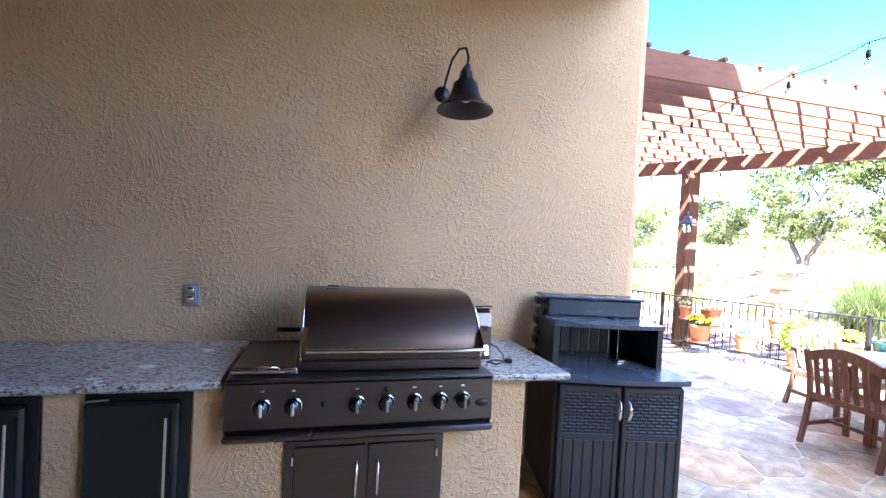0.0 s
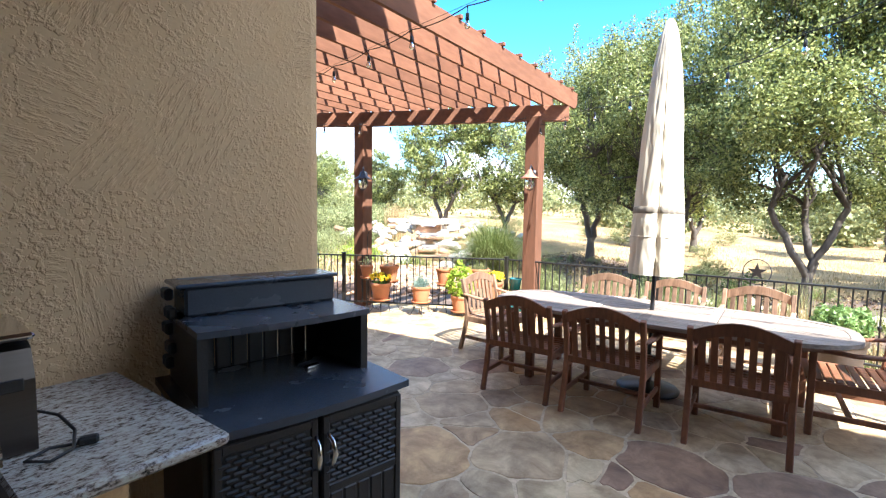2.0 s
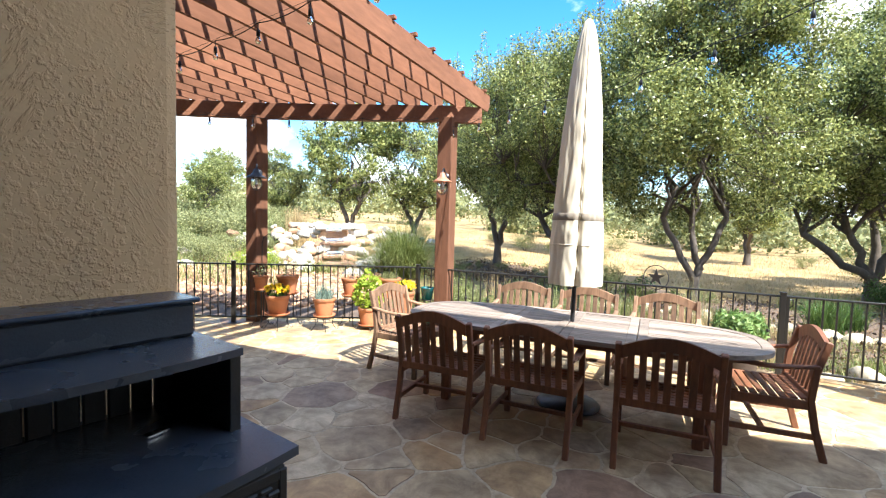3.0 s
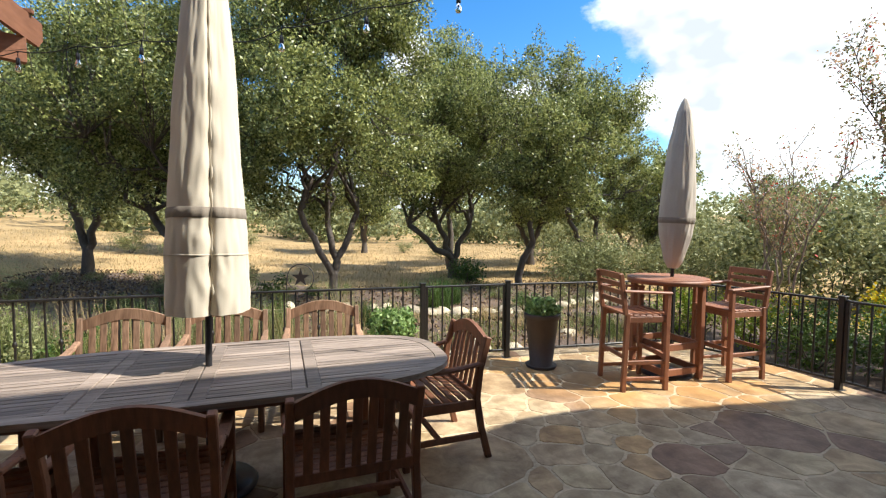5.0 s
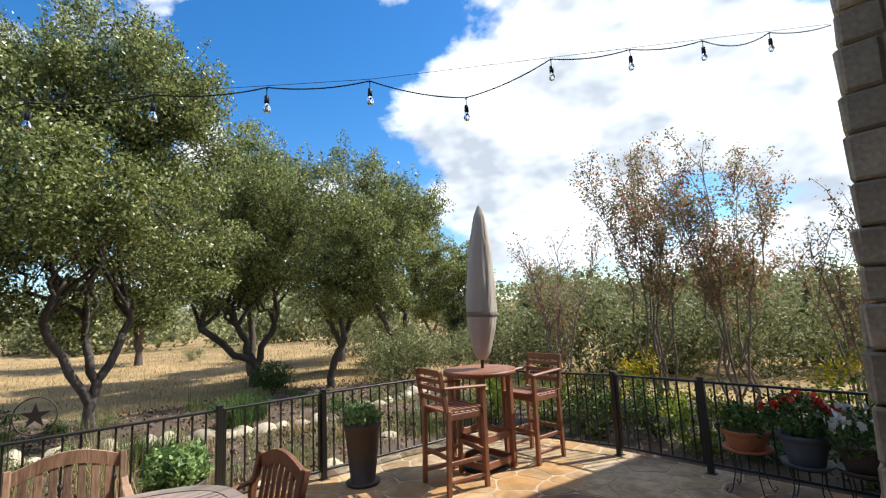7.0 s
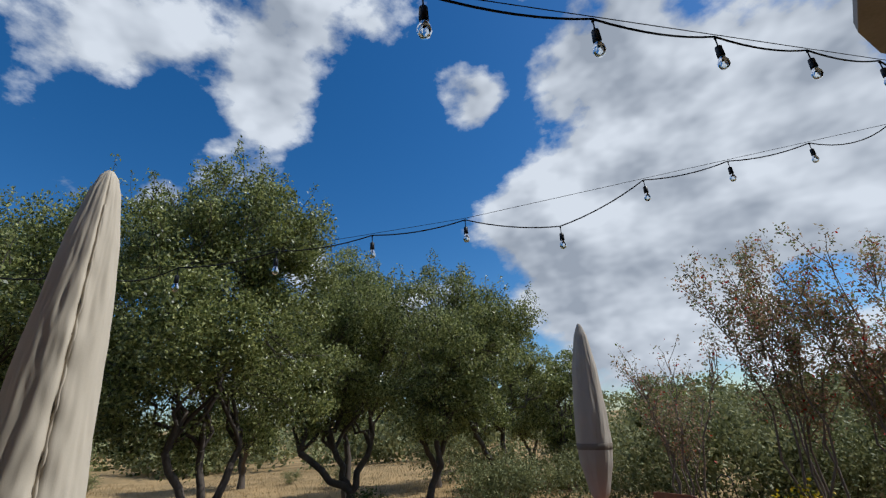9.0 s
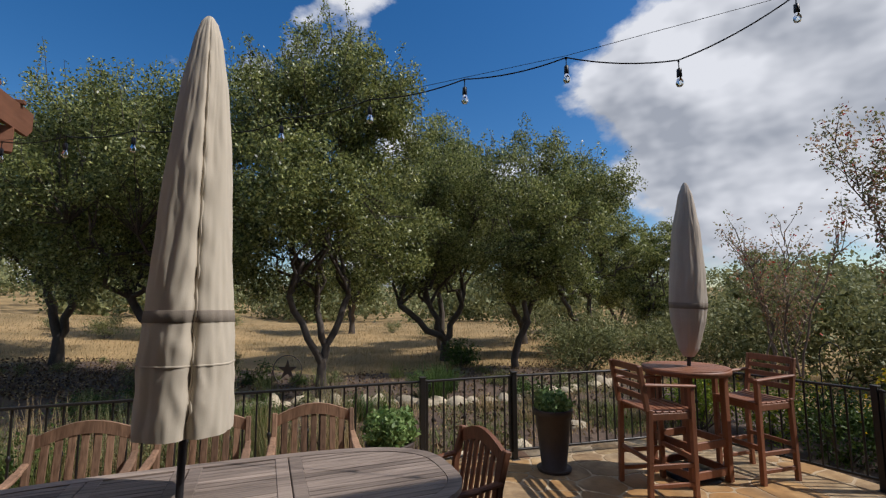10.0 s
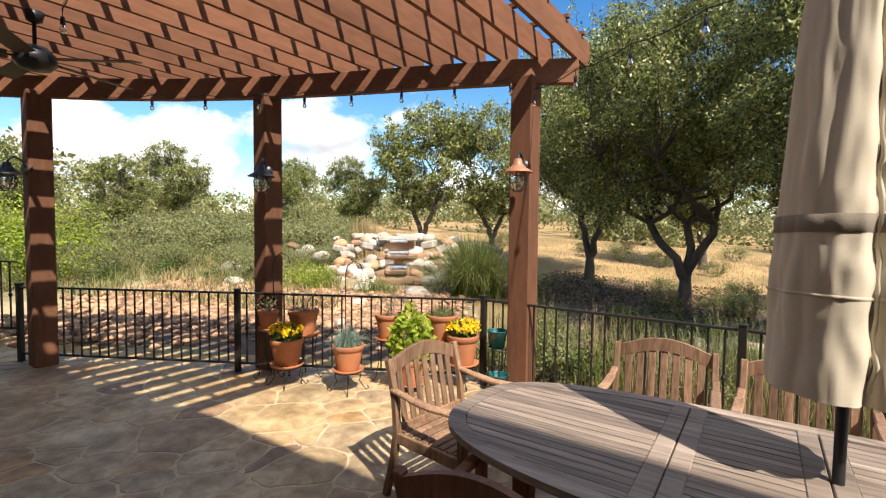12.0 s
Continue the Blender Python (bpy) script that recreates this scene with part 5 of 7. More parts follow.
def oak(place, seed, stems, fork, crown_c, crown_r, clumps=230, per=95, leaf=0.085, mat=OAK_LEAF, trunk_r=0.16, name="live_oak", label="spreading live oak with small dark green leaves", bark=BARK, lobes=(), lobe_count=15):
    """A live oak: stems from the ground that fork, limbs that reach into the crown, and leaves in uneven clumps."""
    rng = np.random.default_rng(seed)
    t = thing(name, label, "tree", place)
    wood = Shape()
    tops = []
    low = Vector((0, 0, 0.35 * fork))
    if len(stems) == 1:
        low = Vector((0, 0, 0.0))
    wood.tube([(0, 0, -0.3), (0.01, 0, -0.05), (0, 0.01, low.z * 0.5), low + Vector((0, 0, 0.12))], [trunk_r * 1.7, trunk_r * 1.32, trunk_r * 1.08, trunk_r * 0.8], 10)
    for sx, sy, lean in stems:
        top = Vector((sx + lean, sy, fork))
        limb(wood, rng, low, top, trunk_r * (1.1 if len(stems) == 1 else 0.75), trunk_r * 0.6, 0.07)
        tops.append(top)
    cc, cr = Vector(crown_c), Vector(crown_r)
    # the crown is a heap of lobes of unlike size; clumps lie towards the outside of each, with gaps between them
    heap = [(Vector(c), Vector(r)) for c, r in lobes]
    while len(heap) < lobe_count:
        p = Vector(rng.normal(size=3)).normalized() * rng.uniform(0.5, 0.82)
        k = rng.uniform(0.27, 0.46)
        heap.append((cc + Vector((p.x * cr.x, p.y * cr.y, p.z * cr.z)), Vector((k * cr.x * 1.1, k * cr.y * 1.1, k * cr.z * 0.85))))
    weight = np.array([r.x * r.y + r.x * r.z for _, r in heap])
    weight /= weight.sum()
    pts = []
    while len(pts) < clumps:
        c, r = heap[int(rng.choice(len(heap), p=weight))]
        p = rng.normal(size=3)
        p /= np.linalg.norm(p)
        p *= rng.uniform(0.2, 1.0) ** 0.4
        q = c + Vector((p[0] * r.x, p[1] * r.y, p[2] * r.z)) * (1 + 0.25 * noise.noise((p[0] * 2 + seed, p[1] * 2, p[2] * 2)))
        if q.z > fork - 0.25:
            pts.append(q)
    mids = []
    for k in range(14):
        start = tops[k % len(tops)]
        q = pts[int(rng.integers(len(pts)))]
        mid = start.lerp(q, 0.62)
        limb(wood, rng, start, mid, trunk_r * 0.42, trunk_r * 0.18, 0.14)
        mids.append(mid)
    for q in pts[: clumps // 2]:
        m = min(mids, key=lambda s: (s - q).length)
        limb(wood, rng, m, q, trunk_r * 0.12, 0.005, 0.16, 3, 5)
    clouds = [np.array(q)[None, :] + ball(rng, per) * rng.uniform(0.2, 0.42) * np.array([1.15, 1.15, 0.8]) * (max(crown_r) / 2.6) for q in pts]
    # young shoots stand out of the top and the sides of the crown
    for q in sorted(pts[: clumps // 2], key=lambda v: -(v - cc).length - v.z)[: clumps // 5]:
        way = ((q - cc).normalized() * 0.5 + Vector((rng.normal() * 0.3, rng.normal() * 0.3, 0.9))).normalized()
        tip = q + way * rng.uniform(0.35, 0.85) * (max(crown_r) / 2.6)
        limb(wood, rng, q, tip, 0.008, 0.003, 0.06, 3, 4)
        along = rng.random((per // 4, 1)) ** 0.7
        clouds.append(np.array(q)[None, :] * (1 - along) + np.array(tip)[None, :] * along + rng.normal(size=(per // 4, 3)) * (0.10 - 0.06 * along))
    part("trunk", wood, bark, t)
    centres = np.concatenate(clouds)
    crown = new("crown", leaf_mesh("crown", centres, leaf, mat, rng, 0.25))
    crown.parent = t
    return t


gz = ground_height


def on_ground(x, y, rz=0.0):
    return pose(x, y, gz(x, y), 0, 0, rz)


oak(pose(10.6, 0.92, gz(10.6, 0.92)), 3, [(0.0, 0.1, 0.05), (-0.1, 0.62, -0.1), (0.1, -0.5, 0.1)], 1.95, (0, 0.05, 4.25), (2.1, 2.15, 2.6), 560, 190, 0.064, trunk_r=0.092,
    lobes=[((0, 0.1, 6.4), (0.8, 0.7, 0.7)), ((-0.2, -0.5, 5.7), (0.8, 0.8, 0.75)), ((0.1, 0.75, 5.6), (0.9, 0.8, 0.8)), ((-0.3, -1.6, 3.0), (0.9, 0.85, 0.7)), ((-0.4, 1.5, 3.2), (1.0, 0.9, 0.8)), ((-0.9, -0.3, 3.6), (0.9, 1.0, 0.9))], lobe_count=17)
tree_e = oak(pose(13.6, 3.9, gz(13.6, 3.9)), 8, [(0, 0.75, 0.0), (0.1, -0.5, 0.0), (0.2, 0.05, 0.1)], 1.95, (0, 0.4, 4.5), (2.8, 3.1, 2.6), 700, 150, 0.074, trunk_r=0.135, lobe_count=20)
oak(pose(15.2, -3.3, gz(15.2, -3.3)), 12, [(0.1, 0.45, 0.1), (0, -0.55, 0), (-0.1, 1.5, 0)], 1.7, (0, 0.1, 4.3), (2.4, 3.0, 2.5), 560, 145, 0.078, trunk_r=0.14,
    lobes=[((0, 0.2, 7.1), (0.7, 0.65, 0.8)), ((0, 0.3, 6.2), (1.0, 0.95, 0.9)), ((0.1, -1.2, 5.9), (0.9, 0.8, 0.7))], lobe_count=18)
copy_thing(tree_e, pose(17.9, 7.3, gz(17.9, 7.3), 0, 0, 130) @ Matrix.Scale(1.15, 4))
oak(pose(12.6, -4.25, gz(12.6, -4.25)), 21, [(-0.3, -0.2, -0.15)], 2.1, (-0.2, -0.9, 3.9), (2.2, 2.7, 2.0), 520, 150, 0.070, trunk_r=0.1,
    lobes=[((0, -0.8, 5.9), (0.8, 0.8, 0.6)), ((0, -1.9, 5.3), (0.8, 0.9, 0.7)), ((-0.2, 0.5, 5.2), (0.8, 0.8, 0.7))], lobe_count=16)
oak(pose(14.5, -8.0, gz(14.5, -8.0)), 27, [(-0.2, 1.1, -0.1), (0.1, -0.3, 0.0)], 1.9, (0, -0.2, 3.7), (2.0, 2.3, 1.8), 380, 135, 0.078, trunk_r=0.12,
    lobes=[((0, -1.6, 4.3), (0.8, 0.8, 0.7)), ((0, 0.2, 5.2), (0.9, 0.9, 0.6))], lobe_count=13)
oak(pose(18.4, -4.4, gz(18.4, -4.4)), 24, [(0.1, 0.1, 0.0)], 2.2, (0, 0, 5.6), (1.7, 1.7, 3.3), 330, 85, 0.11, trunk_r=0.15, name="juniper_tree", label="tall narrow dark green juniper behind the oaks")
far_oak = oak(pose(19.5, -8.6, gz(19.5, -8.6)), 41, [(0.1, 0.6, 0.05), (0, -0.5, 0)], 1.8, (0, 0.1, 4.3), (2.5, 2.7, 2.6), 340, 62, 0.14, trunk_r=0.17, label="live oak at the edge of the dry field")
for x, y, turn, k in ((20.6, 16.4, 200, 1.04), (22.6, 13.6, 20, 1.0), (24.5, 4.6, 250, 0.95), (27.0, -2.5, 100, 0.9), (22.0, -16.0, 300, 0.75), (15.5, -18.5, 170, 0.55), (7.5, -19.0, 20, 0.5), (15.4, -11.6, 60, 0.68), (13.5, 26.0, 20, 0.62), (18.8, 24.5, 200, 0.6), (10.5, 24.5, 75, 0.5), (8.0, 27.5, 310, 0.55), (16.0, 21.5, 150, 0.5), (5.6, 25.5, 230, 0.5), (20.0, 20.5, 10, 0.62)):
    copy_thing(far_oak, on_ground(x, y, turn) @ Matrix.Scale(k, 4))


def crape_myrtle(place, seed, height, spread, stems=9, leaves=2600):
    rng = np.random.default_rng(seed)
    t = thing("crape_myrtle", "vase-shaped crape myrtle with pale stems and sparse red-tinged leaves", "tree", place, "crape myrtles")
    wood = Shape()
    ends = []
    for k in range(stems):
        a = 2 * math.pi * k / stems + rng.uniform(-0.3, 0.3)
        r = spread * rng.uniform(0.25, 1.0)
        h = height * rng.uniform(0.7, 1.0)
        base = (0.1 * math.cos(a), 0.1 * math.sin(a), -0.2)
        mid = Vector((0.42 * r * math.cos(a), 0.42 * r * math.sin(a), h * 0.55))
        end = Vector((r * math.cos(a), r * math.sin(a), h))
        limb(wood, rng, base, mid, 0.024, 0.014, 0.06)
        limb(wood, rng, mid, end, 0.014, 0.004, 0.06)
        for j in range(16):
            s = mid.lerp(end, rng.uniform(-0.35, 0.95))
            e = s + Vector((rng.normal() * 0.22, rng.normal() * 0.22, rng.uniform(0.3, 0.75)))
            limb(wood, rng, s, e, 0.009, 0.003, 0.08, 3, 4)
            ends += [s.lerp(e, u) for u in (0.4, 0.7, 1.0)]
    part("trunk", wood, PALE_BARK, t)
    pick = rng.integers(len(ends), size=leaves)
    centres = np.array(ends)[pick] + rng.normal(size=(leaves, 3)) * 0.075
    crown = new("crown", leaf_mesh("crown", centres, 0.058, CRAPE_LEAF, rng))
    crown.parent = t
    pick = rng.integers(len(ends), size=leaves // 26)
    fl = new("blossom", leaf_mesh("blossom", np.array(ends)[pick] + rng.normal(size=(leaves // 26, 3)) * 0.08, 0.06, RED, rng))
    fl.parent = t
    return t


crape_myrtle(pose(5.25, -6.6, gz(5.25, -6.6)), 31, 4.9, 1.2, 7, 10500)
crape_myrtle(pose(4.15, -7.0, gz(4.15, -7.0)), 32, 4.4, 1.35, 7, 10000)
crape_myrtle(pose(7.3, -6.6, gz(7.3, -6.6)), 33, 3.0, 1.1, 7, 2600)
crape_myrtle(pose(2.6, -7.6, gz(2.6, -7.6)), 34, 3.0, 0.9, 7, 2200)


def shrub(place, seed, size, mat, leaves=1500, leaf=0.05, label="", name="shrub", flowers=None, group="", twigs=True, flower_size=0.05, flower_count=0.06):
    """A rounded bush of leaves with an uneven outline on thin stems."""
    rng = np.random.default_rng(seed)
    t = thing(name, label, "shrub", place, group)
    sx, sy, sz = size
    clumps = []
    for k in range(max(8, leaves // 70)):
        p = rng.normal(size=3)
        p /= np.linalg.norm(p)
        p *= rng.uniform(0.3, 1.0) ** 0.5 * rng.uniform(0.75, 1.1)
        clumps.append((p[0] * sx, p[1] * sy, sz + abs(p[2]) * sz if p[2] > -0.2 else sz * (1 + p[2])))
    if twigs:
        w = Shape()
        for c in clumps[: min(len(clumps), 8)]:
            limb(w, rng, (c[0] * 0.1, c[1] * 0.1, 0), c, 0.012, 0.004, 0.1, 3, 4)
        part("stem", w, BARK, t)
    pick = rng.integers(len(clumps), size=leaves)
    centres = np.array(clumps)[pick] + rng.normal(size=(leaves, 3)) * np.array([sx, sy, sz]) * 0.2
    inner = np.array(clumps)[rng.integers(len(clumps), size=leaves // 9)] * np.array([0.75, 0.75, 0.85])
    sizes = np.concatenate([np.full(leaves, leaf), np.full(len(inner), leaf * 2.2)])
    f = new("foliage", leaf_mesh("foliage", np.concatenate([centres, inner]), sizes, mat, rng, 0.3))
    f.parent = t
    if flowers:
        m = int(leaves * flower_count)
        keep = centres[np.argsort(-(centres[:, 2] + np.abs(centres[:, 0]) * 0.6 + rng.normal(size=leaves) * sz * 0.25))[:m]]
        b = new("blossom", leaf_mesh("blossom", keep + rng.normal(size=(m, 3)) * 0.01, flower_size, flowers, rng, 0.8, 0.9))
        b.parent = t
    return t


def clump_grass(place, seed, n, height, mat, label, spread=0.6, radius=0.12, width=0.007, name="ornamental_grass", droop=0.5):
    rng = np.random.default_rng(seed)
    ob = tagged(new(name, blade_mesh(name, np.concatenate([rng.normal(size=(n, 2)) * radius, np.zeros((n, 1))], 1), height, mat, rng, spread, width, droop)), label, "grass plant")
    ob.matrix_basis = place
    return ob


# beds just outside the fence
def bed(outline, name, mat, label, z=0.03, seed=1):
    s = Shape()
    n = len(outline)
    cx, cy = sum(p[0] for p in outline) / n, sum(p[1] for p in outline) / n
    verts, faces = [], []
    rings = 8
    for j in range(rings + 1):
        q = j / rings
        for x, y in outline:
            px, py = cx + (x - cx) * q, cy + (y - cy) * q
            verts.append((px, py, gz(px, py) + z * (1 - q ** 4) + (0.02 * noise.noise((px * 3, py * 3, seed)) if q < 1 else -0.02)))
    for j in range(rings):
        for k in range(n):
            faces.append((j * n + k, j * n + (k + 1) % n, (j + 1) * n + (k + 1) % n, (j + 1) * n + k))
    s.add(verts, faces, True)
    return structure(name, s, mat, label, "garden bed")


bed([(6.62, -3.4), (6.66, -1.0), (6.7, 1.2), (6.8, 3.4), (6.9, 4.9), (8.4, 5.6), (10.8, 6.6), (15.5, 8.6), (18.8, 9.0), (19.4, 6.6), (16.0, 2.6), (13.6, 0.2), (13.4, -2.2), (13.6, -4.6), (11.6, -6.6), (9.0, -6.4), (7.4, -4.6)], "bed_1", MULCH, "dark mulch bed under the oaks", 0.09, 2)
bed([(4.6, 10.4), (5.9, 8.0), (7.2, 5.6), (9.5, 6.6), (12.5, 8.6), (15.5, 11.5), (16.0, 15.5), (14.5, 20.0), (10.5, 24.0), (6.0, 24.0), (3.0, 19.0), (3.2, 13.5)], "bed_3", SLOPE, "sandy slope with tufts of green and dry grass", 0.04, 5)
bed([(4.0, 12.6), (5.35, 9.6), (6.4, 7.3), (7.3, 5.7), (8.6, 6.3), (10.6, 7.6), (11.6, 9.4), (10.2, 11.4), (8.6, 12.6), (6.6, 13.6)], "bed_4", MULCH, "dark gravelly soil under the creek stones", 0.075, 6)
bed([(0.5, -3.55), (3.0, -3.55), (6.0, -3.55), (7.2, -3.6), (7.9, -4.6), (7.4, -6.2), (5.6, -7.6), (3.0, -8.4), (0.5, -8.2)], "bed_2", MULCH, "reddish mulch bed below the crape myrtles", 0.05, 3)


def rocks(name, spots, mat, label, seed, flat=0.6, category="rock", kind=""):
    """Rounded field stones, one object a stone."""
    rnd = random.Random(seed)
    for i, (x, y, r) in enumerate(spots):
        ob = new(name, rock_meshes[mat.name][i % 6])
        tagged(ob, label, category, label.split(",")[0], kind)
        ob.matrix_basis = pose(x, y, gz(x, y) + r * flat * 0.35, rnd.uniform(-12, 12), rnd.uniform(-12, 12), rnd.uniform(0, 360)) @ Matrix.Diagonal((r, r * rnd.uniform(0.6, 1.0), r * flat * rnd.uniform(0.8, 1.2), 1))


def rock_shape(seed):
    s = Shape()
    prof = [(0.0, -1.0), (0.62, -0.8), (0.95, -0.35), (1.0, 0.1), (0.8, 0.6), (0.42, 0.88), (0.0, 0.96)]
    s.lathe(prof, n=12)
    s.v = [tuple(Vector(p) * (1 + 0.26 * noise.noise((p[0] * 1.3 + seed * 7.7, p[1] * 1.3, p[2] * 1.3)) + 0.08 * noise.noise((p[0] * 4 + seed, p[1] * 4, p[2] * 4)))) for p in s.v]
    return s


rs_kerb = random.Random(31)
rock_meshes = {m.name: [rock_shape(k).mesh("rock", m) for k in range(6)] for m in (PALE_ROCK, RUST_ROCK, CREAM_ROCK)}


def creek_bed():
    """A dry creek of river stones below the fence, too many to count."""
    rnd = random.Random(11)
    s = Shape()
    for i in range(4600):
        u = rnd.uniform(-0.4, 1.0)
        cx, cy = 5.3 + 2.9 * u + rnd.gauss(0, 0.35), 10.4 - 3.6 * u + rnd.gauss(0, 0.35)
        d = rnd.random() ** 0.8 * 3.9
        x, y = cx + d * 0.86, cy + d * 0.5
        if 0.895 * (x - 6.62) + 0.446 * (y - 4.95) < 0.35:
            continue
        r = rnd.uniform(0.035, 0.105)
        base = rock_low[i % 4]
        a = rnd.uniform(0, 6.28)
        ca, sa = math.cos(a), math.sin(a)
        z0 = gz(x, y) + 0.06 + r * 0.2
        s.add([(x + r * (v[0] * ca - v[1] * sa * 0.8), y + r * (v[0] * sa + v[1] * ca * 0.8), z0 + r * 0.6 * v[2]) for v in base.v], base.f, True)
    return tagged(part("creek_stones", s, RUST_ROCK), "tan and rust river stones in a dry creek bed", "stones", kind="stuff")


def low_rock(seed):
    s = Shape().lathe([(0.0, -0.9), (0.9, -0.3), (0.95, 0.25), (0.5, 0.8), (0.0, 0.95)], n=7)
    s.v = [tuple(Vector(p) * (1 + 0.3 * noise.noise((p[0] * 1.3 + seed * 5.1, p[1] * 1.3, p[2] * 1.3)))) for p in s.v]
    return s


rock_low = [low_rock(k) for k in range(4)]
creek_bed()


def slab_rock(seed, lx, ly, lz):
    """A broken slab: a block with wandering corners."""
    s = Shape().box((0, 0, 0), (lx, ly, lz), 0.04)
    s.v = [(x + 0.22 * lx * noise.noise((x * 2 + seed, y * 2, z * 2)), y + 0.22 * ly * noise.noise((x * 2, y * 2 + seed, z * 2)), z + 0.3 * lz * noise.noise((x * 2, y * 2, z * 2 + seed))) for x, y, z in s.v]
    return s


def waterfall():
    """A stacked-stone cascade; it faces local -x."""
    w = thing("rock_waterfall", "stacked flat limestone ledges with water spilling over rusty rocks", "waterfall", pose(12.1, 10.75, gz(12.1, 10.75), 0, 0, 40))
    rnd = random.Random(4)
    for k in range(230):
        v, u = rnd.uniform(-0.7, 2.4), rnd.gauss(0, 1.35)
        h = 0.62 * v - 0.16 * abs(u) + 0.05
        if h < -0.1 or (abs(u) < 0.32 and v < 1.5 and v > -0.1):
            continue
        r = rnd.uniform(0.13, 0.42)
        s = slab_rock(k * 3.7, r * 1.2, r, r * 0.6)
        if k % 5 < 3:
            s = rock_shape(k * 1.3)
            s.v = [(0.68 * r * a, 0.56 * r * b, 0.42 * r * c) for a, b, c in s.v]
        ob = part("boulder", s, PALE_ROCK if rnd.random() < 0.85 and (abs(u) > 0.6 or v > 0.6) else RUST_ROCK, w)
        ob.matrix_basis = pose(v, u, max(0.02, min(1.25, h)), rnd.uniform(-24, 24), rnd.uniform(-24, 24), rnd.uniform(0, 360))
    k = 0
    for v, z, wid in ((0.05, 0.10, 0.8), (0.5, 0.36, 0.7), (0.95, 0.72, 1.0), (1.5, 1.22, 1.1)):
        s = slab_rock(90 + k * 5.3, 0.75, wid, 0.15)
        ob = part("ledge", s, RUST_ROCK if k in (0, 1, 2) else PALE_ROCK, w)
        ob.matrix_basis = pose(v, rnd.uniform(-0.08, 0.08), z, 0, rnd.uniform(-4, 2), rnd.uniform(-6, 6))
        part("riser", slab_rock(120 + k, 0.5, wid * 0.9, 0.36), RUST_ROCK, w).matrix_basis = pose(v + 0.12, 0, z - 0.2)
        k += 1
    for v, z, wid in ((0.98, 1.08, 0.5), (0.5, 0.74, 0.6), (0.04, 0.36, 0.5)):
        s = Shape()
        n = 12
        verts = []
        for i in range(n + 1):
            y = -wid / 2 + wid * i / n
            for q, dz in ((0.1, 0.14), (-0.02, 0.13), (-0.06, 0.0), (-0.07, -0.24)):
                verts.append((v + q + 0.025 * noise.noise((i * 0.9, q * 5, z)), y + 0.02 * noise.noise((i * 1.3, dz * 4, v)), z + dz))
        s.add(verts, [(4 * i + j, 4 * i + j + 1, 4 * i + j + 5, 4 * i + j + 4) for i in range(n) for j in range(3)], True)
        part("water_sheet", s, WATER, w, "thin clear sheet of falling water")
    return w


waterfall()
rocks("boulder", [(9.6, 14.6, 0.42), (8.6, 13.0, 0.3), (10.6, 10.6, 0.28), (11.2, 9.4, 0.3), (12.4, 9.2, 0.25), (9.4, 9.6, 0.22), (12.9, 8.6, 0.3), (7.6, 10.0, 0.2), (8.0, 8.6, 0.2)], PALE_ROCK, "pale limestone garden boulder", 3)
# a low kerb of pale limestone winds through the bed
kerb = [(9.9, 3.6), (10.3, 2.8), (10.4, 2.0), (10.3, 1.3), (10.1, 0.5), (9.7, -0.2), (9.45, -0.9), (9.25, -1.8), (9.2, -2.6), (9.45, -3.5), (9.8, -4.4), (9.9, -5.2)]
edge = []
for (x0, y0), (x1, y1) in zip(kerb, kerb[1:]):
    for q in (0.0, 0.34, 0.67):
        edge.append((x0 + (x1 - x0) * q + rs_kerb.uniform(-0.06, 0.06), y0 + (y1 - y0) * q, rs_kerb.uniform(0.15, 0.24)))
rocks("edging_stone", edge, CREAM_ROCK, "low cream limestone edging stone along the bed", 8, 0.75)
rocks("edging_stone", [(7.5, -2.3, 0.16), (8.0, -2.4, 0.13), (6.9, -0.2, 0.14), (7.1, -0.6, 0.2), (7.0, -1.1, 0.15), (7.4, 0.7, 0.14)], CREAM_ROCK, "low cream limestone edging stone along the bed", 9, 0.7)

# shrubs and grasses of the garden
rs = random.Random(77)
proto_green = shrub(on_ground(7.5, 4.0), 1, (0.45, 0.45, 0.28), BUSH_LEAF, 1200, 0.048, "leafy green shrub in the mulch bed")
proto_sage = shrub(on_ground(7.2, 4.4), 2, (0.4, 0.4, 0.3), GREY_LEAF, 1200, 0.044, "grey-green sage shrub behind the fence")
proto_olive = shrub(on_ground(9.5, 17.5), 3, (1.0, 1.0, 0.6), OLIVE_LEAF, 2700, 0.068, "olive-green wild shrub on the slope")
proto_big = shrub(on_ground(16.0, 19.5), 4, (1.4, 1.4, 0.95), OLIVE_LEAF, 3600, 0.088, "dense olive-green juniper bush")
proto_pale = shrub(on_ground(11.5, 19.0), 5, (1.0, 1.0, 0.6), GREY_LEAF, 2600, 0.064, "pale sage-green brush on the slope")
proto_lime = shrub(on_ground(8.6, 15.8), 6, (0.6, 0.6, 0.38), BLADE, 1500, 0.05, "yellow-green wild brush on the slope")
for x, y, k in ((7.6, 3.0, 0.8), (8.2, 4.6, 0.9), (9.0, 5.2, 1.0), (7.3, 5.2, 0.7), (7.9, 5.9, 0.8)):
    copy_thing(proto_sage, on_ground(x, y, rs.uniform(0, 360)) @ Matrix.Scale(k, 4))
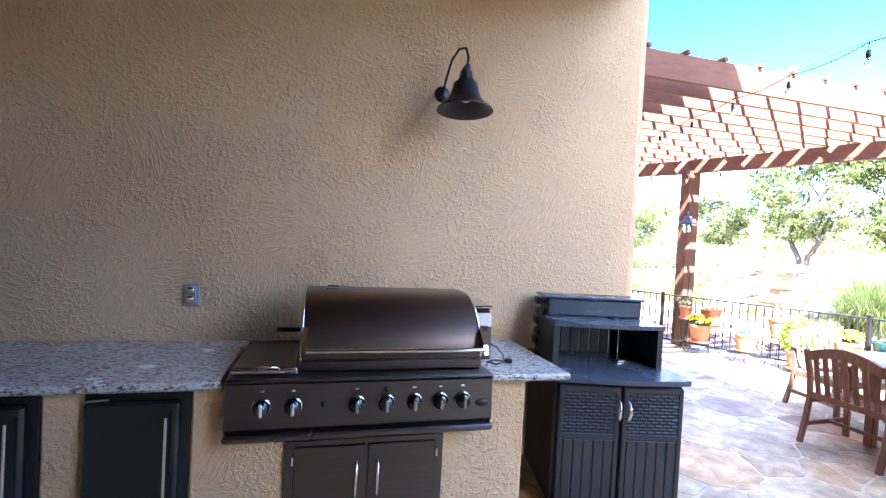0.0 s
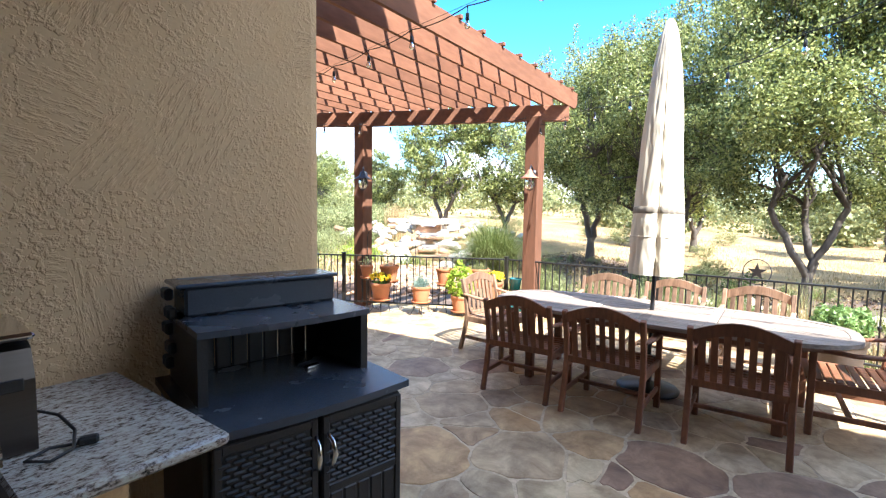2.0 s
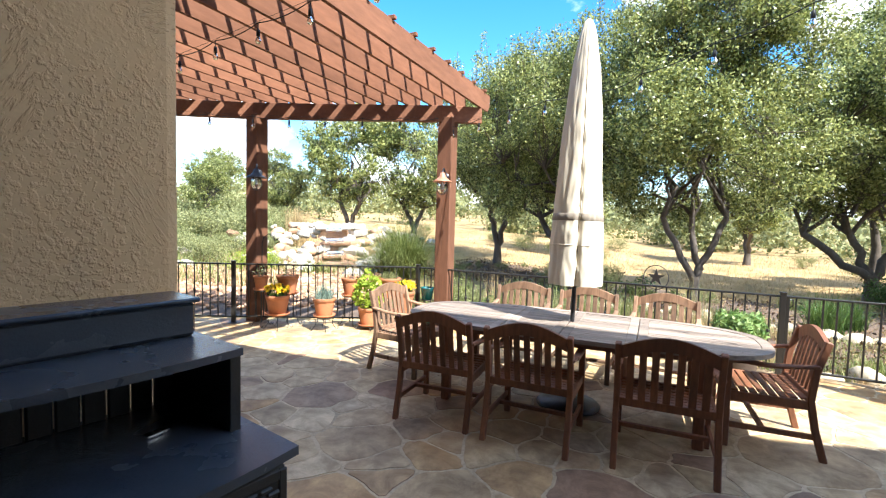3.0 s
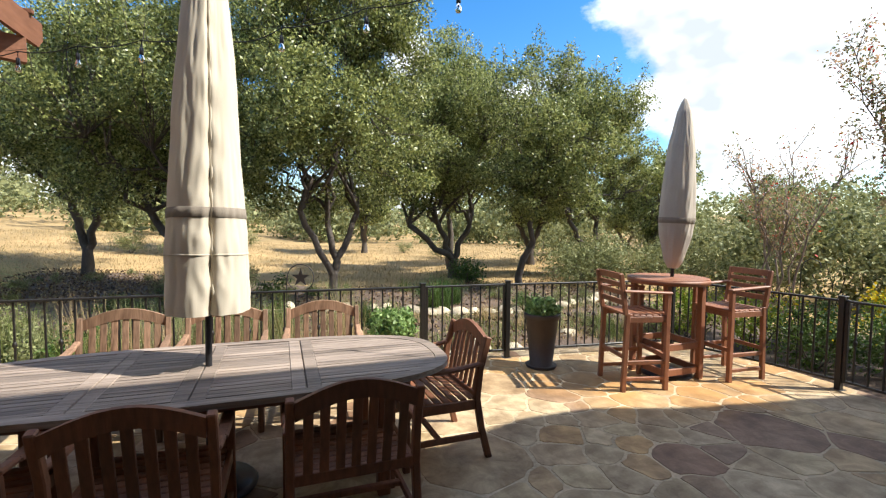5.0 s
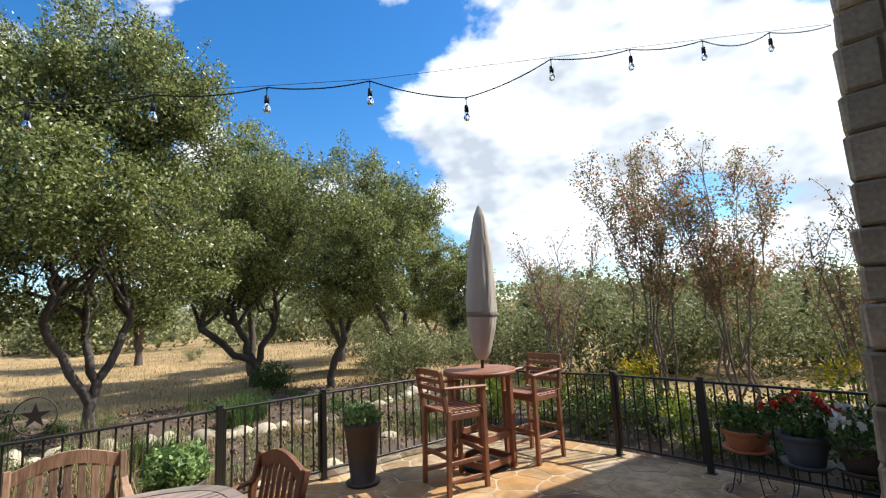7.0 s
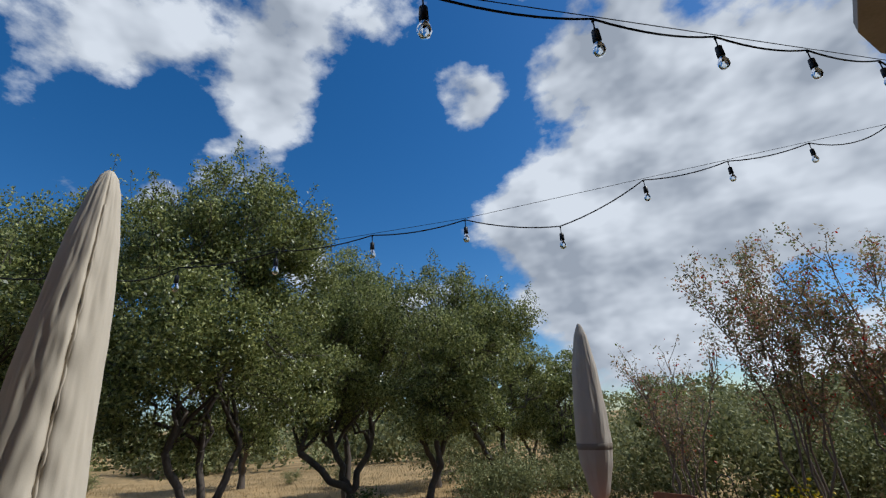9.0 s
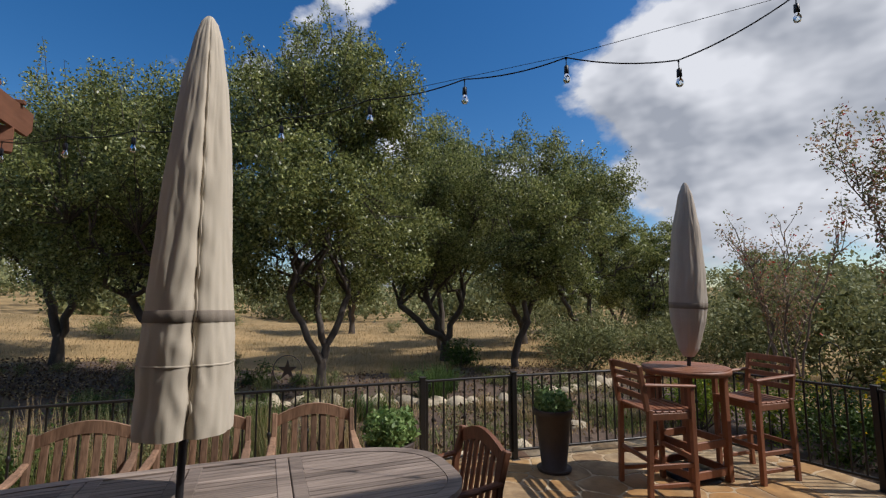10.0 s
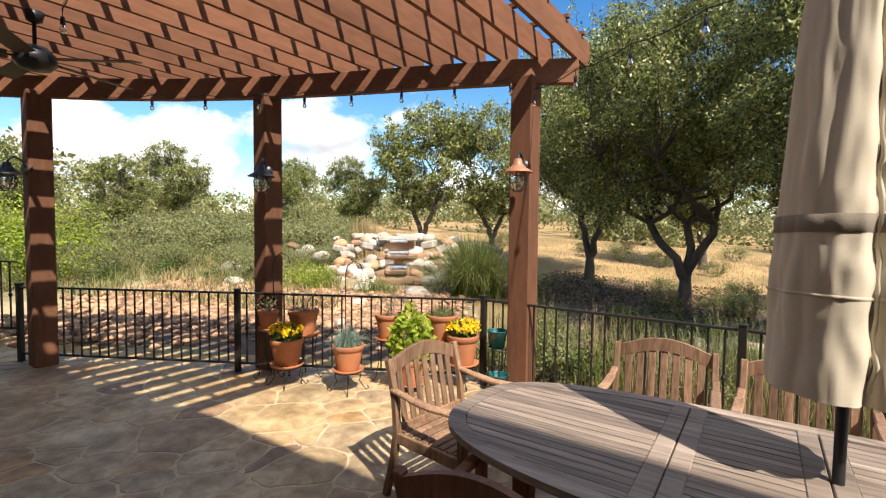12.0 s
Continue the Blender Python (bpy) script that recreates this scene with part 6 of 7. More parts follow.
for x, y, k in ((9.2, 1.9, 0.75), (7.6, 1.0, 0.45), (13.4, -3.0, 1.3), (14.2, -3.4, 1.2), (8.9, -2.6, 0.8), (10.4, 4.4, 0.8), (7.2, 2.2, 0.45), (12.6, 2.0, 0.9)):
    copy_thing(proto_green, on_ground(x, y, rs.uniform(0, 360)) @ Matrix.Scale(k, 4))
for i in range(190):
    a = radians(rs.uniform(44, 86))
    r = rs.uniform(12, 27)
    m = rs.choice((proto_olive, proto_olive, proto_pale, proto_green, proto_lime, proto_sage))
    copy_thing(m, on_ground(2 + r * math.cos(a), 3 + r * math.sin(a), rs.uniform(0, 360)) @ Matrix.Scale(rs.uniform(0.35, 0.8) * (1.0 if r < 17 else 1.6), 4))
for i in range(42):
    a = radians(rs.uniform(-88, -30))
    r = rs.uniform(11.5, 24)
    m = rs.choice((proto_olive, proto_pale, proto_big, proto_big))
    copy_thing(m, on_ground(2 + r * math.cos(a), 1 + r * math.sin(a), rs.uniform(0, 360)) @ Matrix.Scale(rs.uniform(0.8, 1.35), 4))
for i in range(9):
    a = radians(rs.uniform(-22, 30))
    r = rs.uniform(20, 30)
    copy_thing(proto_olive, on_ground(2 + r * math.cos(a), 1 + r * math.sin(a), rs.uniform(0, 360)) @ Matrix.Scale(rs.uniform(0.5, 0.8), 4))

# low planting that half covers the mulch
for i in range(46):
    x, y = rs.uniform(7.1, 12.8), rs.uniform(-5.2, 5.0)
    if abs(x - 10.6) < 0.5 and abs(y - 0.9) < 0.5:
        continue
    copy_thing(rs.choice((proto_green, proto_sage, proto_sage)), on_ground(x, y, rs.uniform(0, 360)) @ Matrix.Scale(rs.uniform(0.3, 0.75), 4))
for i in range(22):
    x, y = rs.uniform(7.2, 12.5), rs.uniform(-5.0, 2.5)
    clump_grass(on_ground(x, y), 300 + i, 110, rs.uniform(0.25, 0.5), rs.choice((BLADE, STRAW, BLADE)), "small grass tuft in the mulch bed", 0.8, 0.1, 0.006)

# lantana hedge below the right-hand fence
for i, (x, y) in enumerate(((6.0, -4.3), (5.2, -4.2), (4.5, -4.6), (3.8, -4.3), (3.1, -4.4), (2.3, -4.2), (6.8, -3.9), (5.6, -5.0), (1.5, -4.4))):
    shrub(on_ground(x, y), 100 + i, (0.55, 0.46, 0.40), BUSH_LEAF if i % 3 else LIME_LEAF, 2300, 0.045, "green lantana bush with small yellow and orange blossoms", "lantana", YELLOW, "lantana bushes", flower_size=0.03, flower_count=0.03)
shrub(on_ground(5.6, -6.4), 120, (0.4, 0.4, 0.45), LIME_LEAF, 1200, 0.05, "tall yellow-flowering bush beyond the fence", "flowering_bush", YELLOW, flower_count=0.25)
shrub(on_ground(2.6, -5.6), 121, (0.6, 0.6, 0.5), LIME_LEAF, 1500, 0.05, "yellow-green flowering bush beyond the fence", "flowering_bush", YELLOW, flower_count=0.15)

clump_grass(on_ground(12.5, 8.55), 51, 3000, 1.75, BLADE, "large fountain of green ornamental grass by the waterfall", 1.5, 0.25, 0.008, droop=0.5)
clump_grass(on_ground(10.6, 10.2), 52, 400, 0.5, BLADE, "low green ornamental grass by the creek", 0.8, 0.25)
clump_grass(on_ground(15.6, 15.4), 53, 500, 1.5, STRAW, "tall straw-coloured pampas grass", 0.3, 0.25, 0.012)
for i, (x, y, h) in enumerate(((9.7, -0.9, 0.75), (10.3, -1.4, 0.6), (8.9, 0.6, 0.5))):
    clump_grass(on_ground(x, y), 54 + i, 400, h, BUSH_LEAF, "dark green spiky grass clump beside the oak", 0.8, 0.1, 0.008)
for i in range(26):
    x, y = 7.4 + rs.uniform(-0.45, 0.9), 3.2 + rs.uniform(-2.2, 2.2)
    clump_grass(on_ground(x, y), 60 + i, 150, rs.uniform(0.55, 1.0), rs.choice((BLADE, STRAW, GREY_LEAF)), "wispy meadow grass behind the fence", 0.45, 0.12, 0.004)
shrub(on_ground(9.7, 11.6), 130, (0.75, 0.75, 0.33), LIME_LEAF, 2600, 0.045, "bright yellow-green feathery shrub by the waterfall")


def field_grass():
    """Dry grass blades over the open field, too many to count."""
    rng = np.random.default_rng(9)
    n = 52000
    a = rng.uniform(radians(-62), radians(50), n)
    r = 8.5 + 24 * rng.random(n) ** 0.8
    x, y = 3 + r * np.cos(a), 1.5 + r * np.sin(a)
    keep = (x > 9.5) & ~((x < 19.0) & (y > 1.2) & (y < 8.8))
    x, y = x[keep], y[keep]
    z = np.array([gz(p, q) for p, q in zip(x, y)])
    ob = new("field_grass", blade_mesh("field_grass", np.stack([x, y, z], 1), 0.15, STRAW, rng, 1.0, 0.007, 0.5, 2))
    return tagged(ob, "dry golden field grass", "grass", kind="stuff")


field_grass()


def bed_grass():
    """Short green grass between the fence and the stone kerb, too much to count."""
    for seed, n, mat, h in ((81, 9000, BLADE, 0.13), (82, 3500, STRAW, 0.12)):
        rng = np.random.default_rng(seed)
        x, y = rng.uniform(6.85, 9.6, n), rng.uniform(-4.6, 3.0, n)
        keep = np.sin(x * 2.1 + seed) * np.cos(y * 1.7) > -0.45
        x, y = x[keep], y[keep]
        z = np.array([gz(p, q) + 0.05 for p, q in zip(x, y)])
        tagged(new("bed_grass", blade_mesh("bed_grass", np.stack([x, y, z], 1), h, mat, rng, 0.9, 0.006, 0.5, 2)), "short green grass along the patio fence", "grass", kind="stuff")


bed_grass()


def leaf_litter():
    """Fallen leaves, bark and twigs over the mulch beds, too many to count."""
    for seed, n, mat, size in ((91, 9000, LITTER, 0.075), (92, 4500, STRAW, 0.06)):
        rng = np.random.default_rng(seed)
        x = np.concatenate([rng.uniform(6.9, 13.2, n // 2), rng.uniform(12.5, 18.9, n - n // 2)])
        y = np.concatenate([rng.uniform(-5.6, 5.4, n // 2), rng.uniform(2.6, 8.7, n - n // 2)])
        z = np.array([gz(p, q) + 0.11 for p, q in zip(x, y)])
        ob = new("leaf_litter", leaf_mesh("leaf_litter", np.stack([x, y, z], 1), size, mat, rng, 0.0, 0.5))
        tagged(ob, "fallen brown leaves and bark on the mulch", "leaf litter", kind="stuff")


leaf_litter()
for i in range(20):
    x, y = rs.uniform(13.0, 18.4), rs.uniform(2.8, 8.2)
    copy_thing(rs.choice((proto_green, proto_sage, proto_olive)), on_ground(x, y, rs.uniform(0, 360)) @ Matrix.Scale(rs.uniform(0.25, 0.5), 4))


def far_woods():
    rng = np.random.default_rng(15)
    centres, sizes = [], []
    for i in range(280):
        a = radians(rng.uniform(-105, 118))
        r = rng.uniform(33, 70)
        x, y = 3 + r * math.cos(a), 2 + r * math.sin(a)
        h = rng.uniform(1.8, 4.2)
        wdt = rng.uniform(1.6, 3.2)
        base = gz(x, y)
        k = 14
        cl = rng.normal(size=(k, 3))
        cl /= np.linalg.norm(cl, axis=1)[:, None]
        cl = cl * np.array([wdt, wdt, h * 0.5]) + np.array([x, y, base + h * 0.55])
        pts = np.repeat(cl, 36, 0) + ball(rng, k * 36) * np.array([1.25, 1.25, 0.85])
        centres.append(pts)
        sizes.append(np.full(len(pts), 0.24))
        core = np.repeat(cl, 11, 0) + ball(rng, k * 11) * 0.8
        centres.append(core)
        sizes.append(np.full(len(core), 0.42))
    c = np.concatenate(centres)
    ob = new("far_woods", leaf_mesh("far_woods", c, np.concatenate(sizes), OLIVE_LEAF, rng, 0.3, 0.7))
    return tagged(ob, "distant band of oak and juniper woods", "woods", kind="stuff")


far_woods()


def slope_grass():
    """Green and straw tufts over the garden slope, too many to count."""
    for seed, n, mat, h in ((71, 11000, BLADE, 0.36), (72, 8200, STRAW, 0.36), (73, 5200, OLIVE_LEAF, 0.38)):
        rng = np.random.default_rng(seed)
        a = rng.uniform(radians(46), radians(92), n)
        r = rng.uniform(9.5, 24, n)
        x, y = 2 + r * np.cos(a), 2.5 + r * np.sin(a)
        keep = (np.sin(x * 1.7 + seed) * np.cos(y * 1.3 - seed) > -0.35) & (0.895 * (x - 6.62) + 0.446 * (y - 4.95) > 3.2)
        x, y = x[keep], y[keep]
        z = np.array([gz(p, q) + 0.03 for p, q in zip(x, y)])
        ob = new("slope_grass", blade_mesh("slope_grass", np.stack([x, y, z], 1), h, mat, rng, 0.8, 0.012, 0.5, 3))
        tagged(ob, "tufted wild grass on the garden slope", "grass", kind="stuff")


slope_grass()
shrub(on_ground(5.8, 15.3), 140, (1.15, 1.0, 0.95), LIME_LEAF, 4200, 0.07, "bright yellow-green bush beside the pergola")


# ---- pots and small things ----
def pot_shape(r, h, rim=0.02):
    return Shape().lathe([(0.0, 0.0), (r * 0.68, 0.0), (r * 0.70, 0.01), (r * 0.94, h * 0.78), (r * 0.94, h * 0.8), (r, h * 0.81), (r * 1.02, h - 0.008), (r, h), (r * 0.9, h), (r * 0.86, h * 0.9), (0.0, h * 0.88)], n=28)


def plant_stand(place, r, h, label="black wire plant stand with curled feet"):
    s = thing("plant_stand", label, "plant stand", place, "wire plant stands")
    part("ring", Shape().tube([(r * math.cos(t), r * math.sin(t), h) for t in [2 * math.pi * i / 24 for i in range(25)]], 0.006, 6, caps=False), IRON, s)
    part("cross_bar", Shape().box((0, 0, h - 0.004), (2 * r, 0.012, 0.006), 0.001), IRON, s)
    part("cross_bar", Shape().box((0, 0, h - 0.004), (0.012, 2 * r, 0.006), 0.001), IRON, s)
    for k in range(4):
        a = math.pi / 4 + k * math.pi / 2
        c, d = math.cos(a), math.sin(a)
        pts = [(r * c, r * d, h), (r * 0.85 * c, r * 0.85 * d, h * 0.5), (r * 1.1 * c, r * 1.1 * d, 0.05), ((r * 1.1 + 0.03) * c, (r * 1.1 + 0.03) * d, 0.007), ((r * 1.1 + 0.06) * c, (r * 1.1 + 0.06) * d, 0.03), ((r * 1.1 + 0.04) * c, (r * 1.1 + 0.04) * d, 0.05)]
        part("leg", Shape().tube(pts, 0.005, 6), IRON, s)
    return s


def potted(place, r, h, mat, label, plant, saucer=True, name="plant_pot", category="potted plant"):
    """A pot with soil, a saucer and its plant; plant adds the plant's parts above the rim."""
    p = thing(name, label, category, place)
    lift = 0.0
    if saucer:
        part("saucer", Shape().lathe([(0.0, 0.0), (r * 0.86, 0.0), (r * 1.0, 0.012), (r * 1.03, 0.03), (r * 0.98, 0.03), (r * 0.85, 0.014), (0.0, 0.012)], n=28), mat, p)
        lift = 0.013
    ob = part("pot", pot_shape(r, h), mat, p)
    ob.location = (0, 0, lift)
    part("soil", Shape().lathe([(0.0, h * 0.93), (r * 0.5, h * 0.935), (r * 0.885, h * 0.92)], (0, 0, lift), 20), MULCH, p)
    for child in plant(lift + h * 0.92, r):
        child.parent = p
    return p


def leaves_plant(seed, sx, sz, n, leaf, mat, petals=None, count=0, petal=0.04, low=0.0, slim=0.5, cap=0.5):
    def make(z, r):
        rng = np.random.default_rng(seed)
        d = rng.normal(size=(n, 3))
        d /= np.linalg.norm(d, axis=1)[:, None]
        d *= rng.uniform(0.3, 1.0, (n, 1)) ** 0.4
        d *= (1 + 0.25 * np.sin(d[:, :1] * 5 + seed) * np.cos(d[:, 1:2] * 6))
        c = d * np.array([sx, sx, sz]) + np.array([0, 0, z + sz * 0.75 + low])
        c[:, 2] = np.maximum(c[:, 2], z - 0.05)
        out = [new("foliage", leaf_mesh("foliage", c, leaf, mat, rng, 0.4, slim))]
        if petals:
            e = rng.normal(size=(count, 3))
            e /= np.linalg.norm(e, axis=1)[:, None]
            e[:, 2] = np.abs(e[:, 2]) * (1 - cap) + cap * rng.random(count)
            q = e * np.array([sx, sx, sz]) * 1.04 + np.array([0, 0, z + sz * 0.75 + low])
            q = np.repeat(q, 5, 0) + rng.normal(size=(count * 5, 3)) * petal * 0.25
            out.append(new("blossom", leaf_mesh("blossom", q, petal, petals, rng, 1.0, 0.9)))
        stems = Shape()
        for k in range(6):
            a = k * 1.05
            stems.tube([(0.02 * math.cos(a), 0.02 * math.sin(a), z - 0.02), (sx * 0.5 * math.cos(a), sx * 0.5 * math.sin(a), z + sz * 0.8)], 0.005, 5)
        out.append(part("stem", stems, BUSH_LEAF))
        return out
    return make


def grass_plant(seed, n, h, mat, spread=0.9, width=0.004):
    def make(z, r):
        rng = np.random.default_rng(seed)
        roots = np.concatenate([rng.normal(size=(n, 2)) * r * 0.3, np.full((n, 1), z - 0.01)], 1)
        return [new("grass_tuft", blade_mesh("grass_tuft", roots, h, mat, rng, spread, width, 0.9))]
    return make


def bare_plant(seed, h):
    def make(z, r):
        rng = np.random.default_rng(seed)
        s = Shape()
        for k in range(9):
            limb(s, rng, (rng.normal() * r * 0.2, rng.normal() * r * 0.2, z - 0.02), (rng.normal() * r * 0.6, rng.normal() * r * 0.6, z + h * rng.uniform(0.5, 1.0)), 0.004, 0.002, 0.1, 3, 4)
        return [part("stem", s, PALE_BARK), new("foliage", leaf_mesh("foliage", rng.normal(size=(90, 3)) * [r * 0.5, r * 0.5, h * 0.3] + [0, 0, z + h * 0.5], 0.03, GREY_LEAF, rng))]
    return make


# group by the pergola post, in front of the fence
for x, y, r, h, stand_h, mat_plant, label in (
        (5.36, 6.52, 0.165, 0.27, 0.20, leaves_plant(201, 0.15, 0.10, 260, 0.05, BUSH_LEAF, YELLOW, 80, 0.035), "terracotta pot of yellow chrysanthemums on a wire stand"),
        (5.62, 5.90, 0.155, 0.25, 0.20, grass_plant(202, 420, 0.26, BLUE_BLADE, 1.1), "terracotta pot of blue-grey fescue grass on a wire stand"),
        (6.02, 5.42, 0.15, 0.25, 0.05, leaves_plant(203, 0.22, 0.30, 560, 0.085, LIME_LEAF), "terracotta pot of bright lime-green basil"),
        (6.42, 5.06, 0.165, 0.30, 0.22, leaves_plant(204, 0.15, 0.10, 260, 0.05, BUSH_LEAF, YELLOW, 130, 0.035), "terracotta pot of full yellow chrysanthemums on a wire stand"),
        (5.60, 6.56, 0.16, 0.26, 0.47, bare_plant(205, 0.22), "shaded terracotta pot with a bare twiggy plant on a tall stand"),
        (6.10, 5.78, 0.15, 0.26, 0.44, bare_plant(206, 0.30), "terracotta pot of sparse herbs on a tall stand"),
        (6.42, 5.32, 0.17, 0.28, 0.42, grass_plant(207, 500, 0.17, OLIVE_LEAF, 0.9, 0.003), "terracotta pot of clipped olive-green herbs on a tall stand"),
        (5.38, 6.86, 0.105, 0.2, 0.52, bare_plant(208, 0.15), "small terracotta pot on a tall wire stand")):
    plant_stand(pose(x, y, 0), r * 0.85, stand_h)
    potted(pose(x, y, stand_h + 0.006, 0, 0, x * 50), r, h, TERRACOTTA, label, mat_plant)


def shepherd_hook(place, h, label="black iron shepherd's hook"):
    s = Shape().tube([(0, 0, -0.1), (0, 0, h), (0.02, 0, h + 0.08), (0.09, 0, h + 0.14), (0.17, 0, h + 0.10), (0.19, 0, h + 0.03)], 0.006, 6)
    ob = tagged(part("shepherd_hook", s, IRON), label, "garden hook")
    ob.matrix_basis = place
    return ob


shepherd_hook(pose(5.98, 6.32, 0, 0, 0, -60), 1.12)
shepherd_hook(pose(5.58, 7.05, 0, 0, 0, -60), 1.2)
shepherd_hook(pose(5.2, -3.9, -0.1, 0, 0, 200), 1.2)


def bucket(place, label):
    b = thing("glazed_bucket", label, "bucket", place, "teal buckets")
    part("body", Shape().lathe([(0.0, 0.0), (0.075, 0.0), (0.10, 0.17), (0.106, 0.175), (0.10, 0.18), (0.093, 0.17), (0.07, 0.02), (0.0, 0.015)], n=24), TEAL, b)
    part("bail", Shape().tube([(0.1 * math.cos(t), 0, 0.16 + 0.16 * math.sin(t)) for t in [math.pi * i / 12 for i in range(13)]], 0.003, 5), IRON, b)
    return b


plant_stand(pose(6.55, 4.73, 0), 0.095, 0.42, "tall black wire stand holding a teal bucket")
bucket(pose(6.55, 4.73, 0.426, 0, 0, 20), "dark teal glazed bucket on a wire stand")
bucket(pose(6.50, 4.68, 0.0, 0, 0, 70), "bright teal glazed bucket on the patio floor")

# tall planter and shrub pot beside the gate
tall = Shape().lathe([(0.0, 0.0), (0.165, 0.0), (0.175, 0.03), (0.16, 0.032), (0.125, 0.03), (0.18, 0.54), (0.195, 0.55), (0.20, 0.60), (0.195, 0.615), (0.175, 0.61), (0.17, 0.56), (0.0, 0.55)], n=32)
pl = thing("tall_planter", "tall dark brown planter with a leafy green herb", "potted plant", pose(5.97, -0.88, 0))
part("pot", tall, DARK_POT, pl)
for ob in leaves_plant(211, 0.20, 0.13, 900, 0.055, POT_LEAF)(0.56, 0.17):
    ob.parent = pl
potted(pose(6.02, 0.83, 0), 0.22, 0.46, DARK_POT, "brown pot with a dense rounded green shrub", leaves_plant(212, 0.26, 0.18, 1900, 0.055, POT_LEAF), saucer=False)

# pots on wire stands by the far fence
plant_stand(pose(3.05, -3.02, 0), 0.15, 0.36)
potted(pose(3.05, -3.02, 0.366), 0.19, 0.17, TERRACOTTA, "wide terracotta bowl of yellow-green leaves on a wire stand", leaves_plant(221, 0.24, 0.13, 500, 0.05, BUSH_LEAF, YELLOW, 10, 0.03))
plant_stand(pose(2.62, -3.0, 0), 0.15, 0.32)
potted(pose(2.62, -3.0, 0.326), 0.18, 0.24, BLUE_POT, "slate-grey pot of red geraniums on a wire stand", leaves_plant(222, 0.26, 0.17, 620, 0.06, BUSH_LEAF, RED, 16, 0.06, low=0.03, cap=0.3))
plant_stand(pose(2.26, -2.98, 0), 0.14, 0.34)
potted(pose(2.26, -2.98, 0.346), 0.17, 0.2, DARK_POT, "dark pot of white petunias trailing over the rim", leaves_plant(223, 0.27, 0.2, 620, 0.05, BUSH_LEAF, WHITE, 30, 0.06, low=-0.05, cap=0.1))


def star_ornament():
    s = thing("star_ornament", "rusty metal lone-star garden stake in the bed", "garden ornament", on_ground(8.35, 1.62, 70))
    k = 0.19
    part("ring", Shape().tube([(k * math.cos(t), 0, 0.95 + k * math.sin(t)) for t in [2 * math.pi * i / 28 for i in range(29)]], 0.007, 6, caps=False), DARK_POT, s)
    pts = []
    for i in range(10):
        r = (k * 0.72) if i % 2 == 0 else k * 0.27
        a = math.pi / 2 + i * math.pi / 5
        pts.append((r * math.cos(a), r * math.sin(a)))
    part("star", Shape().prism(pts, -0.006, 0.006, Matrix(((1, 0, 0), (0, 0, -1), (0, 1, 0))), (0, 0, 0.95)), DARK_POT, s)
    part("stake", Shape().tube([(k + 0.01, 0, -0.2), (k + 0.01, 0, 0.95)], 0.007, 6), DARK_POT, s)
    return s


star_ornament()


# ---- string lights ----
def string_lights(points, sag, spacing, label, loose=()):
    """A cable slung below a straight guy wire, with a drop socket and a clear bulb at even steps."""
    s = thing("string_lights", label, "string lights", None, "patio string lights")
    way = [Vector(p) for p in points]
    for a, b in zip(way, way[1:]):
        part("guy_wire", Shape().tube([a, b], 0.0018, 4), IRON, s)
        n = max(1, round((b - a).length / spacing))
        for i in range(n):
            # a loose bulb has come off the wire and hangs on its cable
            p, q = a.lerp(b, i / n), a.lerp(b, (i + 1) / n)
            p.z -= 0.21 if (way.index(a), i) in loose else 0.0
            q.z -= 0.21 if (way.index(a), i + 1) in loose else 0.0
            dip = sag * (2.6 if (i * 7) % 5 == 3 else 1.0)
            part("cable", Shape().tube([v - Vector((0, 0, 0.012)) for v in bow(p, q, dip)], 0.0045, 6), BLACK_PLASTIC, s)
            part("socket", Shape().lathe([(0.004, 0.0), (0.006, -0.012), (0.003, -0.016), (0.003, -0.05), (0.014, -0.058), (0.016, -0.105), (0.013, -0.11), (0.0, -0.11)], p - Vector((0, 0, 0.012)), 10), BLACK_PLASTIC, s)
            ob = part("bulb", Shape().lathe([(0.011, -0.108), (0.014, -0.118), (0.022, -0.137), (0.023, -0.150), (0.016, -0.166), (0.0, -0.172)], p - Vector((0, 0, 0.012)), 12), GLASS, s, "clear glass bulb")
            ob.visible_shadow = False
    return s


string_lights([(6.64, 4.42, 3.0), (5.14, 1.86, 3.03), (4.12, 0.19, 3.28), (2.05, -3.2, 4.03)], 0.03, 0.63, "black cable of clear bulbs strung over the patio to the house", {(2, 1)})
string_lights([(3.6, 6.6, 3.14), (3.15, 4.06, 3.2), (2.6, 1.39, 3.15), (1.98, -1.82, 3.76)], 0.03, 0.62, "black cable of clear bulbs strung from the pergola to the house")
string_lights([(6.5, 4.6, 3.10), (5.9, 6.15, 3.08), (5.45, 7.1, 3.08), (4.5, 8.65, 3.08)], 0.04, 0.55, "black cable of clear bulbs along the pergola beam")


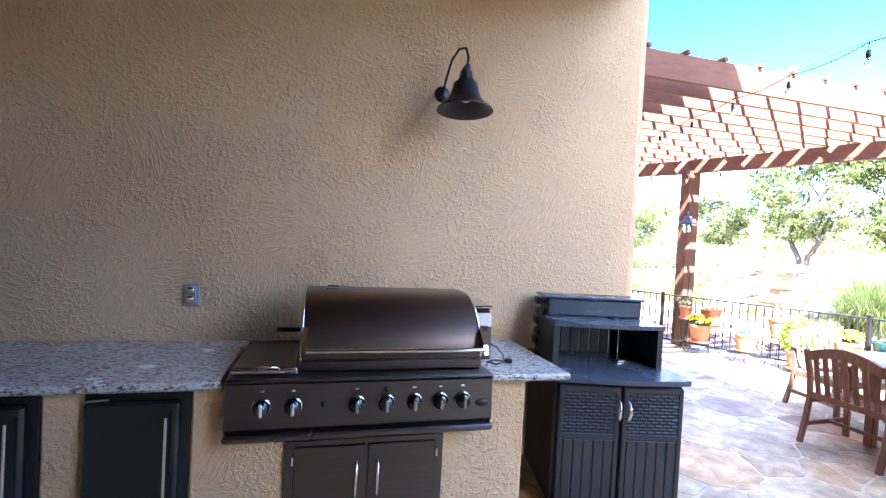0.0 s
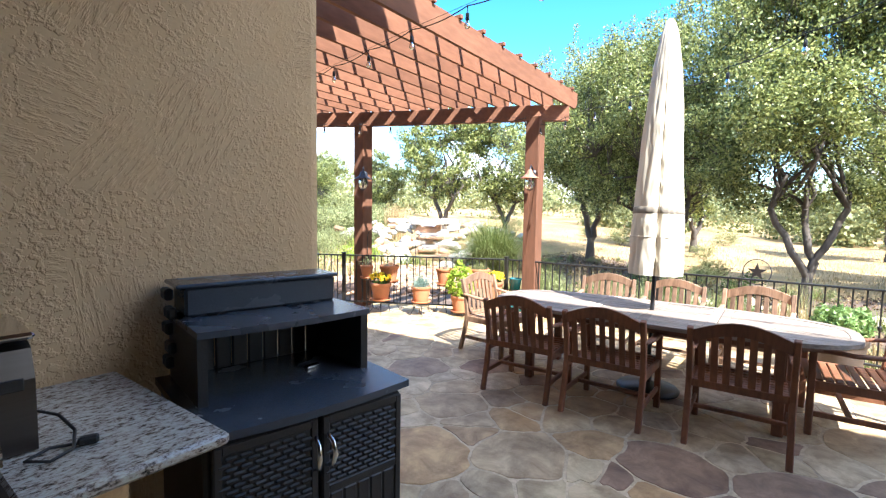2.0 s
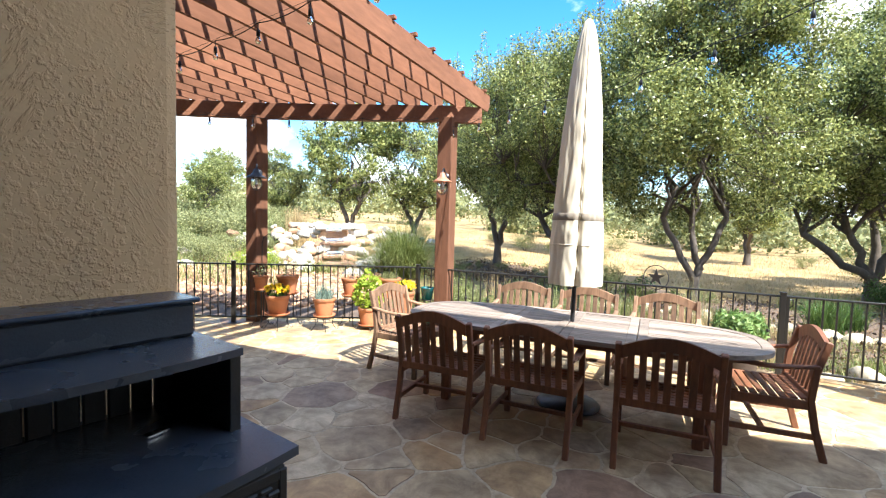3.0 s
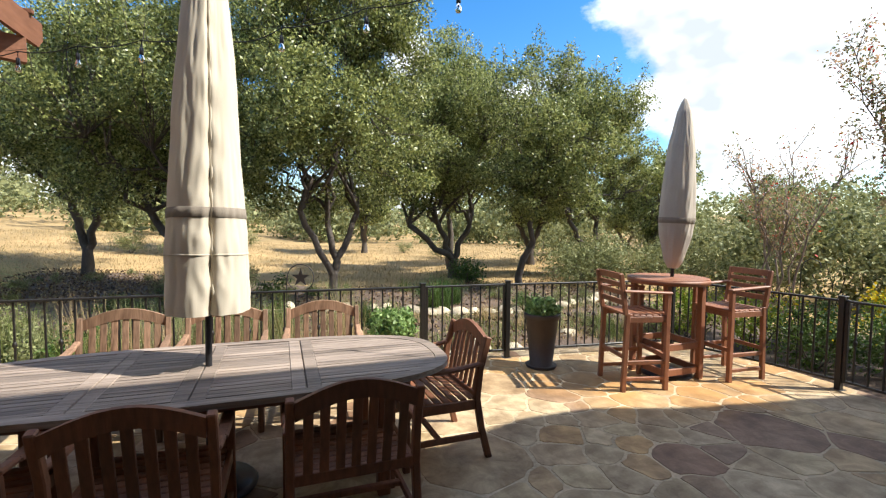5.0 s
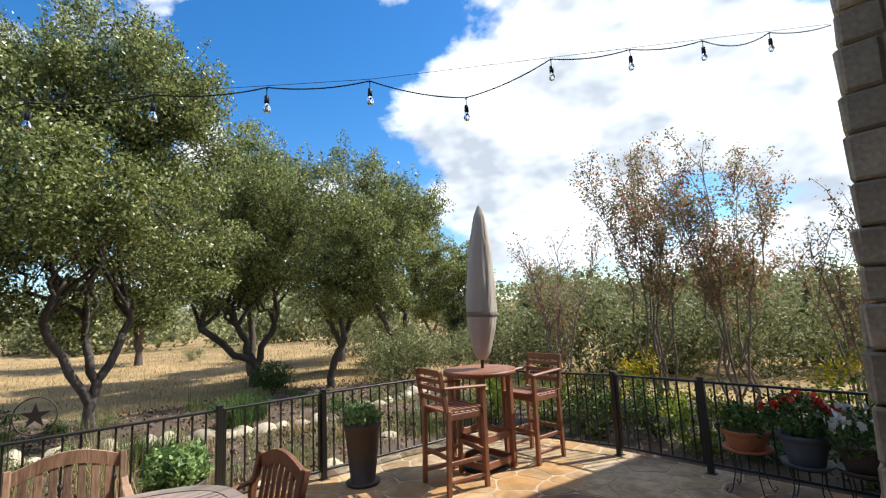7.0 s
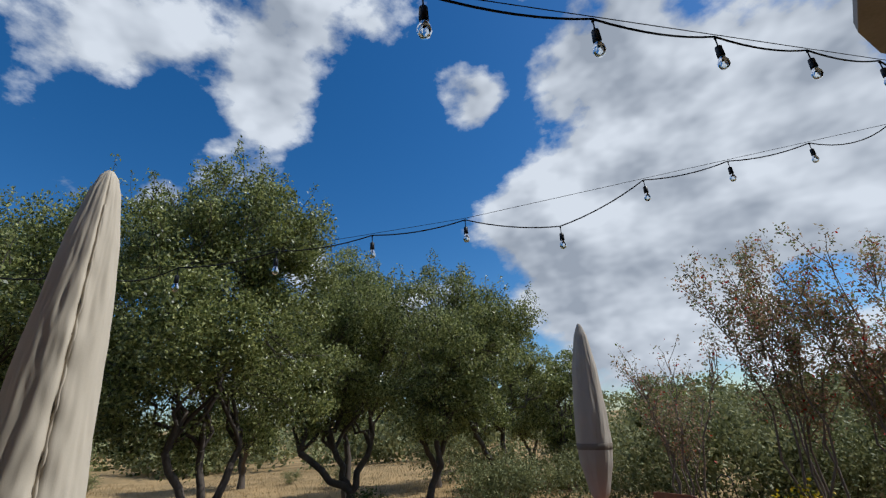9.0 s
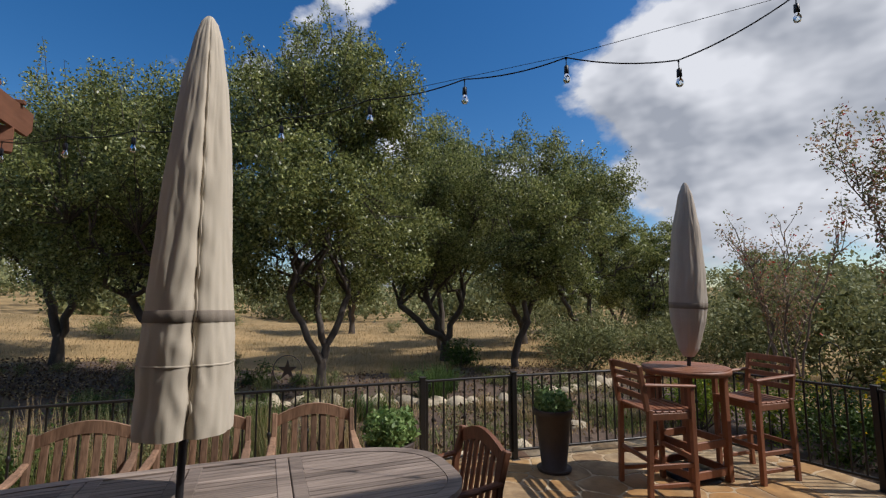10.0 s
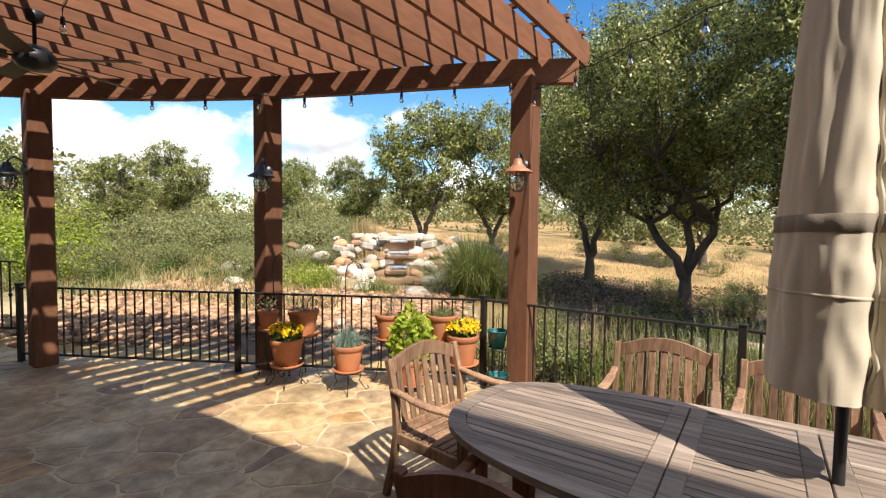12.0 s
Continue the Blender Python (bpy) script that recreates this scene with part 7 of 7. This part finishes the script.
# ---- flagstones, laid last ----
def flagstones():
    rnd = random.Random(23)
    JOINT = 0.010
    bounds = [((1.5, -3.48), (6.15, -3.45)), ((6.15, -3.45), (6.5, -2.9)), ((6.5, -2.9), (6.64, 0)), ((6.64, 0), (6.84, 4.9)), ((6.84, 4.9), (3.3, 12.1))]

    def clip(poly, px, py, nx, ny):
        """Keeps the side of the line through p to which n points."""
        out = []
        for (ax, ay), (bx, by) in zip(poly, poly[1:] + poly[:1]):
            da, db = (ax - px) * nx + (ay - py) * ny, (bx - px) * nx + (by - py) * ny
            if da >= 0:
                out.append((ax, ay))
            if (da >= 0) != (db >= 0):
                k = da / (da - db)
                out.append((ax + (bx - ax) * k, ay + (by - ay) * k))
        return out

    seeds = []
    tries = 0
    while tries < 16000:
        tries += 1
        x, y = rnd.uniform(-1.2, 7.0), rnd.uniform(-3.8, 11.0)
        gap = rnd.choice((0.15, 0.2, 0.27, 0.34, 0.44, 0.56, 0.7))
        if all((x - a) ** 2 + (y - b) ** 2 > (0.5 * (gap + g)) ** 2 for a, b, g in seeds):
            seeds.append((x, y, gap))
    floor_ob = bpy.data.objects["floor"]
    far = Shape()
    count = 0
    for x, y, g in seeds:
        poly = [(x - 1.2, y - 1.2), (x + 1.2, y - 1.2), (x + 1.2, y + 1.2), (x - 1.2, y + 1.2)]
        for a, b, h in seeds:
            if (a, b) != (x, y) and abs(a - x) < 1.7 and abs(b - y) < 1.7:
                d = math.hypot(a - x, b - y)
                nx, ny = (x - a) / d, (y - b) / d
                k = 0.5 + 0.5 * (d * d + h * h * 0.25 - g * g * 0.25) / (d * d) - 0.5
                poly = clip(poly, a + (x - a) * k + nx * JOINT, b + (y - b) * k + ny * JOINT, nx, ny)
                if not poly:
                    break
        for (ax, ay), (bx, by) in bounds:
            d = math.hypot(bx - ax, by - ay)
            if poly:
                poly = clip(poly, ax, ay, -(by - ay) / d, (bx - ax) / d)
        if y > 3.6 and x < 1.9 and poly:
            poly = clip(poly, 1.87, y, 1, 0) if x > 1.2 else clip(poly, x, 3.63, 0, -1)
        if len(poly) < 3:
            continue
        # cut the corners and let the edges wander
        soft = []
        m = len(poly)
        for i in range(m):
            (ax, ay), (bx, by), (cx, cy) = poly[i - 1], poly[i], poly[(i + 1) % m]
            la, lc = math.hypot(ax - bx, ay - by), math.hypot(cx - bx, cy - by)
            ka, kc = min(0.3, 0.028 / max(la, 1e-4)), min(0.3, 0.028 / max(lc, 1e-4))
            soft += [(bx + (ax - bx) * ka, by + (ay - by) * ka), (bx + (cx - bx) * kc, by + (cy - by) * kc)]
            mx, my = (bx + cx) / 2, (by + cy) / 2
            w = 0.05 * noise.noise((mx * 4, my * 4, 1.0))
            soft.append((mx + w, my + w * 0.6))
        # broken edges: short uneven steps between the corners
        chips = []
        for (ax, ay), (bx, by) in zip(soft, soft[1:] + soft[:1]):
            steps = max(1, int(math.hypot(bx - ax, by - ay) / 0.055))
            chips += [(ax + (bx - ax) * i / steps, ay + (by - ay) * i / steps) for i in range(steps)]
        soft = [(px + 0.022 * noise.noise((px * 6, py * 6, 2)) + 0.010 * noise.noise((px * 23, py * 23, 3)), py + 0.022 * noise.noise((px * 6, py * 6, 5)) + 0.010 * noise.noise((px * 23, py * 23, 7))) for px, py in chips]
        mx, my = sum(p for p, _ in soft) / len(soft), sum(q for _, q in soft) / len(soft)
        soft.sort(key=lambda p: math.atan2(p[1] - my, p[0] - mx))
        area = sum(p[0] * q[1] - q[0] * p[1] for p, q in zip(soft, soft[1:] + soft[:1])) / 2
        round_about = sum(math.hypot(p[0] - q[0], p[1] - q[1]) for p, q in zip(soft, soft[1:] + soft[:1]))
        if area < 0.012 or area / round_about ** 2 < 0.036:
            continue
        top = rnd.uniform(-0.0006, 0.0018)
        s = Shape()
        inner = [(x + (px - x) * 0.985, y + (py - y) * 0.985) for px, py in soft]
        n = len(soft)
        s.add([(p - x, q - y, -0.03) for p, q in soft] + [(p - x, q - y, top - 0.004) for p, q in soft] + [(p - x, q - y, top) for p, q in inner],
              [(k, (k + 1) % n, n + (k + 1) % n, n + k) for k in range(n)] + [(n + k, n + (k + 1) % n, 2 * n + (k + 1) % n, 2 * n + k) for k in range(n)])
        s.add([(p - x, q - y, top) for p, q in inner] + [(sum(p for p, _ in inner) / n - x, sum(q for _, q in inner) / n - y, top)], [(k, (k + 1) % n, n) for k in range(n)])
        if count < 300 and 1.6 < x and -2.6 < y < 6.8:
            ob = part("flagstone", s, FLAG, floor_ob)
            ob.location = (x, y, 0)
            count += 1
        else:
            far.add([(p + x, q + y, r) for p, q, r in s.v], s.f)
    if far.v:
        tagged(part("flagstones", far, FLAG_JOINED, floor_ob), kind="stuff")


flagstones()
